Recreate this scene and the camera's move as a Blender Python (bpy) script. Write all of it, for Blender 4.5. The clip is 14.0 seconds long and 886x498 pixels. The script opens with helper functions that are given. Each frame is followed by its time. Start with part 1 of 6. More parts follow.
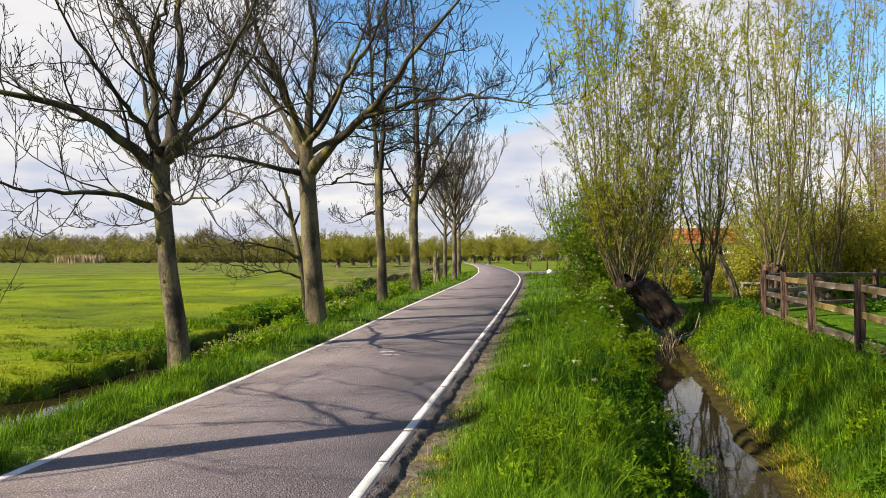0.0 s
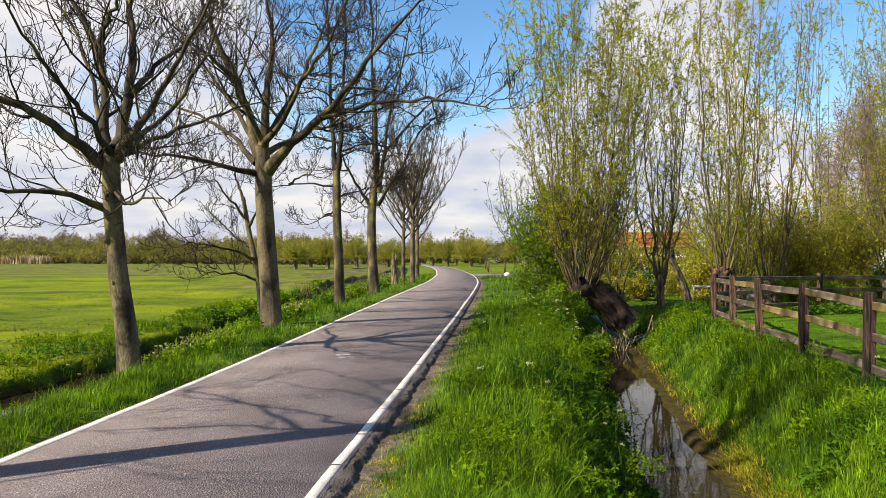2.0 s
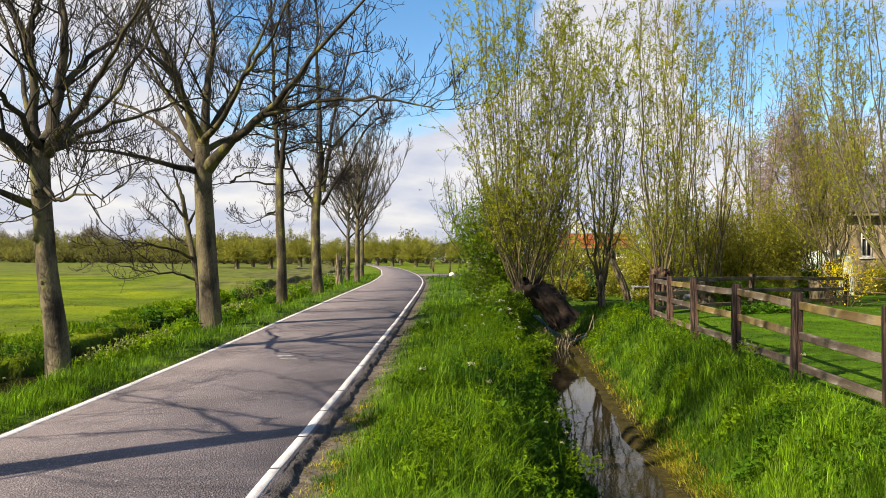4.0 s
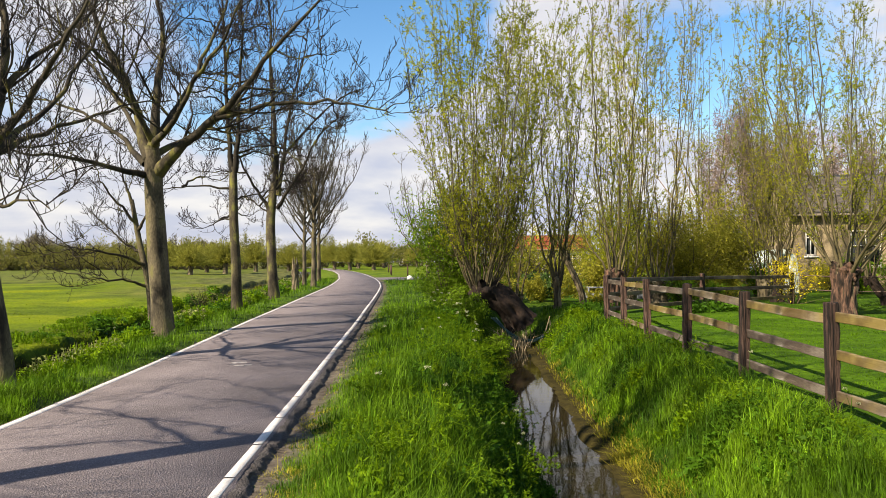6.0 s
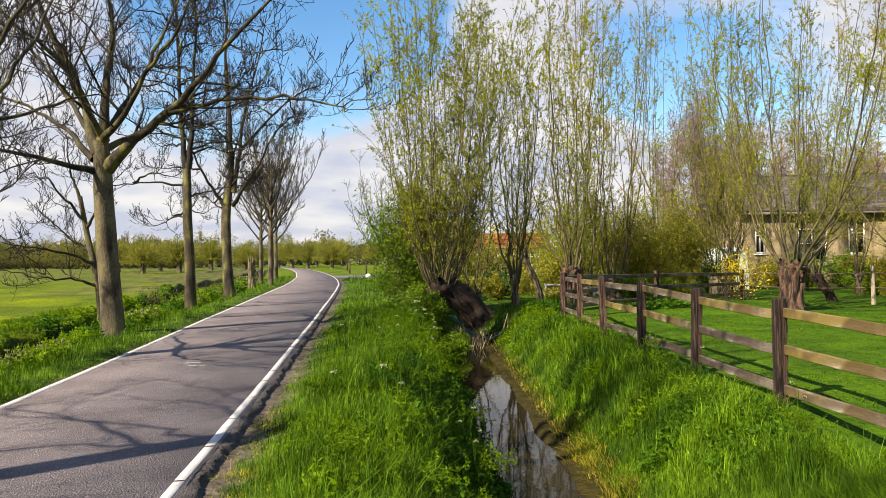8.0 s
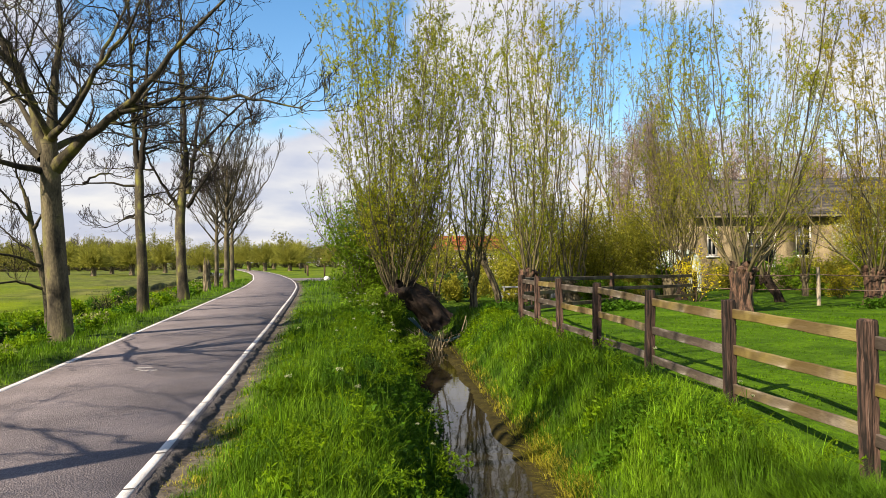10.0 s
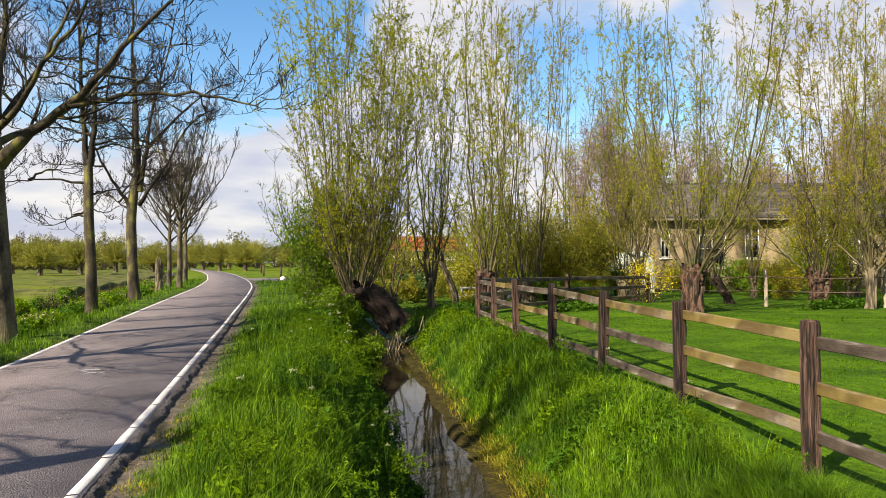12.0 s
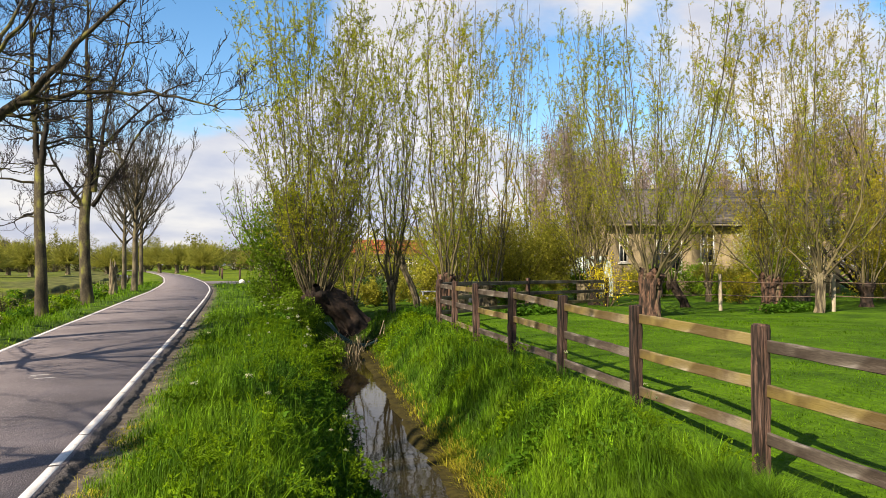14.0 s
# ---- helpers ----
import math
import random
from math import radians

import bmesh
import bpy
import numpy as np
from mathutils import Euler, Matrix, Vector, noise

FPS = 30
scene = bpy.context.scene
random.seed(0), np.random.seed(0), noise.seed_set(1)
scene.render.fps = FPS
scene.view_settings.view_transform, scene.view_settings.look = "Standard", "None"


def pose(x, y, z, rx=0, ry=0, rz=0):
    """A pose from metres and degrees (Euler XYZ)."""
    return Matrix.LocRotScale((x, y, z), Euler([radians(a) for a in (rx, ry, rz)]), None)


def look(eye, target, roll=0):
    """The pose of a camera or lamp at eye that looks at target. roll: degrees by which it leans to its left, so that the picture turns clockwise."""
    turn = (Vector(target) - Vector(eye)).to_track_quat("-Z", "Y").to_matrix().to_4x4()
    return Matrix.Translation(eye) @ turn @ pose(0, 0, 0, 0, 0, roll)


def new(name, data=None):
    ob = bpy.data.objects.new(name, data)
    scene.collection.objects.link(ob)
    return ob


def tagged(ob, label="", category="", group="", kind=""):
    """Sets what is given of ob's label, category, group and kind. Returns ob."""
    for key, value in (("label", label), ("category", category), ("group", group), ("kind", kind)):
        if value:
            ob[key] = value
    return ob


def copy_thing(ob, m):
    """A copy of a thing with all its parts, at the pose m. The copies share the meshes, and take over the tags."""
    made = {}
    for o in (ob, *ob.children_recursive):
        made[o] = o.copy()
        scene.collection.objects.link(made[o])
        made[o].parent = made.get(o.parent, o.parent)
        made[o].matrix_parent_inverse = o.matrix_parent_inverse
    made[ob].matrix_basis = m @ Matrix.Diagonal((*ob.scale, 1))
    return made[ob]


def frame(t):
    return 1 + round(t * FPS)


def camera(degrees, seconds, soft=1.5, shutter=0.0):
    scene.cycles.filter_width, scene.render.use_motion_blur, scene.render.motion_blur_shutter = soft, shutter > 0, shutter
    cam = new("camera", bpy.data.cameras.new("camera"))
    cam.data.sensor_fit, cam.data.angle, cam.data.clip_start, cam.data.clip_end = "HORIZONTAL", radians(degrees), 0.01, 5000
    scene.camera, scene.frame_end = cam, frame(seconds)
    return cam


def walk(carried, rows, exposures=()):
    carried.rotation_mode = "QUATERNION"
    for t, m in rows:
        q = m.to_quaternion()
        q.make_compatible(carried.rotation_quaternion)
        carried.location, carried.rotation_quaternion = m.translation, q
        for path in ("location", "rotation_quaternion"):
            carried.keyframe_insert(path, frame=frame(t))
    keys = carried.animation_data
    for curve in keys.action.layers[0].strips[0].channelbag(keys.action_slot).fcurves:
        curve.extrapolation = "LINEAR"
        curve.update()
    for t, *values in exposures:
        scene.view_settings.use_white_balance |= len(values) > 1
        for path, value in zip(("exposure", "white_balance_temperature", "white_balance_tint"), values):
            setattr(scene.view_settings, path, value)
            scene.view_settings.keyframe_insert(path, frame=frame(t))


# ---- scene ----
cam = camera(64.1, 14.0, soft=0.45)
# seconds, eye x, y, z, yaw, pitch, lean: a slow pan from one standpoint on the verge
ROWS = [
    (0.0, -0.000, -0.000, 1.600, -0.00, 0.56, -0.00),
    (0.5, 0.007, 0.008, 1.602, -0.50, 0.48, -0.12),
    (1.0, 0.015, 0.010, 1.600, -1.39, 0.53, -0.22),
    (1.5, 0.022, -0.007, 1.602, -2.28, 0.72, -0.25),
    (2.0, 0.026, -0.008, 1.602, -3.35, 0.76, -0.28),
    (2.5, 0.041, -0.004, 1.605, -4.70, 0.66, -0.23),
    (3.0, 0.037, 0.003, 1.602, -5.75, 0.67, -0.50),
    (5.5, 0.073, 0.005, 1.610, -10.47, 0.97, 0.13),
    (6.0, 0.071, -0.004, 1.610, -11.18, 1.04, 0.16),
    (6.5, 0.080, 0.007, 1.611, -12.02, 1.03, 0.23),
    (7.0, 0.087, 0.014, 1.606, -12.65, 0.91, 0.21),
    (7.5, 0.095, 0.017, 1.608, -13.57, 0.88, 0.17),
    (8.0, 0.100, 0.025, 1.605, -14.49, 0.87, 0.24),
    (10.5, 0.124, 0.016, 1.609, -18.60, 1.09, 0.21),
    (11.0, 0.129, 0.018, 1.613, -19.43, 1.11, 0.13),
    (11.5, 0.140, 0.017, 1.610, -20.26, 1.10, 0.04),
    (12.0, 0.142, 0.015, 1.608, -21.16, 1.09, -0.02),
    (12.5, 0.146, 0.015, 1.606, -22.01, 1.13, -0.18),
    (13.0, 0.158, 0.020, 1.610, -22.82, 1.16, -0.18),
    (13.5, 0.161, 0.015, 1.613, -23.60, 1.35, -0.25),
    (14.0, 0.163, 0.012, 1.612, -24.25, 1.38, -0.26),
]
walk(cam, [(t, pose(x, y, z, 90 + pitch, lean, yaw)) for t, x, y, z, yaw, pitch, lean in ROWS], exposures=[(0.0, 1.26, 7450, 13), (14.0, 1.26, 7450, 13)])

# ---- sky and sun: bright spring afternoon, sun from behind on the left ----
SUN_EL, SUN_AZ = radians(36), math.atan2(-0.90, -0.43)   # azimuth of the sun from +y towards +x
sun_dir = Vector((math.sin(SUN_AZ) * math.cos(SUN_EL), math.cos(SUN_AZ) * math.cos(SUN_EL), math.sin(SUN_EL)))
sun = new("sun", bpy.data.lights.new("sun", "SUN"))
sun.data.energy, sun.data.angle, sun.data.color = 5.0, radians(0.55), (1.0, 0.91, 0.76)
sun.matrix_world = look(sun_dir * 60, (0, 0, 0))
scene.view_settings.exposure = 1.26

world = bpy.data.worlds.new("sky")
scene.world = world
world.use_nodes = True
wt = world.node_tree
for n in list(wt.nodes):
    wt.nodes.remove(n)


def wmath(op, a, b=None, clamp=False):
    n = wt.nodes.new("ShaderNodeMath")
    n.operation, n.use_clamp = op, clamp
    for i, v in enumerate((a, b)):
        if v is None:
            continue
        if isinstance(v, (int, float)):
            n.inputs[i].default_value = v
        else:
            wt.links.new(v, n.inputs[i])
    return n.outputs[0]


sky = wt.nodes.new("ShaderNodeTexSky")
sky.sky_type, sky.sun_disc, sky.sun_elevation, sky.sun_rotation = "NISHITA", False, SUN_EL, SUN_AZ
sky.air_density, sky.dust_density, sky.ozone_density = 1.0, 0.6, 2.0
coords = wt.nodes.new("ShaderNodeTexCoord")
split = wt.nodes.new("ShaderNodeSeparateXYZ")
wt.links.new(coords.outputs["Generated"], split.inputs[0])
low = wmath("ADD", wmath("MAXIMUM", split.outputs[2], 0.0), 0.22)
flat = wt.nodes.new("ShaderNodeCombineXYZ")
wt.links.new(wmath("DIVIDE", split.outputs[0], low), flat.inputs[0])
wt.links.new(wmath("DIVIDE", split.outputs[1], low), flat.inputs[1])
cloud = wt.nodes.new("ShaderNodeTexNoise")
cloud.inputs["Scale"].default_value, cloud.inputs["Detail"].default_value, cloud.inputs["Roughness"].default_value = 1.55, 9.0, 0.56
move = wt.nodes.new("ShaderNodeMapping")
move.inputs["Location"].default_value = (3.1, 1.7, 0.4)
wt.links.new(flat.outputs[0], move.inputs[0])
wt.links.new(move.outputs[0], cloud.inputs["Vector"])


def toward(az, el):
    """A direction in the sky, from degrees to the right of ahead and above the horizon."""
    a, e = radians(az), radians(el)
    return (math.sin(a) * math.cos(e), math.cos(a) * math.cos(e), math.sin(e))


def puff(az, el, wide, weight):
    """Thickens or clears the cloud cover round one direction, fading out at wide degrees."""
    d = wt.nodes.new("ShaderNodeVectorMath")
    d.operation = "DISTANCE"
    wt.links.new(coords.outputs["Generated"], d.inputs[0])
    d.inputs[1].default_value = toward(az, el)
    return wmath("MULTIPLY", wmath("SUBTRACT", radians(wide), d.outputs["Value"], True), weight / radians(wide))


# clear blue high ahead, a bright cumulus over the willows, thin veils between
shape = puff(1, 23, 16, -0.36)
for az, el, wide, weight in ((10, 18.5, 8, -0.34), (-9, 18, 9, -0.18), (6, 11, 4, -0.12), (20.5, 14.5, 7.5, 0.42), (17.5, 9, 7, 0.30), (26, 8, 7, 0.16), (33, 16, 11, -0.20), (50, 19, 9, 0.28),
                             (-31, 17, 9, 0.30), (-20, 13, 6, -0.10), (-17, 6, 8, 0.14), (62, 34, 26, -0.30), (25, 33, 14, -0.2)):
    shape = wmath("ADD", shape, puff(az, el, wide, weight))
bank = wmath("MULTIPLY", wmath("SUBTRACT", 0.20, split.outputs[2], True), 1.3)
# the cover thins out overhead
over = wmath("MULTIPLY", wmath("SUBTRACT", split.outputs[2], 0.50, True), -0.55)
thick = wmath("ADD", wmath("ADD", wmath("ADD", wmath("ADD", cloud.outputs[0], bank), 0.125), shape), over)
cover = wt.nodes.new("ShaderNodeValToRGB")
cover.color_ramp.elements[0].position, cover.color_ramp.elements[1].position = 0.45, 0.64
cover.color_ramp.elements[0].color, cover.color_ramp.elements[1].color = (0, 0, 0, 1), (0.95, 0.95, 0.95, 1)
wt.links.new(thick, cover.inputs[0])
body = wt.nodes.new("ShaderNodeTexNoise")
body.inputs["Scale"].default_value, body.inputs["Detail"].default_value = 2.3, 6.0
wt.links.new(move.outputs[0], body.inputs["Vector"])
shade = wt.nodes.new("ShaderNodeValToRGB")
shade.color_ramp.elements[0].position, shade.color_ramp.elements[1].position = 0.32, 0.60
shade.color_ramp.elements[0].color, shade.color_ramp.elements[1].color = (0.68, 0.79, 1.07, 1), (1.08, 1.145, 1.25, 1)
deep = wmath("MULTIPLY", wmath("MINIMUM", wmath("SUBTRACT", split.outputs[2], 0.17), 0.0), 0.45)
wt.links.new(wmath("ADD", body.outputs[0], deep), shade.inputs[0])
clear = wt.nodes.new("ShaderNodeVectorMath")
clear.operation = "SCALE"
vivid = wt.nodes.new("ShaderNodeHueSaturation")
vivid.inputs["Saturation"].default_value = 1.32
wt.links.new(sky.outputs[0], vivid.inputs["Color"])
wt.links.new(vivid.outputs[0], clear.inputs[0])
clear.inputs["Scale"].default_value = 0.29
blend = wt.nodes.new("ShaderNodeMixRGB")
wt.links.new(cover.outputs[0], blend.inputs[0])
wt.links.new(clear.outputs[0], blend.inputs[1])
wt.links.new(shade.outputs[0], blend.inputs[2])
back = wt.nodes.new("ShaderNodeBackground")
back.inputs["Strength"].default_value = 0.335
wt.links.new(blend.outputs[0], back.inputs[0])
wout = wt.nodes.new("ShaderNodeOutputWorld")
wt.links.new(back.outputs[0], wout.inputs[0])


# ---- materials ----
def material(name, base, second=None, scale=8.0, rough=0.85, bump=0.3, bump_scale=60.0, fine=None, coords="Object", metal=0.0,
             stretch=(1, 1, 1), vary=0.0, soak=0.0, island=False, spec=0.3, edge=(0.35, 0.65), swing=(0.75, 1.2)):
    """A surface with two scales of colour variation, grain relief, and optional per-object and per-island variation."""
    m = bpy.data.materials.new(name)
    m.use_nodes = True
    t = m.node_tree
    b = t.nodes["Principled BSDF"]
    b.inputs["Roughness"].default_value, b.inputs["Metallic"].default_value = rough, metal
    b.inputs["Specular IOR Level"].default_value = spec
    tc = t.nodes.new("ShaderNodeTexCoord")
    mp = t.nodes.new("ShaderNodeMapping")
    mp.inputs["Scale"].default_value = stretch
    t.links.new(tc.outputs[coords], mp.inputs[0])
    n1 = t.nodes.new("ShaderNodeTexNoise")
    n1.inputs["Scale"].default_value, n1.inputs["Detail"].default_value = scale, 4.0
    t.links.new(mp.outputs[0], n1.inputs["Vector"])
    r1 = t.nodes.new("ShaderNodeValToRGB")
    second = second or [c * 0.6 for c in base]
    r1.color_ramp.elements[0].position, r1.color_ramp.elements[1].position = edge
    r1.color_ramp.elements[0].color, r1.color_ramp.elements[1].color = (*second, 1), (*base, 1)
    t.links.new(n1.outputs[0], r1.inputs[0])
    col = r1.outputs[0]
    n2 = t.nodes.new("ShaderNodeTexNoise")
    n2.inputs["Scale"].default_value, n2.inputs["Detail"].default_value = bump_scale, 3.0
    t.links.new(mp.outputs[0], n2.inputs["Vector"])
    r2 = t.nodes.new("ShaderNodeMapRange")
    r2.inputs[1].default_value, r2.inputs[2].default_value, r2.inputs[3].default_value, r2.inputs[4].default_value = 0.3, 0.7, *swing
    t.links.new(n2.outputs[0], r2.inputs[0])
    mul = t.nodes.new("ShaderNodeVectorMath")
    mul.operation = "SCALE"
    t.links.new(col, mul.inputs[0])
    t.links.new(r2.outputs[0], mul.inputs["Scale"])
    col = mul.outputs[0]
    if fine:
        n3 = t.nodes.new("ShaderNodeTexNoise")
        n3.inputs["Scale"].default_value, n3.inputs["Detail"].default_value = fine[1], 5.0
        t.links.new(mp.outputs[0], n3.inputs["Vector"])
        r3 = t.nodes.new("ShaderNodeValToRGB")
        r3.color_ramp.elements[0].position, r3.color_ramp.elements[1].position = fine[2], fine[2] + 0.12
        t.links.new(n3.outputs[0], r3.inputs[0])
        mx = t.nodes.new("ShaderNodeMixRGB")
        mx.inputs[2].default_value = (*fine[0], 1)
        t.links.new(r3.outputs[0], mx.inputs[0])
        t.links.new(col, mx.inputs[1])
        col = mx.outputs[0]
    if vary:
        src = t.nodes.new("ShaderNodeNewGeometry").outputs["Random Per Island"] if island else t.nodes.new("ShaderNodeObjectInfo").outputs["Random"]
        r4 = t.nodes.new("ShaderNodeMapRange")
        r4.inputs[3].default_value, r4.inputs[4].default_value = 1 - vary, 1 + vary
        t.links.new(src, r4.inputs[0])
        m2 = t.nodes.new("ShaderNodeVectorMath")
        m2.operation = "SCALE"
        t.links.new(col, m2.inputs[0])
        t.links.new(r4.outputs[0], m2.inputs["Scale"])
        col = m2.outputs[0]
    t.links.new(col, b.inputs["Base Color"])
    if bump:
        bp = t.nodes.new("ShaderNodeBump")
        bp.inputs["Strength"].default_value, bp.inputs["Distance"].default_value = bump, 0.02
        t.links.new(n2.outputs[0], bp.inputs["Height"])
        t.links.new(bp.outputs[0], b.inputs["Normal"])
    if soak:
        tr = t.nodes.new("ShaderNodeBsdfTranslucent")
        t.links.new(col, tr.inputs[0])
        ms = t.nodes.new("ShaderNodeMixShader")
        ms.inputs[0].default_value = soak
        t.links.new(b.outputs[0], ms.inputs[1])
        t.links.new(tr.outputs[0], ms.inputs[2])
        t.links.new(ms.outputs[0], t.nodes["Material Output"].inputs[0])
    return m


def leafy(name, young, old, soak=0.45, scale=0.5, vary=0.35, clumps=3.0, swing=(0.75, 1.2)):
    """Leaf or blade colour, from the large patches down to each blade."""
    return material(name, young, old, scale=scale, rough=0.55, bump=0.0, bump_scale=clumps, vary=vary, island=True, soak=soak, spec=0.08, swing=swing)





def bark(name, pale, dark, moss, cover=0.56):
    """Smooth ash bark: pale, in upright streaks, with dark level scars and patches of moss."""
    m = material(name, pale, dark, 3.2, 0.9, 0.7, 34, stretch=(1, 1, 0.42), edge=(0.34, 0.58), fine=(moss, 3.2, cover), swing=(0.6, 1.25))
    t = m.node_tree
    b = t.nodes["Principled BSDF"]
    tc, mp, n, r, x = (t.nodes.new("ShaderNode" + k) for k in ("TexCoord", "Mapping", "TexNoise", "MapRange", "MixRGB"))
    mp.inputs["Scale"].default_value = (3.5, 3.5, 15)
    n.inputs["Scale"].default_value, n.inputs["Detail"].default_value = 1.0, 3.0
    r.inputs[1].default_value, r.inputs[2].default_value, r.inputs[3].default_value, r.inputs[4].default_value = 0.64, 0.76, 0.0, 0.75
    t.links.new(tc.outputs["Object"], mp.inputs[0])
    t.links.new(mp.outputs[0], n.inputs["Vector"])
    t.links.new(n.outputs[0], r.inputs[0])
    t.links.new(r.outputs[0], x.inputs[0])
    t.links.new(b.inputs["Base Color"].links[0].from_socket, x.inputs[1])
    x.inputs[2].default_value = (*[c * 0.8 for c in dark], 1)
    t.links.new(x.outputs[0], b.inputs["Base Color"])
    return m


M_TRUNK = bark("bark_smooth", (0.116, 0.099, 0.062), (0.020, 0.017, 0.012), (0.110, 0.107, 0.038))
# limb and branch moss is brightened to stand for olive highlights on sunlit sides
M_LIMB = bark("bark_limb", (0.060, 0.051, 0.031), (0.012, 0.010, 0.008), (0.105, 0.100, 0.026), 0.54)
M_BRANCH = material("bark_branch", (0.026, 0.022, 0.014), (0.006, 0.005, 0.004), 2.5, 0.9, 0.4, 40, fine=((0.105, 0.098, 0.022), 1.8, 0.55))
M_TWIG = material("bark_twig", (0.011, 0.008, 0.007), (0.006, 0.005, 0.004), 3, 0.9, 0.0, 30)
M_MOSSY = bark("bark_mossy", (0.074, 0.064, 0.038), (0.018, 0.015, 0.011), (0.135, 0.138, 0.032), 0.54)
M_ROUND = material("young_ash_bark", (0.055, 0.049, 0.030), (0.024, 0.021, 0.014), 3, 0.9, 0.0, 30)
M_ALDER = material("alder_twigs", (0.03, 0.018, 0.021), (0.015, 0.01, 0.012), 3, 0.9, 0.0, 30)
M_WBARK = material("willow_bark", (0.165, 0.140, 0.088), (0.045, 0.037, 0.025), 9.0, 0.95, 1.0, 30, stretch=(1, 1, 0.2), edge=(0.40, 0.58))
M_WRED = material("willow_bark_red", (0.112, 0.064, 0.044), (0.014, 0.010, 0.008), 13.0, 0.95, 1.0, 34, stretch=(1, 1, 0.22), edge=(0.38, 0.62), fine=((0.13, 0.115, 0.065), 5.0, 0.58), swing=(0.5, 1.3))
M_WDARK = material("willow_wood_dark", (0.036, 0.023, 0.017), (0.008, 0.006, 0.005), 3.0, 0.95, 1.0, 16, fine=((0.085, 0.055, 0.040), 2.6, 0.63))
M_SHOOT = material("willow_shoot", (0.115, 0.098, 0.046), (0.034, 0.028, 0.017), 1.5, 0.8, 0.2, 30, vary=0.5, island=True)
M_SHOOTTWIG = material("willow_twig", (0.090, 0.076, 0.032), (0.036, 0.031, 0.014), 1.5, 0.8, 0.0, 30)
M_BUSHTWIG = material("thicket_twig", (0.120, 0.100, 0.056), (0.055, 0.045, 0.027), 1.5, 0.85, 0.0, 30)
M_LEAF = leafy("willow_leaf", (0.310, 0.345, 0.020), (0.172, 0.200, 0.012), 0.5)
M_LEAFY = leafy("willow_leaf_yellow", (0.37, 0.32, 0.030), (0.24, 0.215, 0.020), 0.5)
M_LEAFG = leafy("shrub_leaf", (0.19, 0.31, 0.02), (0.09, 0.17, 0.012), 0.4)
M_LEAFO = leafy("olive_leaf", (0.35, 0.34, 0.045), (0.22, 0.22, 0.028), 0.55)
# far leaf and far twig are paled and evened: distance haze put into colour
M_FARLEAF = leafy("far_leaf", (0.22, 0.22, 0.05), (0.125, 0.13, 0.035), 0.6, 0.10, 0.10)
M_POLLARD = leafy("pollard_leaf", (0.36, 0.36, 0.07), (0.23, 0.24, 0.045), 0.6, 0.3, 0.15)
M_FARTWIG = leafy("far_twig", (0.150, 0.135, 0.085), (0.095, 0.085, 0.056), 0.55, 0.10, 0.10)
M_DARKLEAF = leafy("evergreen_leaf", (0.065, 0.120, 0.030), (0.035, 0.070, 0.018), 0.3)
M_YELLOW = leafy("yellow_blossom", (0.72, 0.60, 0.03), (0.50, 0.43, 0.02), 0.4)
M_WHITEF = leafy("white_blossom", (0.46, 0.48, 0.32), (0.32, 0.35, 0.20), 0.4)
M_BLADE = leafy("grass_blade", (0.138, 0.268, 0.013), (0.025, 0.076, 0.005), 0.40, 0.8, 0.45, 5.5, (0.40, 1.4))
M_BLADE_DRY = leafy("grass_blade_dry", (0.4, 0.36, 0.04), (0.24, 0.23, 0.03), 0.4, 0.8)
M_PADDOCK = leafy("paddock_blade", (0.085, 0.190, 0.005), (0.048, 0.120, 0.003), 0.40, 0.5, 0.25, 1.6, (0.6, 1.2))
M_FIELD = leafy("pasture_blade", (0.145, 0.205, 0.005), (0.080, 0.130, 0.004), 0.45, 0.5, 0.30, 3.0, (0.6, 1.2))
M_SEDGE = leafy("sedge_blade", (0.120, 0.140, 0.022), (0.062, 0.082, 0.014), 0.35, 0.8)
M_HERB = leafy("herb_leaf", (0.068, 0.165, 0.01), (0.034, 0.092, 0.007), 0.4, 0.8)
M_HERBBRIGHT = leafy("herb_leaf_bright", (0.175, 0.285, 0.009), (0.085, 0.175, 0.006), 0.5, 0.8)
M_CREAM = leafy("cream_weed", (0.30, 0.32, 0.13), (0.13, 0.19, 0.04), 0.4, 0.8, 0.5, 6.0, (0.5, 1.3))
M_STALK = leafy("herb_stalk", (0.147, 0.163, 0.0476), (0.103, 0.116, 0.034), 0.3, 0.8)
M_LINE = material("road_paint", (0.56, 0.55, 0.54), (0.42, 0.415, 0.41), 3.0, 0.75, 0.25, 120, fine=((0.24, 0.23, 0.23), 16.0, 0.64))
M_WORN = material("worn_paint", (0.42, 0.4, 0.39), (0.25, 0.235, 0.23), 18.0, 0.85, 0.6, 90)
M_FPOST = material("post_wood", (0.076, 0.045, 0.034), (0.009, 0.006, 0.005), 10.0, 0.92, 1.0, 46, edge=(0.42, 0.56), stretch=(2.2, 2.2, 0.14), vary=0.35, fine=((0.13, 0.10, 0.085), 12.0, 0.66), swing=(0.5, 1.3))
M_WIRE = material("rusty_strand", (0.12, 0.0825, 0.0638), (0.0675, 0.045, 0.0375), 12, 0.8, 0.2, 60)
M_GUTTER = material("gutter_board", (0.165, 0.145, 0.112), (0.10, 0.088, 0.066), 5, 0.85, 0.4, 30)
M_POSTPALE = material("pale_stake", (0.315, 0.277, 0.21), (0.195, 0.165, 0.12), 9, 0.9, 0.7, 40, stretch=(1, 1, 0.2))
M_STONE = material("white_stone", (0.68, 0.672, 0.64), (0.56, 0.552, 0.512), 4, 0.7, 0.3, 30)

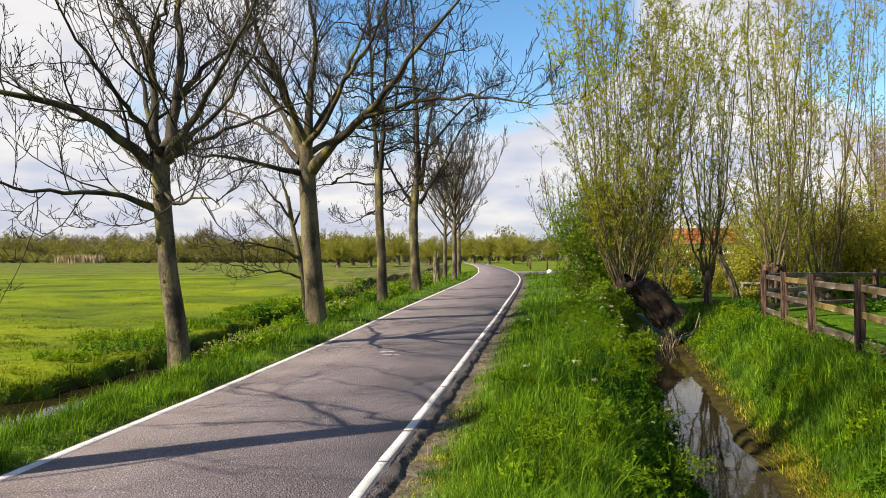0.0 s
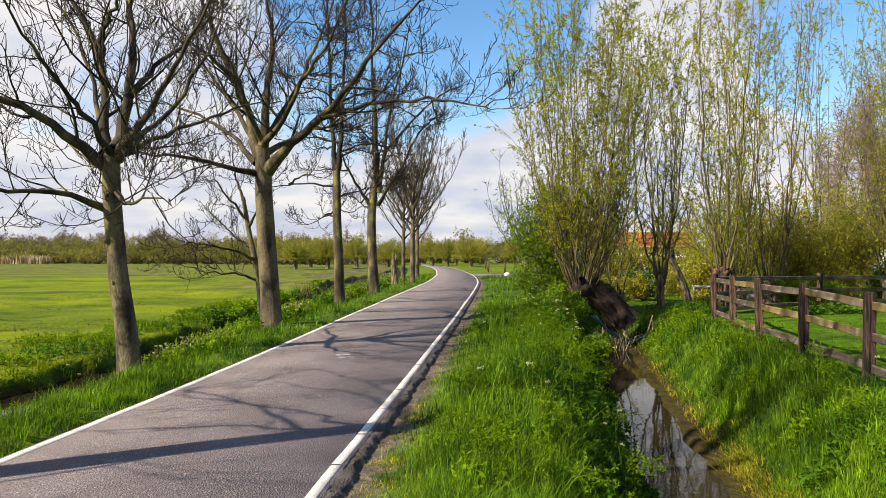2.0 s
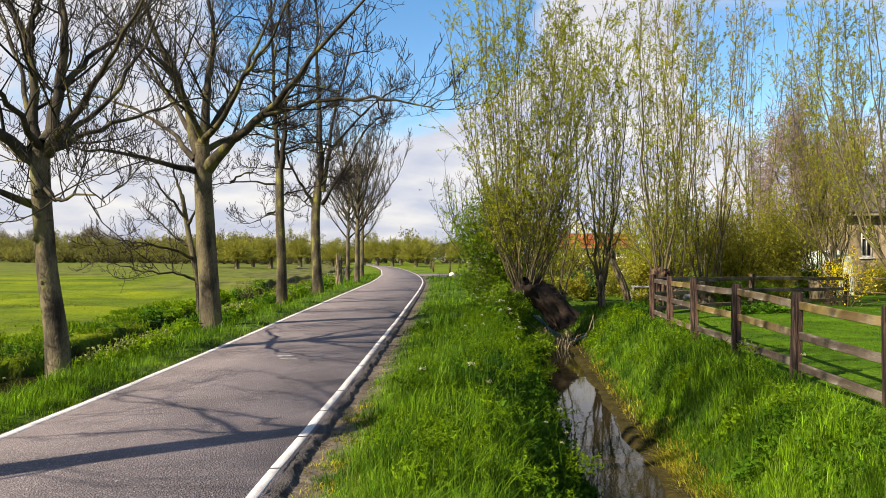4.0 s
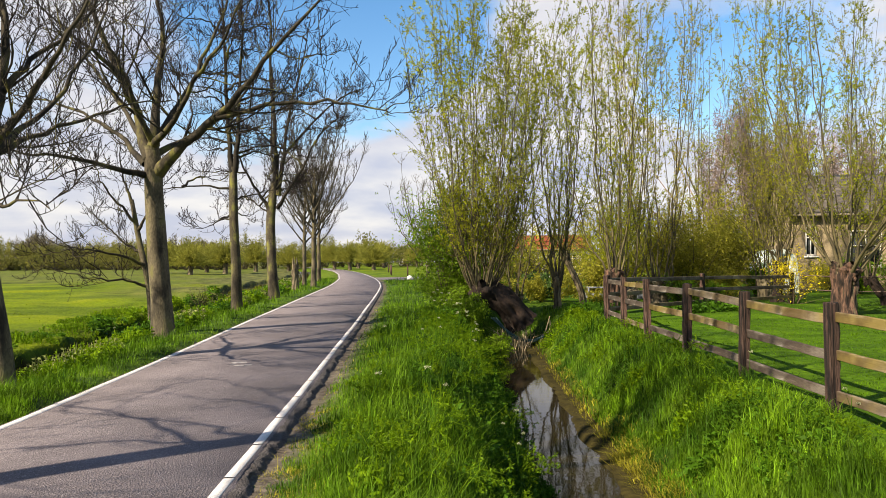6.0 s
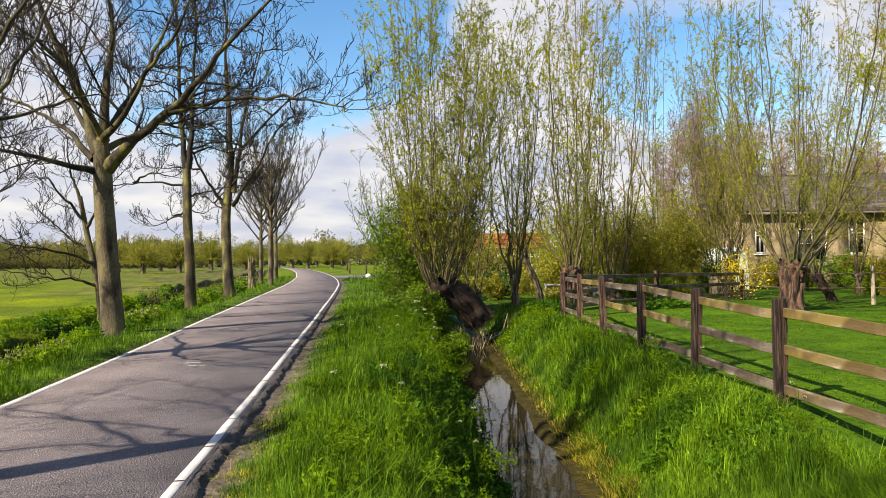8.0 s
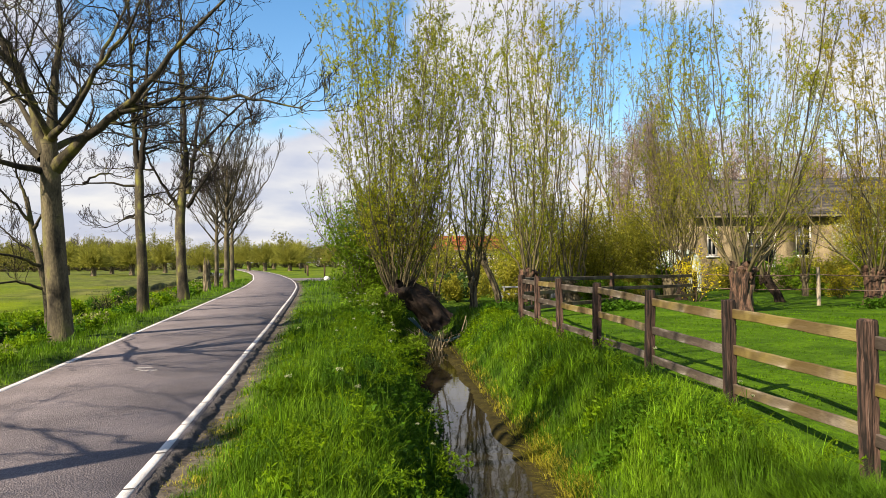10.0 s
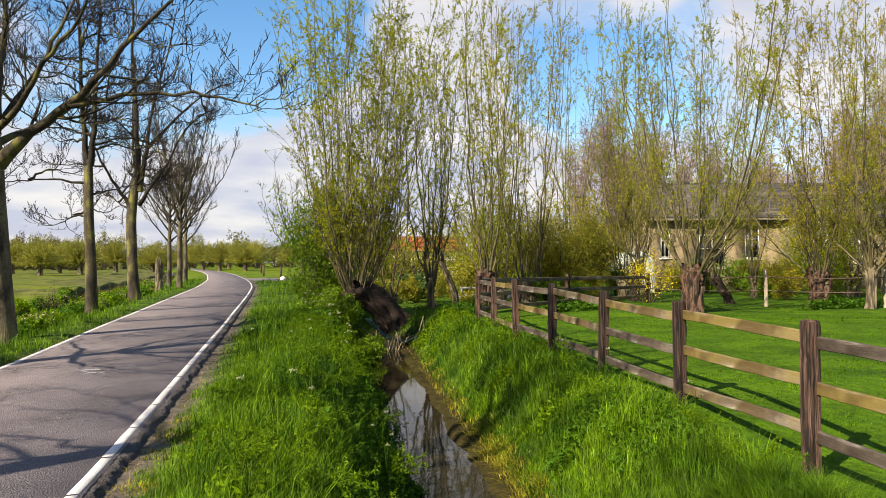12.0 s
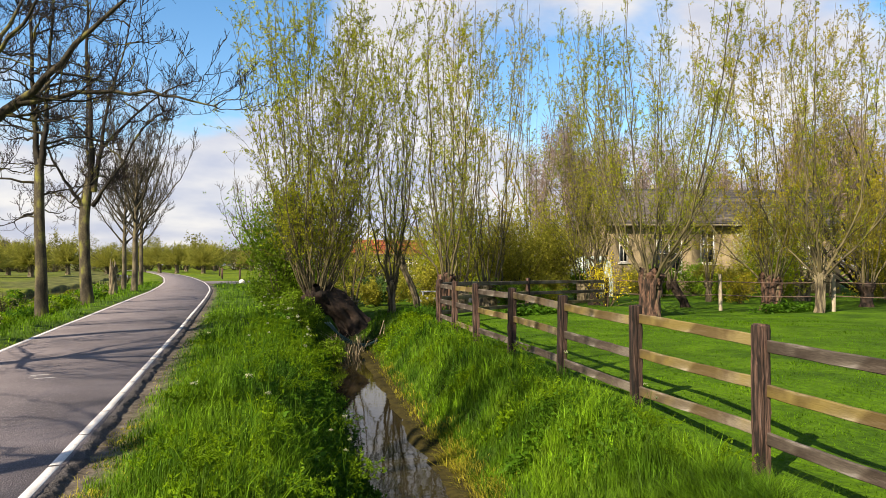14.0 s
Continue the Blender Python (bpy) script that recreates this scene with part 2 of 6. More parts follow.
M_GREYMETAL = material("grey_sheet", (0.17, 0.19, 0.215), (0.11, 0.125, 0.145), 3, 0.55, 0.1, 30, swing=(0.6, 1.2))
M_TARP = material("pale_green_sheet", (0.496, 0.576, 0.544), (0.4, 0.48, 0.448), 2, 0.6, 0.2, 20)
M_NET = material("blue_net", (0.06, 0.125, 0.125), (0.03, 0.065, 0.07), 9, 0.8, 0.3, 60)
M_BRICKW = material("yellow_brick", (0.265, 0.216, 0.130), (0.165, 0.132, 0.082), 2.5, 0.9, 0.5, 20, fine=((0.38, 0.325, 0.215), 9, 0.6), vary=0.18, swing=(0.6, 1.25))
M_ROOFD = material("dark_tile", (0.145, 0.126, 0.105), (0.085, 0.075, 0.064), 3, 0.8, 0.5, 14, vary=0.2, swing=(0.55, 1.3))
M_ROOFR = material("red_tile", (0.39, 0.105, 0.045), (0.27, 0.0675, 0.0338), 2, 0.8, 0.5, 12, vary=0.2)
M_WHITE = material("white_paint", (0.64, 0.632, 0.608), (0.544, 0.536, 0.512), 2, 0.6, 0.1, 20)
M_DARKGLASS = material("window_glass", (0.03, 0.035, 0.04), (0.02, 0.024, 0.03), 1, 0.08, 0.0, 5, spec=0.6)
M_REED = material("dry_reed", (0.42, 0.34, 0.22), (0.3, 0.24, 0.15), 0.6, 0.95, 0.6, 12)


def rail_material():
    """Weathered sawn rails: brown-grey wood with dark blotches and pale scuffs; some are stained yellow-olive by
    lichen.
    """
    m = material("rail_board", (0.165, 0.146, 0.120), (0.060, 0.048, 0.038), 3.0, 0.92, 0.25, 70, stretch=(1.0, 0.22, 1.6), vary=0.35, fine=((0.30, 0.28, 0.255), 7.0, 0.60), edge=(0.38, 0.62))
    t = m.node_tree
    b = t.nodes["Principled BSDF"]
    tc = t.nodes.new("ShaderNodeTexCoord")

    def spots(scale, detail=4.0):
        n = t.nodes.new("ShaderNodeTexNoise")
        n.inputs["Scale"].default_value, n.inputs["Detail"].default_value = scale, detail
        t.links.new(tc.outputs["Object"], n.inputs["Vector"])
        return n.outputs[0]

    def span(src, lo, hi, a, z):
        r = t.nodes.new("ShaderNodeMapRange")
        r.inputs[1].default_value, r.inputs[2].default_value, r.inputs[3].default_value, r.inputs[4].default_value = lo, hi, a, z
        t.links.new(src, r.inputs[0])
        return r.outputs[0]

    def over(fac, low, colour, mode="MIX"):
        x = t.nodes.new("ShaderNodeMixRGB")
        x.blend_type = mode
        t.links.new(fac, x.inputs[0])
        t.links.new(low, x.inputs[1])
        x.inputs[2].default_value = (*colour, 1)
        return x.outputs[0]

    info = t.nodes.new("ShaderNodeObjectInfo")
    add = t.nodes.new("ShaderNodeMath")
    t.links.new(info.outputs["Random"], add.inputs[0])
    t.links.new(spots(2.2), add.inputs[1])
    col = over(span(add.outputs[0], 1.0, 1.40, 0.0, 0.7), b.inputs["Base Color"].links[0].from_socket, (0.155, 0.118, 0.018))
    col = over(span(spots(1.6, 7.0), 0.44, 0.56, 0.0, 0.9), col, (0.40, 0.34, 0.31), "MULTIPLY")
    t.links.new(col, b.inputs["Base Color"])
    return m


M_RAIL = rail_material()
M_PINKTWIG = leafy("pink_twig", (0.30, 0.235, 0.20), (0.20, 0.155, 0.13), 0.3, 0.3)


def asphalt():
    m = material("asphalt", (0.147, 0.129, 0.140), (0.095, 0.083, 0.091), 0.9, 0.86, 1.0, 75, fine=((0.235, 0.215, 0.22), 55.0, 0.57), swing=(0.58, 1.34))
    return m


M_ROAD = asphalt()
M_ROADEDGE = material("asphalt_edge", (0.082, 0.074, 0.074), (0.045, 0.041, 0.040), 5.0, 0.95, 1.0, 60, fine=((0.13, 0.12, 0.11), 48.0, 0.62))


def ground_material():
    m = bpy.data.materials.new("turf_and_soil")
    m.use_nodes = True
    t = m.node_tree
    b = t.nodes["Principled BSDF"]
    b.inputs["Roughness"].default_value, b.inputs["Specular IOR Level"].default_value = 0.95, 0.1
    tc = t.nodes.new("ShaderNodeTexCoord")

    def noise_node(scale, detail=4.0, stretch=None):
        n = t.nodes.new("ShaderNodeTexNoise")
        n.inputs["Scale"].default_value, n.inputs["Detail"].default_value = scale, detail
        if stretch:
            mp = t.nodes.new("ShaderNodeMapping")
            mp.inputs["Scale"].default_value = stretch
            t.links.new(tc.outputs["Object"], mp.inputs[0])
            t.links.new(mp.outputs[0], n.inputs["Vector"])
        else:
            t.links.new(tc.outputs["Object"], n.inputs["Vector"])
        return n.outputs[0]

    def ramp(src, stops):
        r = t.nodes.new("ShaderNodeValToRGB")
        while len(r.color_ramp.elements) < len(stops):
            r.color_ramp.elements.new(0.5)
        for e, (p, c) in zip(r.color_ramp.elements, stops):
            e.position, e.color = p, (*c, 1)
        t.links.new(src, r.inputs[0])
        return r.outputs[0]

    def mix(fac, a, c):
        x = t.nodes.new("ShaderNodeMixRGB")
        t.links.new(fac, x.inputs[0])
        t.links.new(a, x.inputs[1])
        t.links.new(c, x.inputs[2])
        return x.outputs[0]

    def attr(name):
        a = t.nodes.new("ShaderNodeAttribute")
        a.attribute_name = name
        return a.outputs["Fac"]

    # darkest verge tone puts the shade of gaps between blades into the ground colour
    verge = ramp(noise_node(1.6, 6), [(0.3, (0.014, 0.034, 0.004)), (0.5, (0.046, 0.098, 0.007)), (0.72, (0.095, 0.165, 0.011))])
    field = ramp(noise_node(0.16, 7, (0.9, 1.4, 1)), [(0.28, (0.036, 0.054, 0.006)), (0.42, (0.070, 0.112, 0.004)), (0.56, (0.116, 0.166, 0.003)), (0.72, (0.158, 0.192, 0.004))])
    grain = ramp(noise_node(9.0, 5), [(0.3, (0.60, 0.62, 0.55)), (0.7, (1.2, 1.15, 1.1))])
    soil = ramp(noise_node(7.0, 6), [(0.3, (0.045, 0.037, 0.030)), (0.55, (0.095, 0.082, 0.067)), (0.75, (0.15, 0.132, 0.11))])
    wet = ramp(noise_node(5.0, 5), [(0.3, (0.014, 0.012, 0.004)), (0.7, (0.042, 0.035, 0.009))])
    col = mix(attr("meadow"), verge, field)
    grazed = ramp(noise_node(0.8, 7), [(0.3, (0.026, 0.068, 0.003)), (0.5, (0.042, 0.100, 0.003)), (0.7, (0.062, 0.135, 0.004))])
    col = mix(attr("paddock"), col, grazed)
    mul = t.nodes.new("ShaderNodeMixRGB")
    mul.blend_type = "MULTIPLY"
    mul.inputs[0].default_value = 1.0
    t.links.new(col, mul.inputs[1])
    tufts = ramp(noise_node(1.0, 9, (1, 1.5, 1)), [(0.30, (0.62, 0.66, 0.60)), (0.45, (0.97, 0.98, 0.94)), (0.66, (1.12, 1.08, 1.05))])
    both = t.nodes.new("ShaderNodeMixRGB")
    both.blend_type = "MULTIPLY"
    both.inputs[0].default_value = 1.0
    t.links.new(grain, both.inputs[1])
    t.links.new(tufts, both.inputs[2])
    t.links.new(both.outputs[0], mul.inputs[2])
    dull = ramp(noise_node(0.9, 6), [(0.32, (0.030, 0.034, 0.012)), (0.5, (0.070, 0.080, 0.022)), (0.68, (0.125, 0.125, 0.040))])
    col = mix(attr("rough"), mul.outputs[0], dull)
    col = mix(attr("bare"), col, soil)
    col = mix(attr("mud"), col, wet)
    t.links.new(col, b.inputs["Base Color"])
    bp = t.nodes.new("ShaderNodeBump")
    bp.inputs["Strength"].default_value, bp.inputs["Distance"].default_value = 0.9, 0.05
    t.links.new(noise_node(14.0, 6), bp.inputs["Height"])
    t.links.new(bp.outputs[0], b.inputs["Normal"])
    return m


def water_material():
    m = bpy.data.materials.new("ditch_water")
    m.use_nodes = True
    t = m.node_tree
    b = t.nodes["Principled BSDF"]
    b.inputs["Base Color"].default_value = (0.016, 0.013, 0.006, 1)
    b.inputs["Roughness"].default_value, b.inputs["IOR"].default_value = 0.03, 1.33
    b.inputs["Specular IOR Level"].default_value = 0.34
    n = t.nodes.new("ShaderNodeTexNoise")
    n.inputs["Scale"].default_value, n.inputs["Detail"].default_value = 5.0, 3.0
    tc = t.nodes.new("ShaderNodeTexCoord")
    t.links.new(tc.outputs["Object"], n.inputs["Vector"])
    bp = t.nodes.new("ShaderNodeBump")
    bp.inputs["Strength"].default_value, bp.inputs["Distance"].default_value = 0.05, 0.02
    t.links.new(n.outputs[0], bp.inputs["Height"])
    t.links.new(bp.outputs[0], b.inputs["Normal"])
    return m


M_GROUND, M_WATER = ground_material(), water_material()


# ---- mesh tools ----
def mesh_np(name, verts, quads=None, tris=None, mat=None, smooth=True):
    """A mesh from arrays of corners and of four- and three-cornered faces."""
    verts = np.asarray(verts, np.float32).reshape(-1, 3)
    q = np.zeros((0, 4), np.int32) if quads is None else np.asarray(quads, np.int32).reshape(-1, 4)
    r = np.zeros((0, 3), np.int32) if tris is None else np.asarray(tris, np.int32).reshape(-1, 3)
    me = bpy.data.meshes.new(name)
    me.vertices.add(len(verts))
    me.vertices.foreach_set("co", verts.ravel())
    me.loops.add(q.size + r.size)
    me.loops.foreach_set("vertex_index", np.concatenate([q.ravel(), r.ravel()]))
    me.polygons.add(len(q) + len(r))
    me.polygons.foreach_set("loop_start", np.concatenate([np.arange(len(q)) * 4, q.size + np.arange(len(r)) * 3]).astype(np.int32))
    if smooth:
        me.polygons.foreach_set("use_smooth", np.ones(len(q) + len(r), bool))
    me.update(calc_edges=True)
    if mat:
        me.materials.append(mat)
    return me


def part(name, me, parent=None, label="", mat=None):
    """Links a mesh or a bmesh as one object under its thing."""
    if isinstance(me, bmesh.types.BMesh):
        data = bpy.data.meshes.new(name)
        me.to_mesh(data)
        me.free()
        me = data
    if mat:
        me.materials.clear()
        me.materials.append(mat)
    ob = new(name, me)
    ob.parent = parent
    if label:
        tagged(ob, label)
    return ob


def thing(name, m, label, category, group="", kind=""):
    ob = new(name)
    ob.matrix_basis = m
    ob.empty_display_size = 0.2
    return tagged(ob, label, category, group, kind)


def box(bm, x, y, z, sx, sy, sz, rot=None, bevel=0.0):
    made = bmesh.ops.create_cube(bm, size=1.0)["verts"]
    bmesh.ops.scale(bm, vec=(sx, sy, sz), verts=made)
    if bevel:
        edges = list({e for v in made for e in v.link_edges})
        made = list({v for v in made} | {v for f in bmesh.ops.bevel(bm, geom=edges, offset=bevel, segments=1, affect="EDGES")["faces"] for v in f.verts})
        made = [v for v in made if v.is_valid]
    if rot:
        bmesh.ops.rotate(bm, matrix=rot, verts=made)
    bmesh.ops.translate(bm, vec=(x, y, z), verts=made)
    return made


def unit(v):
    return v / np.maximum(np.linalg.norm(v, axis=-1, keepdims=True), 1e-9)


def tubes(P, R, sides=5):
    """Round limbs along M paths of n points; corners and quads."""
    M, n, _ = P.shape
    T = unit(np.gradient(P, axis=1))
    ref = np.where(np.abs(T[:, :1, 2:3]) > 0.9, np.array([1.0, 0, 0]), np.array([0, 0, 1.0]))
    A = unit(np.cross(T, np.broadcast_to(ref, T.shape)))
    B = np.cross(T, A)
    ang = np.arange(sides) * 2 * np.pi / sides
    ring = A[:, :, None] * np.cos(ang)[:, None] + B[:, :, None] * np.sin(ang)[:, None]
    V = P[:, :, None] + ring * R[:, :, None, None]
    i = np.arange(M)[:, None, None] * n * sides
    j = np.arange(n - 1)[None, :, None] * sides
    k = np.arange(sides)[None, None]
    k2 = (k + 1) % sides
    Q = np.stack([i + j + k, i + j + k2, i + j + sides + k2, i + j + sides + k], -1)
    return V.reshape(-1, 3), Q.reshape(-1, 4)


class Bag:
    """Gathers corners and faces."""

    def __init__(self):
        self.v, self.q, self.t, self.n = [], [], [], 0

    def add(self, V, Q=None, T=None):
        self.v.append(V)
        if Q is not None:
            self.q.append(Q + self.n)
        if T is not None:
            self.t.append(T + self.n)
        self.n += len(V)
        return self

    def mesh(self, name, mat, smooth=True):
        return mesh_np(name, np.concatenate(self.v), np.concatenate(self.q) if self.q else None, np.concatenate(self.t) if self.t else None, mat, smooth)


def smooth_path(points, n):
    """A rounded path of n points through the given corners (Catmull-Rom)."""
    p = np.array(points, float)
    p = np.vstack([2 * p[0] - p[1], p, 2 * p[-1] - p[-2]])
    m = len(p) - 3
    out = []
    for u in np.linspace(0, m - 1e-6, n):
        i = int(u)
        f = u - i
        a, b, c, d = p[i:i + 4]
        out.append(0.5 * (2 * b + (c - a) * f + (2 * a - 5 * b + 4 * c - d) * f * f + (3 * b - a - 3 * c + d) * f ** 3))
    return np.array(out)


def sprout(rng, P, R, each, span, angle, length, lift=0.0, n=6, wander=0.12, thin=0.55, taper=0.25, least=0.003, fade=0.65):
    """Side shoots on M paths: 'each' per path, set along span, leaning by angle (degrees) off it, bending up by lift."""
    M, m, _ = P.shape
    u = span[0] + (span[1] - span[0]) * (np.arange(each)[None] + rng.random((M, each))) / each
    s = u * (m - 1)
    i = np.clip(s.astype(int), 0, m - 2)
    f = (s - i)[..., None]
    rows = np.arange(M)[:, None]
    base = P[rows, i] * (1 - f) + P[rows, i + 1] * f
    rad = R[rows, i] * (1 - f[..., 0]) + R[rows, i + 1] * f[..., 0]
    tan = unit(P[rows, i + 1] - P[rows, i])
    side = unit(np.cross(tan, rng.normal(size=tan.shape)))
    a = np.radians(rng.uniform(*angle, size=u.shape))[..., None]
    d = tan * np.cos(a) + side * np.sin(a)
    L = rng.uniform(*length, size=u.shape) * (1.15 - fade * u)
    base, d, rad, L = base.reshape(-1, 3), d.reshape(-1, 3), rad.ravel(), L.ravel()
    pts = [base]
    step = L[:, None] / (n - 1)
    for _ in range(n - 1):
        d = unit(d + np.array([0, 0, lift]) / n + rng.normal(size=d.shape) * wander)
        pts.append(pts[-1] + d * step)
    P2 = np.stack(pts, 1)
    r0 = np.maximum(rad * thin, least)
    R2 = np.maximum(r0[:, None] * np.linspace(1, taper, n)[None], least * 0.6)
    return P2, R2


def leaves(rng, at_points, along, size, droop=0.3, wide=0.4, simple=False):
    """Small pointed leaves, each a bent diamond, at the given points."""
    N = len(at_points)
    d = unit(along + rng.normal(size=(N, 3)) * 0.8 + np.array([0, 0, -droop]))
    s = unit(np.cross(d, rng.normal(size=(N, 3))))
    L = rng.uniform(0.6, 1.25, size=(N, 1)) * size
    a = at_points
    if simple:
        V = np.stack([a - s * L * wide * 0.35, a + s * L * wide * 0.45 + d * L * 0.3, a + d * L], 1).reshape(-1, 3)
        return V, None, np.arange(N * 3).reshape(-1, 3)
    V = np.stack([a, a + d * L * 0.45 + s * L * wide * 0.5, a + d * L, a + d * L * 0.45 - s * L * wide * 0.5], 1).reshape(-1, 3)
    Q = np.arange(N * 4).reshape(-1, 4)
    return V, Q


def tufted(rng, A, W, many, loose):
    """Gathers leaves round buds: each place and way, many times over, a little loose."""
    A, W = np.repeat(A, many, 0), np.repeat(W, many, 0)
    return A + rng.normal(size=A.shape) * loose, W


def along_paths(rng, P, each, span=(0.15, 1.0)):
    """Random points on M paths, with the way of the path there."""
    M, m, _ = P.shape
    s = rng.uniform(*span, size=(M, each)) * (m - 1)
    i = np.clip(s.astype(int), 0, m - 2)
    f = (s - i)[..., None]
    rows = np.arange(M)[:, None]
    return (P[rows, i] * (1 - f) + P[rows, i + 1] * f).reshape(-1, 3), unit(P[rows, i + 1] - P[rows, i]).reshape(-1, 3)


# ---- the lie of the land: road, two ditches, a low polder field on the left, a paddock on the right ----
def table(y, rows):
    rows = np.array(rows, float)
    return np.interp(y, rows[:, 0], rows[:, 1])


ROAD_R = [(-60, -9.5), (4.69, -0.59), (5.97, -0.40), (9.48, 0.12), (13.86, 0.73), (18.8, 1.44), (24.5, 2.20), (30.1, 2.97), (38, 4.02), (47.5, 5.2), (57, 6.1),
          (69.5, 7.0), (95, 8.1), (120, 8.5), (150, 8.0), (180, 6.8), (220, 3.0), (280, -6)]
ROAD_L = [(-60, -12.1), (5.06, -3.16), (6.38, -2.97), (8.66, -2.65), (13.86, -2.03), (20.2, -1.36), (25, -0.80), (30.4, -0.2), (36.7, 0.52), (47.5, 1.75), (57, 2.6),
          (69.5, 3.55), (95, 4.75), (120, 5.3), (150, 5.0), (180, 4.0), (220, 0.3), (280, -8.6)]
DITCH_L = [(-60, -12.4), (7, 2.78), (11.75, 3.83), (13.3, 4.15), (19.2, 5.35), (21.5, 6.0), (30, 8.2)]
DITCH_R = [(-60, -11.6), (6.66, 3.36), (8.77, 3.80), (12.4, 4.68), (14.6, 5.15), (19.3, 6.35), (21.5, 6.55), (30, 8.4)]
MOAT_N = [(-60, -10.5), (0, -6.0), (9, -4.95), (12.4, -4.80), (14.5, -4.98), (18, -5.08), (25, -4.7), (40, -3.6), (58, -2.7), (90, 0.2), (150, 1.2), (300, -12)]
MOAT_F = [(-60, -11.4), (0, -7.4), (9, -6.60), (10.2, -6.20), (11, -5.58), (13.2, -5.32), (18, -5.50), (25, -5.2), (40, -4.6), (50, -5.6), (58, -5.6), (90, -2.0), (150, -0.6), (300, -14)]
WATER_RIGHT, WATER_LEFT = -0.80, -0.50


def curve(rows):
    """A rounded reading of a table of y, x."""
    r = np.array(rows, float)

    def read(y):
        return sum(np.interp(y + o, r[:, 0], r[:, 1]) for o in (-1.6, -0.8, 0, 0.8, 1.6)) / 5
    return read


road_l, road_r, ditch_l, ditch_r, moat_n, moat_line = (curve(t) for t in (ROAD_L, ROAD_R, DITCH_L, DITCH_R, MOAT_N, MOAT_F))


def moat_f(y):
    """The field side of the moat, trodden in and out by cattle."""
    return moat_line(y) + 0.13 * np.sin(y * 1.9) + 0.10 * np.sin(y * 4.3 + 1.0) + 0.05 * np.sin(y * 9.7)


def step(a, b, x):
    t = np.clip((x - a) / (b - a), 0, 1)
    return t * t * (3 - 2 * t)


def wave(x, y, s, seed=0.0):
    """A smooth random swell, about -1 to 1."""
    a = np.sin(x * s * 1.7 + y * s * 0.9 + seed) + np.sin(x * s * -0.8 + y * s * 1.9 + 1.3 + seed * 2) + np.sin(x * s * 2.9 + y * s * 2.3 + 4.1 + seed)
    return a / 3


def land(x, y):
    """Height of the turf."""
    x, y = np.asarray(x, float), np.asarray(y, float)
    rl, rr = road_l(y), road_r(y)
    z = 0.02 + 0.03 * wave(x, y, 0.9)
    # right ditch, closed past the leaning willow
    openness = 1 - step(20.8, 22.6, y)
    dl, dr = ditch_l(y), ditch_r(y)
    left_bank = step(dl - 1.45, dl + 0.06, x)
    right_bank = 0.77 * step(dr + 1.22, dr + 0.12, x) + 0.23 * step(dr - 0.02 + 0.06 * wave(x, y, 1.9, 3.0), dr - 0.30, x)
    cut = np.minimum(left_bank, right_bank) * openness
    mound = (0.04 + 0.06 * wave(x, y, 1.7, 6.0)) * np.exp(-((x - dr - 1.0) / 0.7) ** 2) * openness + (0.10 + 0.06 * wave(x, y, 1.9, 9.0)) * np.exp(-((x - dl + 1.5) / 0.6) ** 2) * openness
    paddock = step(dr + 1.0, dr + 3.0, x) * (0.04 + 0.05 * wave(x, y, 0.35, 2.0)) + step(4, 13, y) * step(dr + 0.5, dr + 1.9, x) * 0.09
    lumps = 0.035 * wave(x, y, 5.2, 2.5) * step(rr + 0.7, rr + 1.3, x) * (x < dr + 1.9) * (1 - 0.8 * step(dr - 0.5, dr - 0.1, x) * step(dr + 0.55, dr + 0.2, x))
    dip = 0.20 * (1 - step(4.2, 6.6, y)) * step(dr + 1.0, dr + 2.1, x)
    right = z + mound + paddock + lumps - dip - cut * (1.02 + 0.03 * wave(x, y, 2.0))
    # left verge, moat and field
    mn, mf = moat_n(y), moat_f(y)
    fall = step(rl - 0.6, mn + 0.1, x)
    verge = z * (1 - fall) - fall * 0.54
    bed = np.where(x < mn, -0.75, verge)
    field = -0.22 + 0.13 * wave(x, y, 0.55, 4.0) * step(17, 24, y) * step(mf - 16, mf - 5, x) + 0.05 * wave(x, y, 0.23, 1.0) + 0.035 * wave(x, y, 0.9, 3.0) + 0.02 * wave(x, y, 2.1, 5.0)
    for off, deep in ((9.0, 0.16), (22.0, 0.18), (40.0, 0.18), (64.0, 0.2), (95.0, 0.2)):
        field = field - deep * np.exp(-((y - 0.16 * x - off - 12) / 0.55) ** 2)
    left = np.where(x < mf, field - 0.10 * step(mf - 1.6, mf, x) * (1 - step(10.5, 14, y)) - 0.3 * step(mf - 0.22, mf, x), bed)
    out = np.where(x > (rl + rr) / 2, right, left)
    under = step(rl - 0.32, rl - 0.14, x) * (1 - step(rr + 0.20, rr + 0.85, x))
    return out * (1 - under) - 0.062 * under


def spaced(*spans):
    out = []
    for a, b, s in spans:
        out += list(np.arange(a, b, s))
    return np.array(out + [spans[-1][1]])


gx = np.concatenate([-np.geomspace(2500, 60, 14), spaced((-58, -16, 1.5), (-16, -8, 0.5), (-8, 9, 0.13), (9, 14, 0.4), (14, 60, 2.0)), np.geomspace(66, 2500, 14)])
gy = np.concatenate([spaced((-60, -4, 4.0), (-4, 3, 0.7), (3, 24, 0.24), (24, 60, 0.8), (60, 150, 3.0), (150, 320, 8.0)), np.geomspace(345, 3000, 12)])
GX, GY = np.meshgrid(gx, gy)
nx, ny = len(gx), len(gy)
GZ = land(GX, GY)
idx = np.arange(nx * ny).reshape(ny, nx)
quads = np.stack([idx[:-1, :-1], idx[:-1, 1:], idx[1:, 1:], idx[1:, :-1]], -1).reshape(-1, 4)
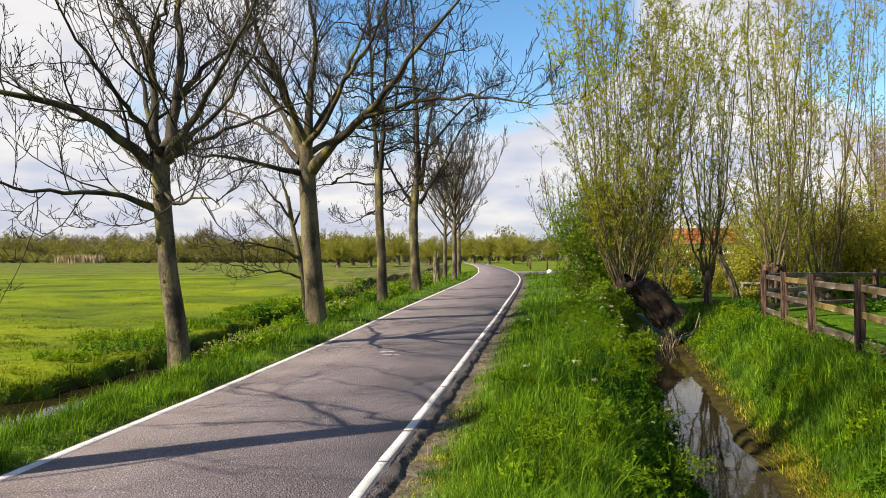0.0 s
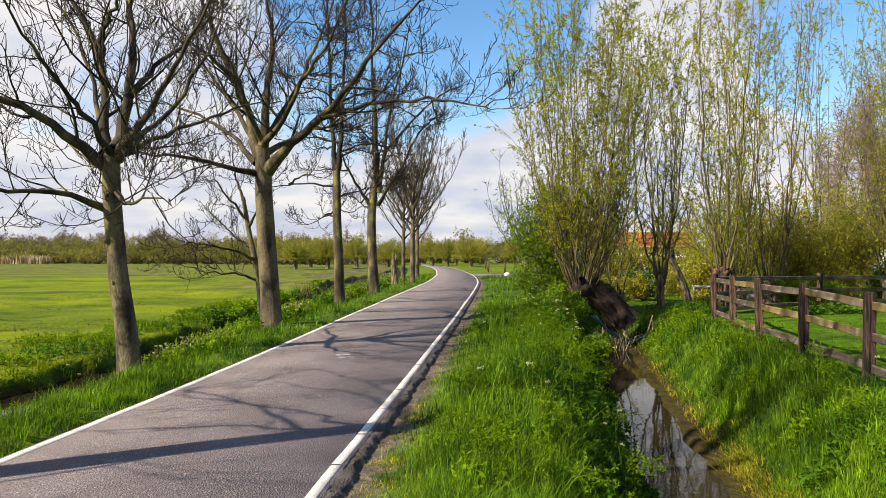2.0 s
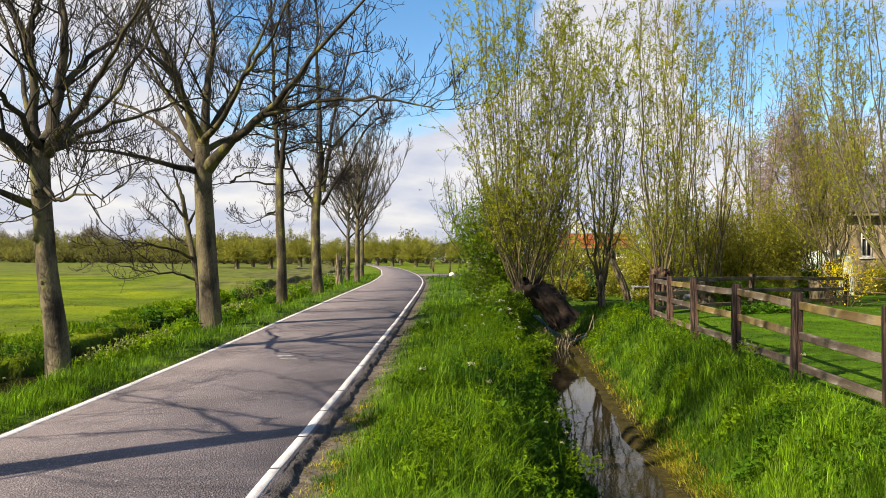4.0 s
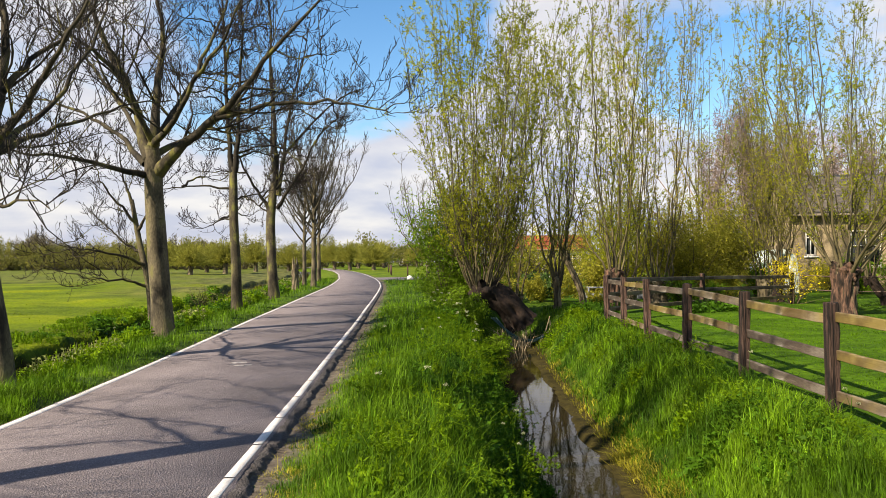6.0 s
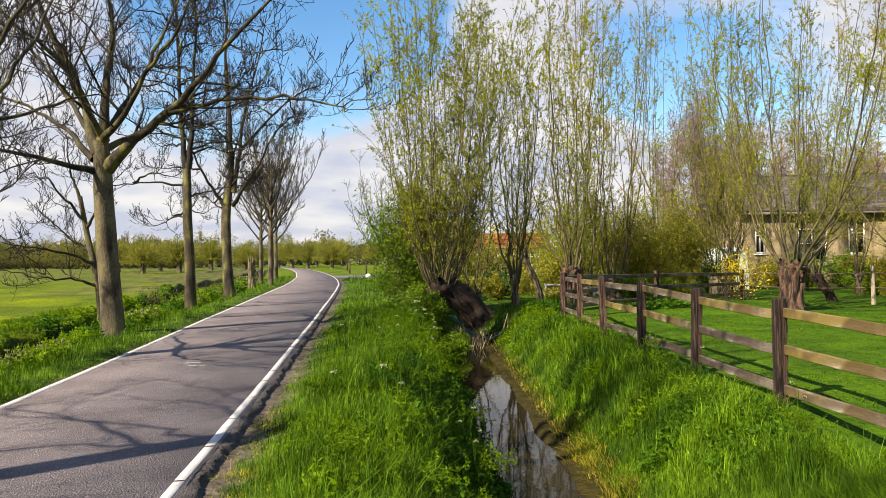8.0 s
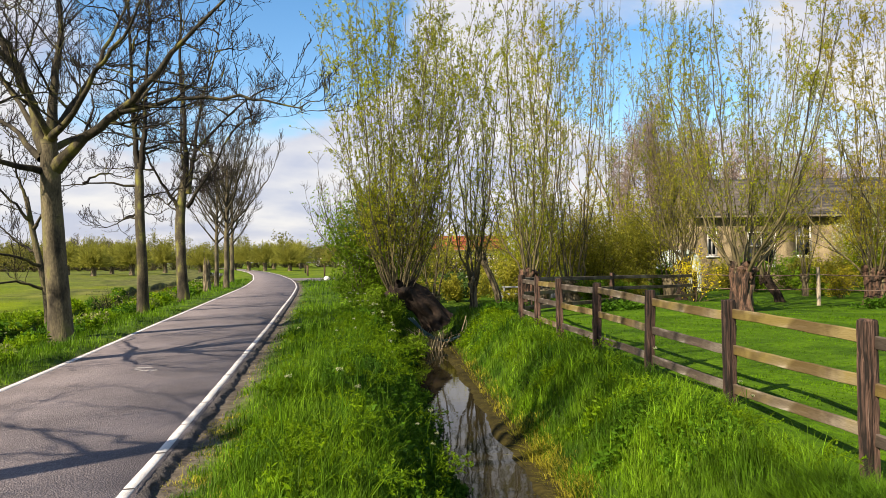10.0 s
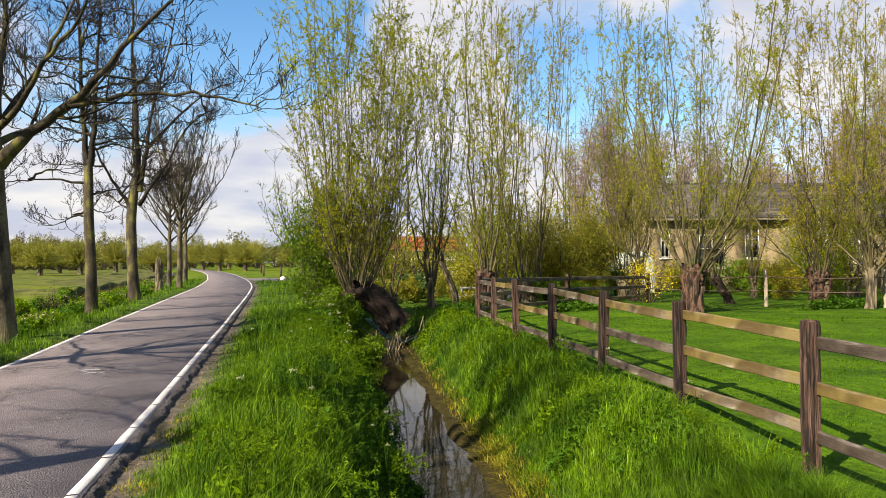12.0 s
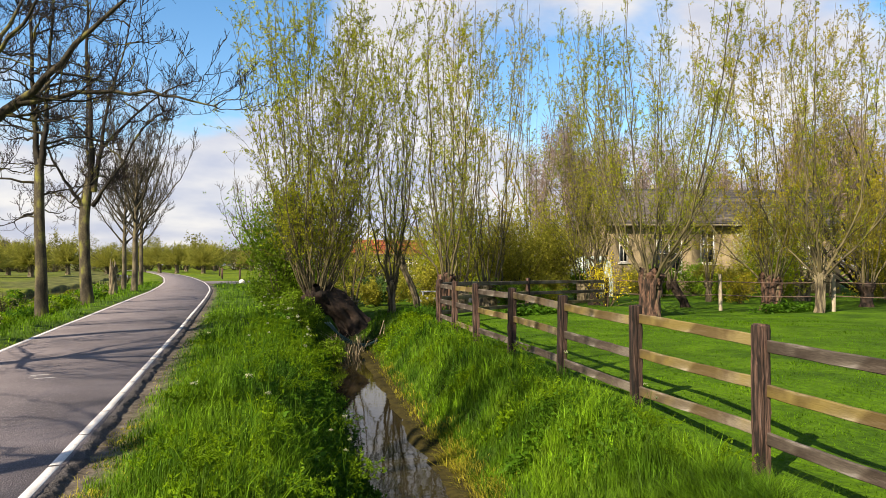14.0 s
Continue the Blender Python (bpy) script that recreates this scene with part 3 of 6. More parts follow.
me = mesh_np("ground", np.stack([GX, GY, GZ], -1), quads, mat=M_GROUND)
ground = tagged(new("ground", me), "bright green turf with bare soil beside the road and muddy ditch banks", "ground", kind="structure")
RL, RR = road_l(GY), road_r(GY)
patch = 0.5 + 0.5 * wave(GX, GY, 1.3, 7.0)
bare = (1 - step(RR + 0.26, RR + 0.52 + 0.18 * patch, GX)) * step(RR, RR + 0.05, GX) + step(RL - 0.22, RL - 0.10, GX) * (GX < RL)
meadow = (GX < moat_f(GY) - 0.2) * 1.0 + (GX > ditch_r(GY) + 1.5) * 0.28 + (GY > 60) * 0.5
mud = step(0.40 + 0.06 * patch, 0.24, GX - ditch_r(GY)) * (GX > ditch_r(GY) - 0.6) * (GY < 21) * (GY > 0) + (np.clip((-GZ - 0.70) / 0.12, 0, 1) * (GX > -2) + np.clip((-GZ - 0.40) / 0.12, 0, 1) * (GX < -2)) * (GY < 300) * (np.abs(GX) < 20) + np.exp(-((GX - moat_f(GY) - 0.05) / 0.10) ** 2) * (np.abs(GX) < 20)
rough = (step(34, 48, GY) * step(moat_f(GY) - 10, moat_f(GY) - 3, GX) + 0.8 * step(56, 84, GY)) * (GX < moat_f(GY)) * (0.75 + 0.35 * wave(GX, GY, 0.21, 2.0))
for name, arr in (("bare", bare), ("meadow", np.clip(meadow, 0, 1)), ("mud", np.clip(mud, 0, 1)), ("rough", np.clip(rough, 0, 1)), ("paddock", step(1.6, 2.3, GX - ditch_r(GY)) * (GY < 70) * (GX > 0))):
    layer = me.attributes.new(name, "FLOAT", "POINT")
    layer.data.foreach_set("value", arr.astype(np.float32).ravel())


def ribbon(name, ys, lines, heights, mat):
    """A band along the road: one row of corners for each line (a function of y)."""
    X = np.stack([f(ys) for f in lines], 1)
    V = np.stack([X, np.broadcast_to(ys[:, None], X.shape), np.broadcast_to(np.array(heights), X.shape) if np.ndim(heights) == 1 else heights], -1)
    n, k = X.shape
    i = np.arange(n * k).reshape(n, k)
    Q = np.stack([i[:-1, :-1], i[:-1, 1:], i[1:, 1:], i[1:, :-1]], -1).reshape(-1, 4)
    return mesh_np(name, V.reshape(-1, 3), Q, mat=mat)


def rough_edge(f, off, amount, seed):
    return lambda y: f(y) + off + amount * (wave(y, y * 0, 3.1, seed) + wave(y, y * 0, 9.0, seed + 1)) * np.where(y < 40, 1, 0)


ys = spaced((-40, 3, 1.0), (3, 24, 0.12), (24, 70, 0.6), (70, 280, 4.0))
road = part("road", ribbon("road", ys, [lambda y: road_l(y) - 0.115, lambda y: road_l(y) - 0.095, lambda y: (road_l(y) + road_r(y)) / 2, lambda y: road_r(y) + 0.065, rough_edge(road_r, 0.085, 0.016, 0)],
                                [-0.06, 0.0, 0.012, 0.0, -0.022], M_ROAD))
tagged(road, "worn grey-mauve asphalt cycle road with white edge lines", "road", kind="structure")
def shoulder():
    """Crumbling broken edge of the asphalt: rough lumps that fall away to the soil."""
    rs = np.random.default_rng(6)
    yy = spaced((-40, 3, 1.0), (3, 12, 0.022), (12, 24, 0.06), (24, 70, 0.6), (70, 280, 4.0))
    cols = np.linspace(0.050, 0.225, 11)
    near = np.where((yy > 3) & (yy < 24), 1.0, 0.0)[:, None]
    X = road_r(yy)[:, None] + cols[None] + near * (rs.normal(size=(len(yy), 11)) * 0.006 + 0.03 * (cols[None] > 0.12) * wave(yy, yy * 0, 5.0, 1.0)[:, None])
    drop = np.interp(cols, [0.050, 0.09, 0.14, 0.175, 0.225], [-0.012, -0.010, -0.022, -0.058, -0.085])
    Z = drop[None] + near * (rs.normal(size=(len(yy), 11)) * 0.0018 + 0.006 * wave(X, np.broadcast_to(yy[:, None], X.shape), 22.0, 3.0))
    Z[:, 0] = -0.012
    V = np.stack([X, np.broadcast_to(yy[:, None], X.shape), Z], -1)
    i = np.arange(X.size).reshape(X.shape)
    Q = np.stack([i[:-1, :-1], i[:-1, 1:], i[1:, 1:], i[1:, :-1]], -1).reshape(-1, 4)
    return part("road_shoulder", mesh_np("road_shoulder", V.reshape(-1, 3), Q, mat=M_ROADEDGE, smooth=False))


skirt = shoulder()
tagged(skirt, "dark crumbling asphalt shoulder beside the white line", "road shoulder", kind="structure")
# the edge lines: thermoplastic strips laid in short lengths with hairline gaps
rng = np.random.default_rng(4)


def strip(f, half, y0, y1, tilt=0.0):
    yy = np.linspace(y0, y1, max(2, int((y1 - y0) / 0.5) + 2))
    wob = 0.006 * wave(yy, yy * 0, 6.0, y0)
    rows = [np.stack([f(yy) - half + wob, yy, np.full_like(yy, 0.001)], -1), np.stack([f(yy) - half + 0.004 + wob, yy, np.full_like(yy, 0.006)], -1),
            np.stack([f(yy) + half - 0.004 + wob, yy, np.full_like(yy, 0.005)], -1), np.stack([f(yy) + half + wob, yy, np.full_like(yy, -0.001)], -1)]
    V = np.stack(rows, 1)
    n = len(yy)
    i = np.arange(n * 4).reshape(n, 4)
    Q = np.stack([i[:-1, :-1], i[:-1, 1:], i[1:, 1:], i[1:, :-1]], -1).reshape(-1, 4)
    return V.reshape(-1, 3), Q


line_right = tagged(new("edge_line"), "white painted road edge line, cracked into lengths", "road line", "edge lines", kind="structure")
line_left = tagged(new("edge_line"), "white painted road edge line along the grass", "road line", "edge lines", kind="structure")
y = 3.2
while y < 20:
    L = rng.uniform(0.55, 1.15)
    part("strip", mesh_np("strip", *strip(road_r, 0.042, y, y + L), mat=M_LINE, smooth=False), line_right)
    y += L + rng.uniform(0.03, 0.06)
part("strip", mesh_np("strip", *strip(road_r, 0.042, y, 250), mat=M_LINE, smooth=False), line_right)
part("strip", mesh_np("strip", *strip(road_r, 0.042, -40, 3.19), mat=M_LINE, smooth=False), line_right)
part("strip", mesh_np("strip", *strip(lambda y: road_l(y) - 0.02, 0.045, -40, 250), mat=M_LINE, smooth=False), line_left)
mark = Bag()
for mx, my, w, l in ((-0.93, 11.75, 0.13, 0.06), (-0.84, 11.42, 0.15, 0.05), (-1.0, 11.58, 0.05, 0.04)):
    mark.add(np.array([[mx - w, my - l, 0.013], [mx + w, my - l * 0.7, 0.013], [mx + w * 0.8, my + l, 0.014], [mx - w * 0.7, my + l * 0.8, 0.014]]), np.array([[0, 1, 2, 3]]))
tagged(part("worn_mark", mark.mesh("worn_mark", M_WORN)), "faded scraps of white paint on the asphalt", "road mark", kind="structure")


def side_road():
    V = np.array([[6.6, 66, -0.012], [8.0, 60.5, -0.012], [12.5, 60.2, -0.012], [30, 62.5, -0.012], [30, 66.0, -0.012], [12, 64.5, -0.012], [8.2, 70, -0.012], [7.4, 74, -0.012]])
    V[:, 2] = land(V[:, 0], V[:, 1]) + 0.05
    ob = part("side_road", mesh_np("side_road", V, [[0, 1, 6, 7], [1, 2, 5, 6], [2, 3, 4, 5]], mat=M_ROAD))
    tagged(ob, "pale asphalt entrance joining the cycle road", "side road", kind="structure")


side_road()
yw = spaced((-50, 3, 2.0), (3, 22.6, 0.4))
tagged(part("ditch_water", ribbon("ditch_water", yw, [lambda y: ditch_l(y) - 0.35, lambda y: (ditch_l(y) + ditch_r(y)) / 2, lambda y: ditch_r(y) + 0.35], [WATER_RIGHT] * 3, M_WATER)),
       "dark still ditch water reflecting sky and stems", "water", kind="structure")
yw = spaced((-50, 3, 2.0), (3, 160, 1.0))
tagged(part("moat_water", ribbon("moat_water", yw, [lambda y: moat_f(y) - 0.3, lambda y: (moat_n(y) + moat_f(y)) / 2, lambda y: moat_n(y) + 0.3], [WATER_LEFT] * 3, M_WATER)),
       "pale sky-reflecting water in the field ditch", "water", kind="structure")


# ---- paddock fence of sawn posts and three rails ----
def tidy(bm, rng, amount):
    for v in bm.verts:
        v.co += Vector(rng.normal(size=3)) * amount


def post_mesh(rng, w, d, h, sink=0.35):
    """A square weathered post, split and worn, with a chamfered top."""
    bm = bmesh.new()
    made = box(bm, 0, 0, (h - sink) / 2, w, d, h + sink, bevel=0.010)
    for z in np.linspace(-0.2, h - 0.05, 16):
        bmesh.ops.bisect_plane(bm, geom=bm.verts[:] + bm.edges[:] + bm.faces[:], plane_co=(0, 0, z), plane_no=(0, 0, 1))
    for x in (-w * 0.2, w * 0.22):
        bmesh.ops.bisect_plane(bm, geom=bm.verts[:] + bm.edges[:] + bm.faces[:], plane_co=(x, 0, 0), plane_no=(1, 0, 0))
    for v in bm.verts:
        k = wave(v.co.z * 9, v.co.x * 60 + v.co.y * 40, 1.0, rng.random() * 0.2 + w * 100)
        v.co.x += 0.006 * k + rng.normal() * 0.0022
        v.co.y += 0.006 * k + rng.normal() * 0.0022
        if v.co.z > h - 0.02:
            v.co.z += rng.normal() * 0.004
    return bm


def rail_mesh(rng, length, h=0.102, t=0.040):
    bm = bmesh.new()
    box(bm, 0, 0, 0, t, length, h, bevel=0.006)
    for y in np.linspace(-length / 2, length / 2, 12)[1:-1]:
        bmesh.ops.bisect_plane(bm, geom=bm.verts[:] + bm.edges[:] + bm.faces[:], plane_co=(0, y, 0), plane_no=(0, 1, 0))
    a, b = rng.random(2) * 6
    for v in bm.verts:
        v.co.z += 0.004 * math.sin(v.co.y * 2.3 + a) + 0.0022 * math.sin(v.co.y * 11 + b)
        v.co.x += 0.004 * math.sin(v.co.y * 1.7 + b)
    return bm


POSTS = [(4.33, 0.36), (4.66, 2.34), (5.00, 4.31), (5.335, 6.28), (5.67, 8.25), (6.01, 10.22), (6.36, 12.19), (6.81, 14.14), (7.30, 16.08)]
BACK_POSTS = [(11.55, 18.9), (16.1, 20.95)]
rng = np.random.default_rng(11)
NAIL = material("nail_steel", (0.10, 0.09, 0.085), (0.06, 0.05, 0.045), 8, 0.6, 0.0, 20, metal=0.7)


def nail(parent, m):
    bm = bmesh.new()
    bmesh.ops.create_cone(bm, cap_ends=True, segments=6, radius1=0.008, radius2=0.006, depth=0.012)
    ob = part("nail", bm, parent, mat=NAIL)
    ob.matrix_basis = m


def fence(name, posts, label, heights, tops, proud, drop):
    ob = thing(name, pose(posts[0][0], posts[0][1], float(land(*posts[0]))), label, "fence")
    ox, oy, oz = ob.matrix_basis.translation
    rises = []
    for i, (x, y) in enumerate(posts):
        z = float(land(x, y))
        a, b = posts[max(0, i - 1)], posts[min(len(posts) - 1, i + 1)]
        yaw = math.degrees(math.atan2(-(b[0] - a[0]), b[1] - a[1]))
        h = tops[i] - z + rng.normal() * 0.010
        p = part("post", post_mesh(rng, 0.115 + rng.normal() * 0.006, 0.11, h), ob, mat=M_FPOST)
        p.matrix_basis = pose(x - ox, y - oy, z - oz, rng.normal() * 0.7, rng.normal() * 0.7, yaw + rng.normal() * 2)
    for i in range(len(posts) - 1):
        (x0, y0), (x1, y1) = posts[i], posts[i + 1]
        L = math.hypot(x1 - x0, y1 - y0)
        yaw = math.degrees(math.atan2(-(x1 - x0), y1 - y0))
        nrm = Vector((math.cos(math.radians(yaw)), math.sin(math.radians(yaw)), 0))
        for k, hz in enumerate(heights):
            za, zb = tops[i] - hz - drop[i] + rng.normal() * 0.010, tops[i + 1] - hz - drop[i] + rng.normal() * 0.010
            r = part("rail", rail_mesh(rng, L + 0.06), ob, mat=M_RAIL)
            side = nrm * (proud + (0.004 if i % 2 else -0.002))
            r.matrix_basis = pose((x0 + x1) / 2 - ox + side.x, (y0 + y1) / 2 - oy + side.y, (za + zb) / 2 - oz, math.degrees(math.atan2(zb - za, L)), 0, yaw)
    return ob


fence("paddock_fence", POSTS, "weathered three-rail wooden fence with dark split posts and lichen-yellow rails", (0.145, 0.515, 0.905), (1.11, 1.13, 1.15, 1.175, 1.215, 1.265, 1.285, 1.285, 1.28), 0.030, (0.03, 0.05, 0.0, 0.02, 0.0, 0.01, 0.0, 0.0))
fence("paddock_fence", [POSTS[-1]] + BACK_POSTS, "dark weathered wooden fence closing the far side of the paddock", (0.13, 0.46, 0.82), (1.28, 1.25, 1.22), 0.03, (0.0, 0.0))


def strand_fence():
    """Thin stakes with two brown strands, going on from the wooden fence."""
    stakes = [(16.1, 20.95), (18.62, 18.06), (21.57, 16.07), (24.5, 14.2), (28.0, 12.0)]
    ob = thing("strand_fence", pose(18.62, 18.06, 0.06), "pale stakes carrying two rusty brown strands across the lawn", "fence")
    for x, y in stakes[1:]:
        z = float(land(x, y))
        bm = bmesh.new()
        bmesh.ops.create_cone(bm, cap_ends=True, segments=7, radius1=0.065, radius2=0.055, depth=1.55)
        tidy(bm, rng, 0.006)
        s = part("stake", bm, ob, mat=M_POSTPALE)
        s.matrix_basis = pose(x - 18.62, y - 18.06, z - 0.06 + 0.45, rng.normal() * 1.5, rng.normal() * 1.5, 0)
    for h in (0.62, 1.08):
        pts = []
        for i in range(len(stakes) - 1):
            for u in np.linspace(0, 1, 6, endpoint=False):
                a, b = stakes[i], stakes[i + 1]
                pts.append((a[0] + (b[0] - a[0]) * u - 18.62, a[1] + (b[1] - a[1]) * u - 18.06, h - 0.05 * math.sin(math.pi * u)))
        P = np.array(pts)[None]
        V, Q = tubes(P, np.full(P.shape[:2], 0.016), 5)
        part("strand", mesh_np("strand", V, Q, mat=M_WIRE), ob)


strand_fence()


# ---- trees ----
def noisy_trunk(path, radii, sides=14, n=22, seed=0, lump=0.06, flare=0.12):
    """A trunk with flared foot, swellings and ridges."""
    P = smooth_path(path, n)[None]
    R = np.interp(np.linspace(0, 1, n), np.linspace(0, 1, len(radii)), radii)[None]
    V, Q = tubes(P, R, sides)
    c = np.repeat(P[0], sides, 0)
    d = V - c
    ang = np.tile(np.arange(sides) * 2 * np.pi / sides, n)
    z = np.repeat(np.linspace(0, 1, n), sides)
    k = 1 + lump * (np.sin(ang * 3 + seed + z * 4) + np.sin(ang * 5 + z * 7 + seed * 2) * 0.6 + np.sin(ang * 8 - z * 5 + seed) * 0.4 + np.sin(z * 17 + ang * 3 + seed) * 0.3) + flare * np.exp(-z * 14) * (1 + 0.3 * np.sin(ang * 4 + seed))
    return c + d * k[:, None], Q, P, R


def bare_tree(name, label, base, trunk, trunk_r, limbs, seed, twigs=(5, 5, 4), bark=None, branch=None, twig=None, spread=1.0, buds=True, bud=0.045, limb_r=None, lens=(1.1, 2.5), angle=(30, 68), fine=0.0065):
    """A leafless tree: a trunk, limbs along given paths, and three orders of branches with buds."""
    rng = np.random.default_rng(seed)
    ob = thing(name, pose(*base), label, "tree", "roadside trees")
    V, Q, TP, TR = noisy_trunk(trunk, trunk_r, seed=seed)
    part("trunk", mesh_np("trunk", V, Q, mat=bark or M_TRUNK), ob)
    n0 = 16
    P0 = np.stack([smooth_path(l, n0) for l in limbs])
    r0 = np.array(limb_r if limb_r else [0.075] * len(limbs))
    L0 = np.linalg.norm(np.diff(P0, axis=1), axis=2).sum(1)
    P0[:, 1:-1] += rng.normal(size=P0[:, 1:-1].shape) * 0.025
    u0 = np.linspace(0, 1, n0)[None]
    R0 = np.maximum(r0[:, None] * ((1 - 0.86 * u0) ** 0.95 + 0.5 * np.exp(-u0 * 9)), 0.009)
    for p, r in zip(P0, R0):
        part("limb", mesh_np("limb", *tubes(p[None], r[None], 8), mat=branch or M_LIMB), ob)
    P1, R1 = sprout(rng, P0, R0, twigs[0] * 2, (0.14, 1.0), angle, (lens[0] * spread, lens[1] * spread), lift=0.9, n=8, wander=0.15, thin=0.36, least=fine * 1.5)
    P2, R2 = sprout(rng, P1, R1, twigs[1] * 2, (0.10, 1.0), angle, (0.40 * spread, 1.05 * spread), lift=1.3, n=5, wander=0.20, thin=0.55, least=fine * 1.15)
    P3, R3 = sprout(rng, P2, R2, twigs[2], (0.15, 1.0), (35, 75), (0.08 * spread, 0.28 * spread), lift=1.4, n=2, wander=0.2, thin=0.65, least=fine)
    bag = Bag().add(*tubes(P1, R1, 4)).add(*tubes(P2, R2, 3))
    tagged(part("branching", bag.mesh("branching", branch or M_BRANCH), ob), kind="stuff")
    bag = Bag().add(*tubes(P3, R3, 3))
    if buds:
        tip = np.concatenate([P3[:, -1], P2[:, -1]])
        way = np.concatenate([unit(P3[:, -1] - P3[:, -2]), unit(P2[:, -1] - P2[:, -2])])
        bag.add(*leaves(rng, tip - way * 0.01, way * 3, bud, 0, 0.55, True))
    tagged(part("twig_spray", bag.mesh("twig_spray", twig or M_TWIG), ob), kind="stuff")
    return ob


def auto_limbs(rng, fork, count, height, reach, low=0.5, start=None, up=0.55):
    """Limbs that rise from along a stem and bend upward."""
    out = []
    for i in range(count):
        u = (i + rng.random()) / count
        z0 = fork + (height - fork) * low * u
        a = i * 2.4 + rng.random() * 0.8
        r = reach * (1.0 - 0.65 * u) * rng.uniform(0.75, 1.15)
        rise = r * rng.uniform(0.7, 1.25) * (1 + u) * up * 1.6
        c, s = math.cos(a), math.sin(a)
        out.append([(0.03 * c, 0.03 * s, z0), (r * 0.4 * c, r * 0.4 * s, z0 + rise * 0.3), (r * 0.8 * c, r * 0.8 * s, z0 + rise * 0.75), (r * c, r * s, z0 + rise * 1.25)])
    return out


def plant_z(x, y):
    return float(land(x, y)) - 0.04


# two broad ashes beside the road, their limbs as they stand
def ash_one():
    s = 0.00955
    f = lambda px, py, dy=0.0: ((px - 316) * s * (1 + dy / 12), dy, (650 - py) * s * (1 + dy / 12) - dy * 0.02)
    trunk = [f(316, 660), f(308, 580), f(293, 480), f(284, 400), (f(279, 320)), f(280, 270)]
    limbs = [
        [f(276, 300), f(215, 240, -0.3), f(150, 185, -0.7), f(60, 150, -1.1), f(-70, 120, -1.5), f(-190, 60, -1.8)],
        [f(272, 275), f(258, 215, 0.2), f(242, 110, 0.4), f(205, 40, 0.5), f(160, -40, 0.6), f(120, -150, 0.6)],
        [f(245, 120, 0.3), f(262, 60, 0.1), f(290, 10, -0.1), f(312, -80, -0.3)],
        [f(286, 270), f(297, 190, 0.3), f(293, 90, 0.5), f(288, 0, 0.6), f(284, -110, 0.7), f(290, -210, 0.7)],
        [f(298, 180, 0.3), f(340, 120, 0.7), f(400, 60, 1.0), f(440, -40, 1.3)],
        [f(290, 285), f(340, 230, -0.5), f(392, 175, -0.9), f(440, 110, -1.3), f(500, 20, -1.6), f(560, -90, -1.9)],
        [f(280, 290), f(320, 262, 0.8), f(365, 240, 1.6), f(420, 222, 2.4), f(470, 215, 3.2)],
        [f(270, 370), f(215, 335, -0.6), f(140, 325, -1.1), f(60, 300, -1.6), f(10, 275, -1.9)],
        [f(272, 330), f(230, 310, 0.8), f(170, 300, 1.6), f(100, 250, 2.3), f(30, 230, 2.8)],
        [f(285, 340), f(330, 350, -0.7), f(370, 340, -1.2), f(420, 325, -1.7), f(475, 330, -2.0)],
        [f(276, 280), f(225, 200, 0.9), f(170, 110, 1.7), f(110, 40, 2.3), f(60, -60, 2.8)],
        [f(283, 280), f(275, 200, -0.9), f(255, 120, -1.6), f(225, 20, -2.2), f(200, -90, -2.6)],
        [f(288, 280), f(335, 215, 1.1), f(370, 130, 2.0), f(385, 30, 2.7), f(395, -70, 3.2)],
    ]
    return bare_tree("ash_tree", "tall leafless ash tree with pale grey trunk on the grass verge", (-4.42, 11.96, -0.27), trunk, [0.185, 0.165, 0.15, 0.145, 0.145, 0.13], limbs, 21,
                     twigs=(5, 3, 5), angle=(35, 75), limb_r=[0.085, 0.085, 0.06, 0.09, 0.05, 0.07, 0.05, 0.05, 0.04, 0.04, 0.05, 0.05, 0.05])


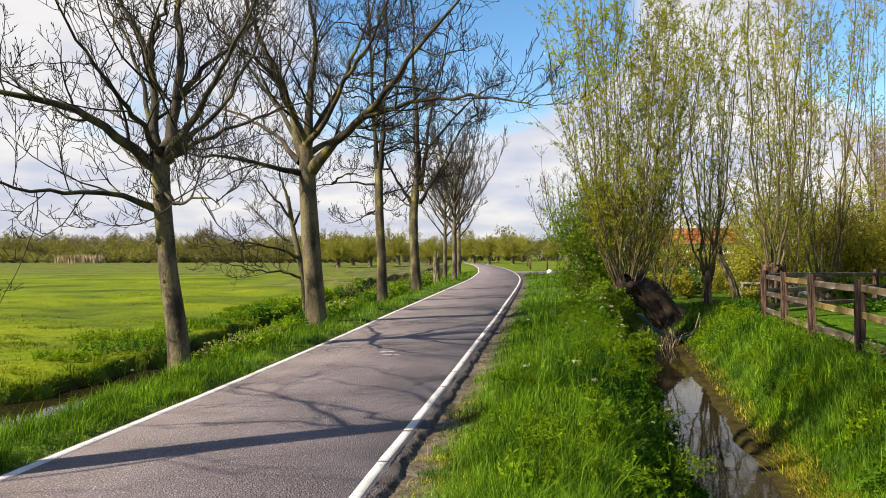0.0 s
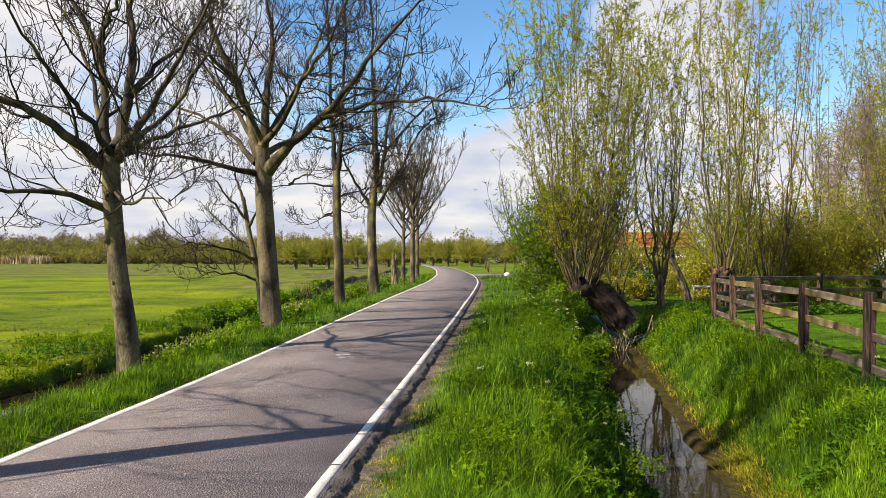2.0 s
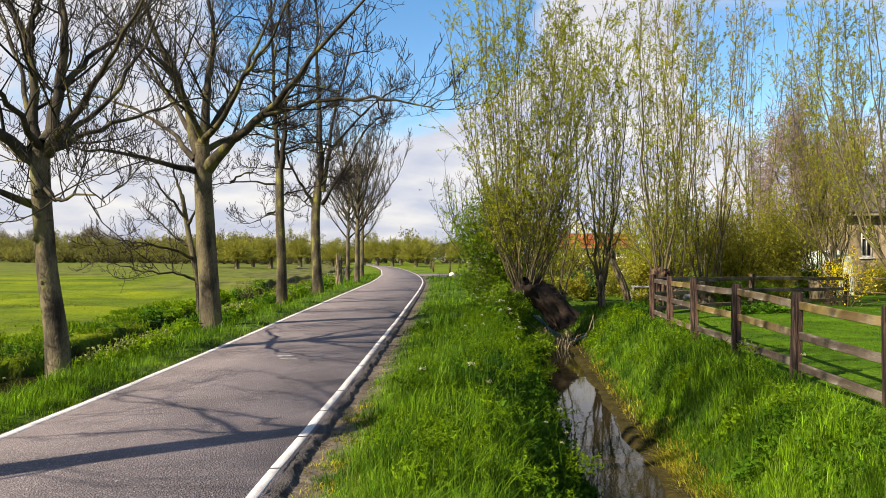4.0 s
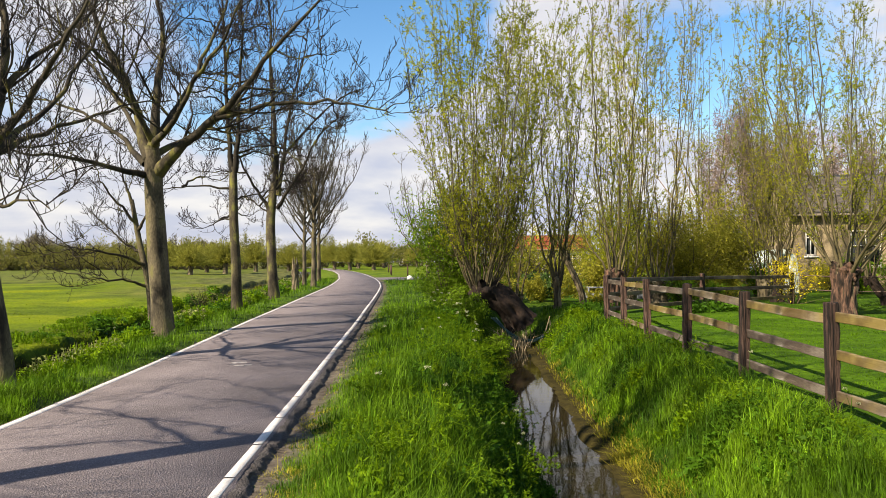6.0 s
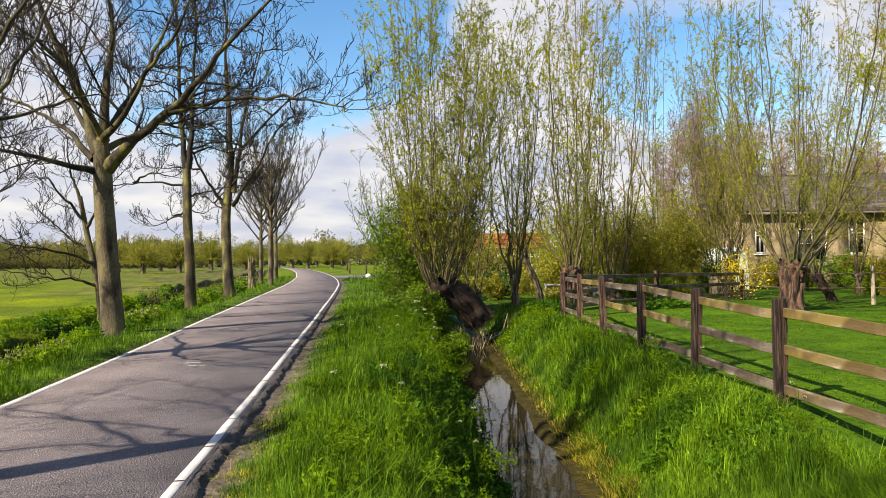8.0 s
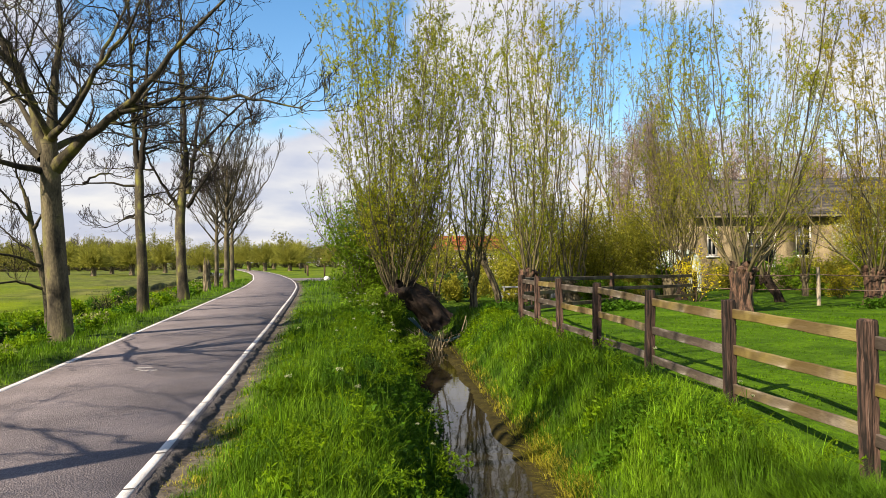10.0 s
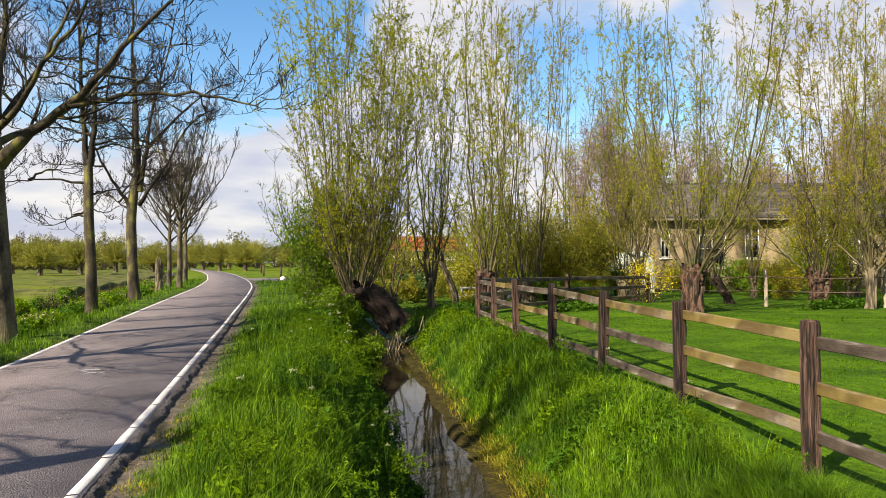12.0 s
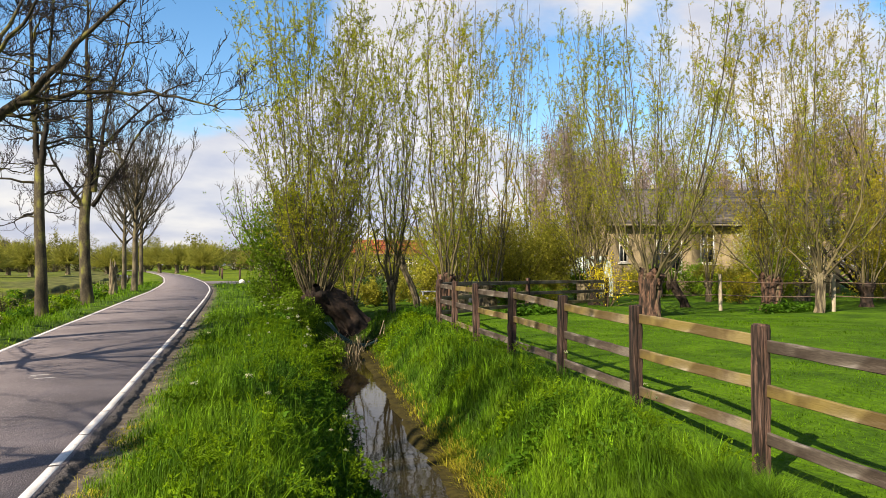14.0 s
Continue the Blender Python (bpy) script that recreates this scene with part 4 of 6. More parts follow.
def ash_two():
    s = 0.01358
    f = lambda px, py, dy=0.0: ((px - 560) * s * (1 + dy / 17), dy, (570 - py) * s * (1 + dy / 17) - dy * 0.02)
    trunk = [f(561, 580), f(556, 510), f(549, 430), f(545, 360), f(543, 300), f(540, 255)]
    limbs = [
        [f(538, 275), f(512, 200, 0.3), f(475, 120, 0.6), f(440, 45, 0.8), f(405, -30, 1.0), f(370, -130, 1.2)],
        [f(505, 185, 0.3), f(470, 110, -0.4), f(415, 60, -0.9), f(370, 0, -1.4)],
        [f(541, 260), f(545, 170, 0.2), f(552, 90, 0.3), f(545, 10, 0.2), f(540, -100, 0.2)],
        [f(543, 250), f(520, 180, -0.6), f(505, 110, -1.2), f(480, 40, -1.7), f(470, -60, -2.2)],
        [f(545, 245), f(575, 190, 0.5), f(605, 120, 0.9), f(635, 40, 1.2), f(660, -60, 1.5)],
        [f(549, 300), f(590, 255, -0.4), f(640, 210, -0.8), f(690, 165, -1.2), f(745, 95, -1.6), f(810, 20, -2.0), f(880, -60, -2.4)],
        [f(655, 198, -0.9), f(720, 180, -1.2), f(800, 164, -1.5), f(880, 157, -1.8), f(945, 165, -2.1), f(1000, 150, -2.3)],
        [f(535, 305), f(480, 285, -0.7), f(420, 268, -1.3), f(370, 262, -1.8), f(320, 245, -2.2)],
        [f(530, 285), f(480, 245, 0.7), f(420, 215, 1.4), f(350, 195, 2.0), f(300, 190, 2.4)],
        [f(543, 255), f(585, 210, -1.0), f(640, 120, -1.8), f(700, 40, -2.5), f(740, -50, -3.0)],
        [f(545, 270), f(600, 235, 1.2), f(650, 190, 2.2), f(690, 110, 3.0), f(720, 20, 3.6)],
        [f(535, 265), f(470, 190, 1.4), f(400, 110, 2.4), f(340, 40, 3.2)],
    ]
    return bare_tree("ash_tree", "broad leafless ash tree, a long limb reaching over the road", (-3.04, 17.02, -0.02), trunk, [0.26, 0.225, 0.22, 0.20, 0.19, 0.16], limbs, 22, fine=0.0075,
                     twigs=(5, 3, 5), angle=(35, 75), spread=1.1, limb_r=[0.11, 0.06, 0.10, 0.06, 0.08, 0.115, 0.055, 0.06, 0.06, 0.07, 0.06, 0.06])


def knot(parent, x, z, y, r, seed):
    V, Q, _, _ = noisy_trunk([(x, y + 0.05, z), (x, y - r * 0.3, z), (x, y - r * 0.75, z + 0.01)], [r, r * 0.85, r * 0.3], sides=10, n=6, seed=seed, lump=0.12, flare=0)
    part("knot", mesh_np("knot", V, Q, mat=M_TRUNK), parent)


first = ash_one()
for x, z, r, sd in ((-0.36, 2.15, 0.075, 1), (-0.33, 2.85, 0.09, 2), (-0.24, 1.45, 0.05, 3), (-0.31, 2.5, 0.06, 4)):
    knot(first, x, z, -0.12, r, sd)
ash_two()
# a tree out of view on the left, known by the shadow it throws over the road
rngt = np.random.default_rng(5)
SHADE_LIMBS = [[(0, 0, 5.0), (-1.1, 0.6, 5.3), (-2.4, 1.1, 5.5), (-3.8, 1.5, 5.8)], [(0, 0, 5.3), (-0.6, 0.9, 5.6), (-1.8, 1.6, 5.9), (-3.2, 2.1, 6.2)],
               [(0, 0, 4.1), (-1.0, -0.7, 4.3), (-2.4, -1.5, 4.4), (-3.6, -2.2, 4.6)], [(0, 0, 4.6), (-1.1, 1.3, 4.8), (-2.4, 2.1, 5.0), (-3.8, 2.6, 5.2)],
               [(0, 0, 5.2), (-0.3, 0.9, 5.5), (-1.2, 2.2, 5.8), (-2.4, 3.1, 6.1)], [(0, 0, 4.8), (-1.3, 0.1, 5.0), (-2.8, -0.1, 5.2), (-4.2, 0.2, 5.3)]]
bare_tree("ash_tree", "leafless ash tree at the verge beside the walker", (-5.55, 4.2, plant_z(-5.55, 4.2)), [(0, 0, 0), (0.02, 0, 2.6), (0, 0.03, 5.6)], [0.22, 0.18, 0.15],
          SHADE_LIMBS + auto_limbs(rngt, 5.6, 12, 11.0, 2.6, low=0.8, up=0.9), 23, twigs=(3, 2, 2), spread=0.8, limb_r=[0.026] * 6 + [0.08] * 12, buds=False)
for x, y, sd in ((-6.55, -3.2, 26),):
    bare_tree("ash_tree", "leafless ash tree of the roadside row behind the walker", (x, y, plant_z(x, y)), [(0, 0, 0), (0.02, 0, 1.9), (0, 0.03, 4.0)], [0.24, 0.2, 0.17], auto_limbs(rngt, 3.6, 11, 11.0, 3.6), sd, twigs=(3, 2, 1),
              limb_r=[0.09] * 11)
# thin leaning sapling at the ditch
bare_tree("alder_sapling", "thin leaning leafless sapling at the ditch edge", (-3.75, 19.6, -0.35), [(0, 0, 0), (-0.12, 0, 1.3), (-0.38, 0, 2.6), (-0.55, 0, 3.6)], [0.11, 0.085, 0.07, 0.05],
          [[(-0.12, 0, 1.35), (-0.7, -0.3, 1.5), (-1.5, -0.6, 1.6), (-2.4, -0.8, 1.9)], [(-0.3, 0, 2.2), (-1.0, 0.3, 2.7), (-1.7, 0.4, 3.4)], [(-0.4, 0, 2.8), (0.0, -0.3, 3.5), (0.3, -0.5, 4.4)],
           [(-0.55, 0, 3.5), (-0.8, 0, 4.4), (-0.9, 0.1, 5.2)], [(-0.2, 0, 1.9), (-0.9, -0.7, 2.2), (-1.6, -1.2, 2.3), (-2.2, -1.6, 2.1)], [(-0.45, 0, 3.0), (-1.1, -0.4, 3.9), (-1.4, -0.6, 4.6)]], 24,
          twigs=(4, 4, 3), spread=0.65, limb_r=[0.035] * 6)


def alder(label, x, y, px, s, floor, trunk, trunk_r, stems, stem_r, seed, side, high=0.98):
    """An alder of several stems, with layered side limbs that reach out level and turn up at the tips."""
    rng = np.random.default_rng(seed)
    rx, ry, fx, fy = 0.948, -0.319, 0.319, 0.948
    f = lambda u, v, d=0.0: (rx * (u - px) * s + fx * d, ry * (u - px) * s + fy * d, (floor - v) * s)
    limbs, radii = [[f(*p) for p in st] for st in stems], list(stem_r)
    for st, many in zip(list(limbs), side):
        path = smooth_path(st, 40)
        for k in range(many):
            u = 0.10 + (high - 0.10) * (k + rng.random()) / many
            p = path[min(39, int(u * 39))]
            a = k * 2.4 + rng.random() * 1.2
            r = rng.uniform(1.5, 3.3) * (1.05 - 0.55 * u)
            c, q = math.cos(a), math.sin(a)
            dip = rng.uniform(-0.12, 0.22)
            limbs.append([p, p + np.array([c * r * 0.35, q * r * 0.35, r * (dip + 0.12)]), p + np.array([c * r * 0.75, q * r * 0.75, r * (dip + 0.10)]), p + np.array([c * r, q * r, r * (dip + 0.22)])])
            radii.append(0.034)
    return bare_tree("alder_tree", label, (x, y, plant_z(x, y)), [f(*p) for p in trunk], trunk_r, limbs, seed, twigs=(3, 3, 4), fine=0.008, bark=M_MOSSY, branch=M_BRANCH, twig=M_ALDER,
                     spread=0.62, limb_r=radii, bud=0.065)


alder("slender mossy alder, its trunk parted into two stems, with purple-brown twigs", -2.14, 25.0, 233, 0.01837, 560, [(233, 565), (231, 480), (227, 400), (226, 330), (226, 290)], [0.19, 0.165, 0.15, 0.14, 0.12],
      [[(225, 300), (218, 250), (213, 150), (207, 50), (203, -60), (200, -160)], [(228, 300), (234, 240), (237, 160), (240, 70), (243, -40), (246, -150)], [(226, 330), (160, 325, -0.3), (100, 332, -0.6), (40, 318, -0.8)],
       [(226, 390), (190, 385, 0.4), (150, 400, 0.8), (110, 395, 1.2)], [(228, 350), (270, 335, 0.5), (300, 325, 0.9)]], [0.085, 0.08, 0.035, 0.03, 0.03], 31, (16, 15, 1, 1, 1))
alder("leafless alder with a mossy trunk and several rising limbs", -1.21, 33.0, 311, 0.0247, 536, [(311, 540), (306, 470), (304, 400), (307, 355), (311, 320)], [0.25, 0.21, 0.20, 0.20, 0.15],
      [[(311, 340), (313, 280), (308, 180), (303, 100), (301, 0), (300, -90)], [(318, 345), (326, 290), (334, 230), (345, 170), (365, 100), (380, 20)], [(300, 370), (280, 330, -0.4), (262, 290, -0.8), (246, 240, -1.2), (232, 190, -1.5)],
       [(317, 368), (345, 337, -0.5), (378, 300, -0.9), (405, 255, -1.2), (440, 222, -1.5), (475, 215, -1.7)], [(330, 270), (365, 215, 0.8), (400, 170, 1.4), (440, 140, 1.9), (480, 125, 2.3)],
       [(309, 300), (290, 240, 0.9), (280, 170, 1.6), (270, 90, 2.0)], [(304, 380), (275, 365, 0.8), (240, 345, 1.4), (215, 340, 1.8)]], [0.12, 0.095, 0.07, 0.07, 0.06, 0.06, 0.04], 32, (9, 7, 5, 5, 4, 4, 2))


def round_tree(x, y, height, seed, r, fork, reach, label, count=14):
    rng = np.random.default_rng(seed)
    limbs = auto_limbs(rng, fork, count, height, reach, low=0.45, up=0.85)
    return bare_tree("ash_tree", label, (x, y, plant_z(x, y)), [(0, 0, 0), (0.02, 0, fork * 0.5), (0, 0.02, fork), (0.05, 0, height * 0.75)], [r, r * 0.85, r * 0.8, 0.05], limbs, seed,
                     twigs=(6, 4, 2), fine=0.010, branch=M_ROUND, twig=M_ROUND, spread=0.75, limb_r=[0.05] * count, buds=False, angle=(20, 50))


round_tree(0.75, 47.0, 10.5, 41, 0.19, 3.0, 3.9, "rounded leafless young ash beside the bend", 20)
round_tree(0.15, 54.0, 10.0, 42, 0.17, 3.0, 3.0, "leafless young ash behind its neighbour")
round_tree(1.35, 60.0, 10.0, 43, 0.18, 3.0, 2.8, "leafless young ash near the bend of the road", 10)


# ---- pollard willows ----
def gnarled(path, radii, seed, sides=48, n=34):
    """An old willow trunk: deep winding ridges, hollows and burrs."""
    P = smooth_path(path, n)[None]
    R = np.interp(np.linspace(0, 1, n), np.linspace(0, 1, len(radii)), radii)[None]
    V, Q = tubes(P, R, sides)
    c = np.repeat(P[0], sides, 0)
    ang = np.tile(np.arange(sides) * 2 * np.pi / sides, n)
    z = np.repeat(np.linspace(0, 1, n), sides)
    twist = ang + 0.5 * np.sin(z * 3 + seed)
    ridge = np.abs(np.sin(twist * 3.5 + 0.8 * np.sin(z * 7 + seed))) * 0.27 + np.abs(np.sin(twist * 7 - z * 3 + seed * 2)) * 0.15 + np.abs(np.sin(twist * 13 + z * 5)) * 0.05
    burr = np.array([noise.noise(Vector((math.cos(a) * 1.6, math.sin(a) * 1.6, u * 5 + seed))) for a, u in zip(ang, z)]) * 0.36
    k = 0.84 + ridge + burr + 0.28 * np.exp(-z * 12) * (1 + 0.5 * np.sin(ang * 4 + seed))
    return c + (V - c) * k[:, None], Q


def willow(name, label, base, head, head_r, foot_r, stems, height, seed, lean=(0, 0), leaf=None, bark=None, spread=0.16, density=1.0, leaf_size=0.070, low=1.0, girth=0.045, category="tree"):
    """A pollard: a stout gnarled trunk, and tall slim shoots with fine side twigs and small new leaves."""
    rng = np.random.default_rng(seed)
    ob = thing(name, pose(*base), label, category, "pollard willows")
    hx, hy, hz = head
    height, stems, girth = height * 1.06, int(stems * (0.85 if stems > 30 else 1.1)), girth * 0.64
    if hz > 0.15:
        V, Q = gnarled([(0, 0, -0.15), (hx * 0.25, hy * 0.25, hz * 0.3), (hx * 0.7, hy * 0.7, hz * 0.72), (hx, hy, hz), (hx * 1.03, hy, hz + head_r * 0.45)],
                       [foot_r * 1.05, foot_r * 0.92, foot_r * 0.98, (foot_r + head_r) * 0.5, head_r * 0.08], seed) if foot_r > 0.4 else gnarled([(0, 0, -0.15), (hx * 0.25, hy * 0.25, hz * 0.3), (hx * 0.7, hy * 0.7, hz * 0.72), (hx, hy, hz), (hx * 1.03, hy, hz + head_r * 0.45)],
                       [foot_r * 0.95, foot_r * 0.8, foot_r * 0.85, (foot_r + head_r) * 0.45, head_r * 0.08], seed)
        part("trunk", mesh_np("trunk", V, Q, mat=bark or M_WBARK), ob)
        knots = np.random.default_rng(seed + 500)
        for k in range(0 if foot_r > 0.45 and bark is M_WDARK else 9):
            a = k * 2.1 + knots.random()
            c = np.array([hx + head_r * 0.62 * math.cos(a), hy + head_r * 0.62 * math.sin(a), hz + knots.uniform(-0.28, 0.12)])
            kr = head_r * knots.uniform(0.18, 0.34)
            V, Q, _, _ = noisy_trunk([c - np.array([0, 0, kr * 1.3]), c, c + np.array([math.cos(a), math.sin(a), 0.8]) * kr], [kr * 0.25, kr, kr * 0.5], sides=9, n=8, seed=k + seed, lump=0.16, flare=0)
            part("knuckle", mesh_np("knuckle", V, Q, mat=bark or M_WBARK), ob)
    n = 14
    paths, radii = [], []
    for i in range(stems):
        a = i * 2.399 + rng.random()
        rr = math.sqrt((i + 0.5) / stems)
        sx, sy = hx + head_r * 0.8 * rr * math.cos(a), hy + head_r * 0.8 * rr * math.sin(a)
        H = (height - hz) * rng.uniform(0.80, 1.10) * (1 - 0.14 * rr)
        out = spread * rr * H * rng.uniform(0.35, 1.6)
        top = (sx + out * math.cos(a) + lean[0] * H, sy + out * math.sin(a) + lean[1] * H, hz + H)
        p = smooth_path([(sx, sy, hz - 0.05), (sx + out * 0.40 * math.cos(a) + lean[0] * H * 0.2, sy + out * 0.40 * math.sin(a) + lean[1] * H * 0.2, hz + H * 0.22),
                         (sx + out * 0.75 * math.cos(a) + lean[0] * H * 0.55, sy + out * 0.75 * math.sin(a) + lean[1] * H * 0.55, hz + H * 0.6), top], n)
        p[2:] += np.cumsum(rng.normal(size=(n - 2, 3)) * 0.060, 0) * np.array([1, 1, 0.3])
        paths.append(p)
        radii.append(np.maximum(1.0 * girth * rng.uniform(0.5, 1.1) * (np.linspace(1, 0.10, n) + 0.45 * np.exp(-np.linspace(0, 14, n))), 0.006))
    P0, R0 = np.stack(paths), np.stack(radii)
    for p, r in zip(P0, R0):
        part("shoot", mesh_np("shoot", *tubes(p[None], r[None], 6), mat=M_SHOOT), ob)
    many = max(4, int(9 * density))
    P1, R1 = sprout(rng, P0, R0, many, (0.08, 0.94), (12, 34), (0.8, 2.6), lift=0.45, n=6, wander=0.10, thin=0.5, least=0.006, fade=0.6)
    P2, R2 = sprout(rng, P1, R1, 7, (0.10, 1.0), (20, 58), (0.25, 0.85), lift=0.4, n=3, wander=0.14, thin=0.5, least=0.004)
    P3, R3 = sprout(rng, P0, R0, 14, (0.16, 0.995), (22, 60), (0.3, 0.95), lift=0.5, n=3, wander=0.14, thin=0.35, least=0.004, fade=0.3)
    P2, R2 = np.concatenate([P2, P3]), np.concatenate([R2, R3])
    tagged(part("twig_spray", Bag().add(*tubes(P1, R1, 4)).add(*tubes(P2, R2, 3)).mesh("twig_spray", M_SHOOTTWIG), ob), kind="stuff")
    A, W = along_paths(rng, P1, int(6 * low), (0.2, 1.0))
    B, W2 = along_paths(rng, P2, max(3, int(5.0 * low)), (0.15, 1.0))
    A, W = tufted(rng, np.concatenate([A, B]), np.concatenate([W, W2]), 4, 0.020)
    keep = rng.random(len(A)) < 0.52 + 0.6 * np.clip((A[:, 2] - hz) / (height - hz), 0, 1)
    tagged(part("foliage", Bag().add(*leaves(rng, A[keep], W[keep], leaf_size, 0.2, 0.55, True)).mesh("foliage", leaf or M_LEAF, False), ob), kind="stuff")
    return ob


def at_ground(x, y, dz=0.0):
    return (x, y, float(land(x, y)) + dz)


# the leaning one over the ditch: a great dark trunk fallen towards the water
willow("leaning_willow", "old pollard willow with a dark hollow trunk leaning over the ditch", (6.16, 19.35, -0.02), (-1.16, -0.15, 0.92), 0.46, 0.37, 50, 9.4, 51, lean=(0.05, 0.02), spread=0.25, density=1.0,
       bark=M_WDARK, leaf=M_LEAF, low=1.05, girth=0.038)
willow("willow", "small two-stemmed pollard willow on the shaded lawn", at_ground(8.0, 21.4), (0.0, 0, 0.95), 0.20, 0.11, 6, 8.6, 52, spread=0.26, density=0.8, girth=0.06)
willow("willow", "slim willow leaning across its neighbour on the lawn", at_ground(9.6, 23.0), (-0.75, 0, 1.7), 0.18, 0.11, 6, 9.6, 53, spread=0.12, density=0.9, girth=0.05)
willow("willow", "pollard willow against the corner post of the paddock fence", at_ground(8.5, 18.5), (0.12, 0, 1.15), 0.30, 0.20, 8, 9.4, 54, lean=(0.03, 0), spread=0.13, bark=M_WRED, density=0.95, girth=0.055)
willow("willow", "many-stemmed willow behind the back fence", at_ground(12.6, 23.6), (0.1, 0, 0.7), 0.50, 0.36, 10, 11.5, 55, spread=0.17, density=0.9, girth=0.055, leaf=M_LEAFY)
willow("willow", "bushy pollard willow with a dark trunk behind the fence", at_ground(16.5, 22.3), (0.2, 0, 1.3), 0.32, 0.17, 12, 9.6, 56, spread=0.24, density=1.0, low=1.1, leaf=M_LEAFO, bark=M_WDARK)
willow("willow", "pollard willow with a gnarled red-brown split trunk", at_ground(14.54, 16.87), (0.12, 0, 1.20), 0.44, 0.31, 12, 10.0, 57, spread=0.42, bark=M_WRED, density=1.0, girth=0.07)
willow("willow", "small dark willow leaning on the lawn", at_ground(18.65, 19.67), (-0.55, 0.2, 0.9), 0.18, 0.15, 6, 8.8, 58, spread=0.13, bark=M_WDARK, density=0.9)
willow("willow", "stout pollard willow with a reddish ridged trunk", at_ground(20.24, 17.46), (0.1, 0, 1.05), 0.40, 0.29, 14, 10.6, 59, spread=0.32, bark=M_WRED, density=1.15, leaf=M_LEAFY, low=1.3)
willow("willow", "pollard willow with a pale grey trunk and spreading shoots", at_ground(20.63, 15.87), (0.1, 0, 1.25), 0.25, 0.14, 11, 9.8, 60, spread=0.42, density=0.95, girth=0.06)
willow("willow", "slim upright willow deep in the garden", at_ground(18.3, 30.0), (0, 0, 0.8), 0.4, 0.3, 11, 13.2, 61, spread=0.12, density=0.9)
willow("willow", "slim upright willow beyond the lawn", at_ground(14.5, 30.5), (0, 0, 0.8), 0.4, 0.3, 11, 12.8, 62, spread=0.13, density=0.9, leaf=M_LEAFY)
willow("willow", "slim upright willow before the brick house", at_ground(24.0, 27.0), (0, 0, 0.8), 0.2, 0.12, 6, 13.2, 63, spread=0.14, density=0.8)
willow("willow", "upright willow beside the brick house", at_ground(27.5, 22.0), (0, 0, 0.9), 0.4, 0.3, 11, 13.0, 64, spread=0.14, density=0.9, leaf=M_LEAFY)
willow("willow", "thin grey willow rising beside the fence corner", at_ground(10.4, 21.2), (0, 0, 0.5), 0.3, 0.2, 7, 9.8, 65, spread=0.10, density=0.95)
willow("willow", "tall slim willow between its neighbours", at_ground(17.4, 24.2), (0, 0, 0.7), 0.35, 0.25, 8, 11.8, 66, spread=0.11, density=0.95)
willow("willow", "slim yellow-green willow at the garden edge", at_ground(22.6, 22.6), (0, 0, 0.8), 0.2, 0.11, 6, 11.6, 67, spread=0.16, density=1.0, leaf=M_LEAFY)
willow("willow", "upright willow at the far garden corner", at_ground(25.4, 17.6), (0, 0, 0.8), 0.36, 0.2, 10, 11.6, 68, spread=0.14, density=1.0, bark=M_WDARK, leaf=M_LEAFY)
willow("willow", "slender willow in the thicket", at_ground(7.2, 23.2), (0, 0, 0.4), 0.3, 0.2, 5, 10.2, 69, spread=0.12, density=0.95)


# ---- grass ----
def blades(rng, x, y, z, height, width, bend=0.5, lean=(0, 0), jitter=1.0):
    """Grass blades, each a bent two-step strip that ends in a point."""
    N = len(x)
    a = rng.random(N) * 2 * np.pi
    side = np.stack([np.cos(a), np.sin(a), np.zeros(N)], -1)
    b = a + np.pi / 2 + rng.normal(size=N) * 0.6
    fall = np.stack([np.cos(b) + lean[0], np.sin(b) + lean[1], np.zeros(N)], -1) * (bend * rng.uniform(0.2, 1.2, N) * jitter)[:, None]
    root = np.stack([x, y, z - 0.015], -1)
    up = np.array([0, 0, 1.0])
    h, w = np.asarray(height)[:, None], np.asarray(width)[:, None]
    mid = root + up * h * 0.58 + fall * h * 0.28
    tip = root + up * h * (1.0 - 0.22 * bend) + fall * h * 0.95
    V = np.stack([root - side * w * 0.5, root + side * w * 0.5, mid + side * w * 0.42, mid - side * w * 0.42, tip], 1).reshape(-1, 3)
    i = np.arange(N)[:, None] * 5
    return V, (i + np.array([[0, 1, 2, 3]])), (i + np.array([[3, 2, 4]]))


def sow(rng, zones, left, right):
    """Places between two lines, so many to the square metre in each stretch of y."""
    xs, ys = [], []
    for y0, y1, dense in zones:
        yy = rng.uniform(y0, y1, int((y1 - y0) * 12 * dense))
        l, r = left(yy), right(yy)
        keep = rng.random(len(yy)) < np.clip((r - l) / 12, 0, 1)
        yy = yy[keep]
        xs.append(rng.uniform(left(yy), right(yy)))
        ys.append(yy)
    return np.concatenate(xs), np.concatenate(ys)


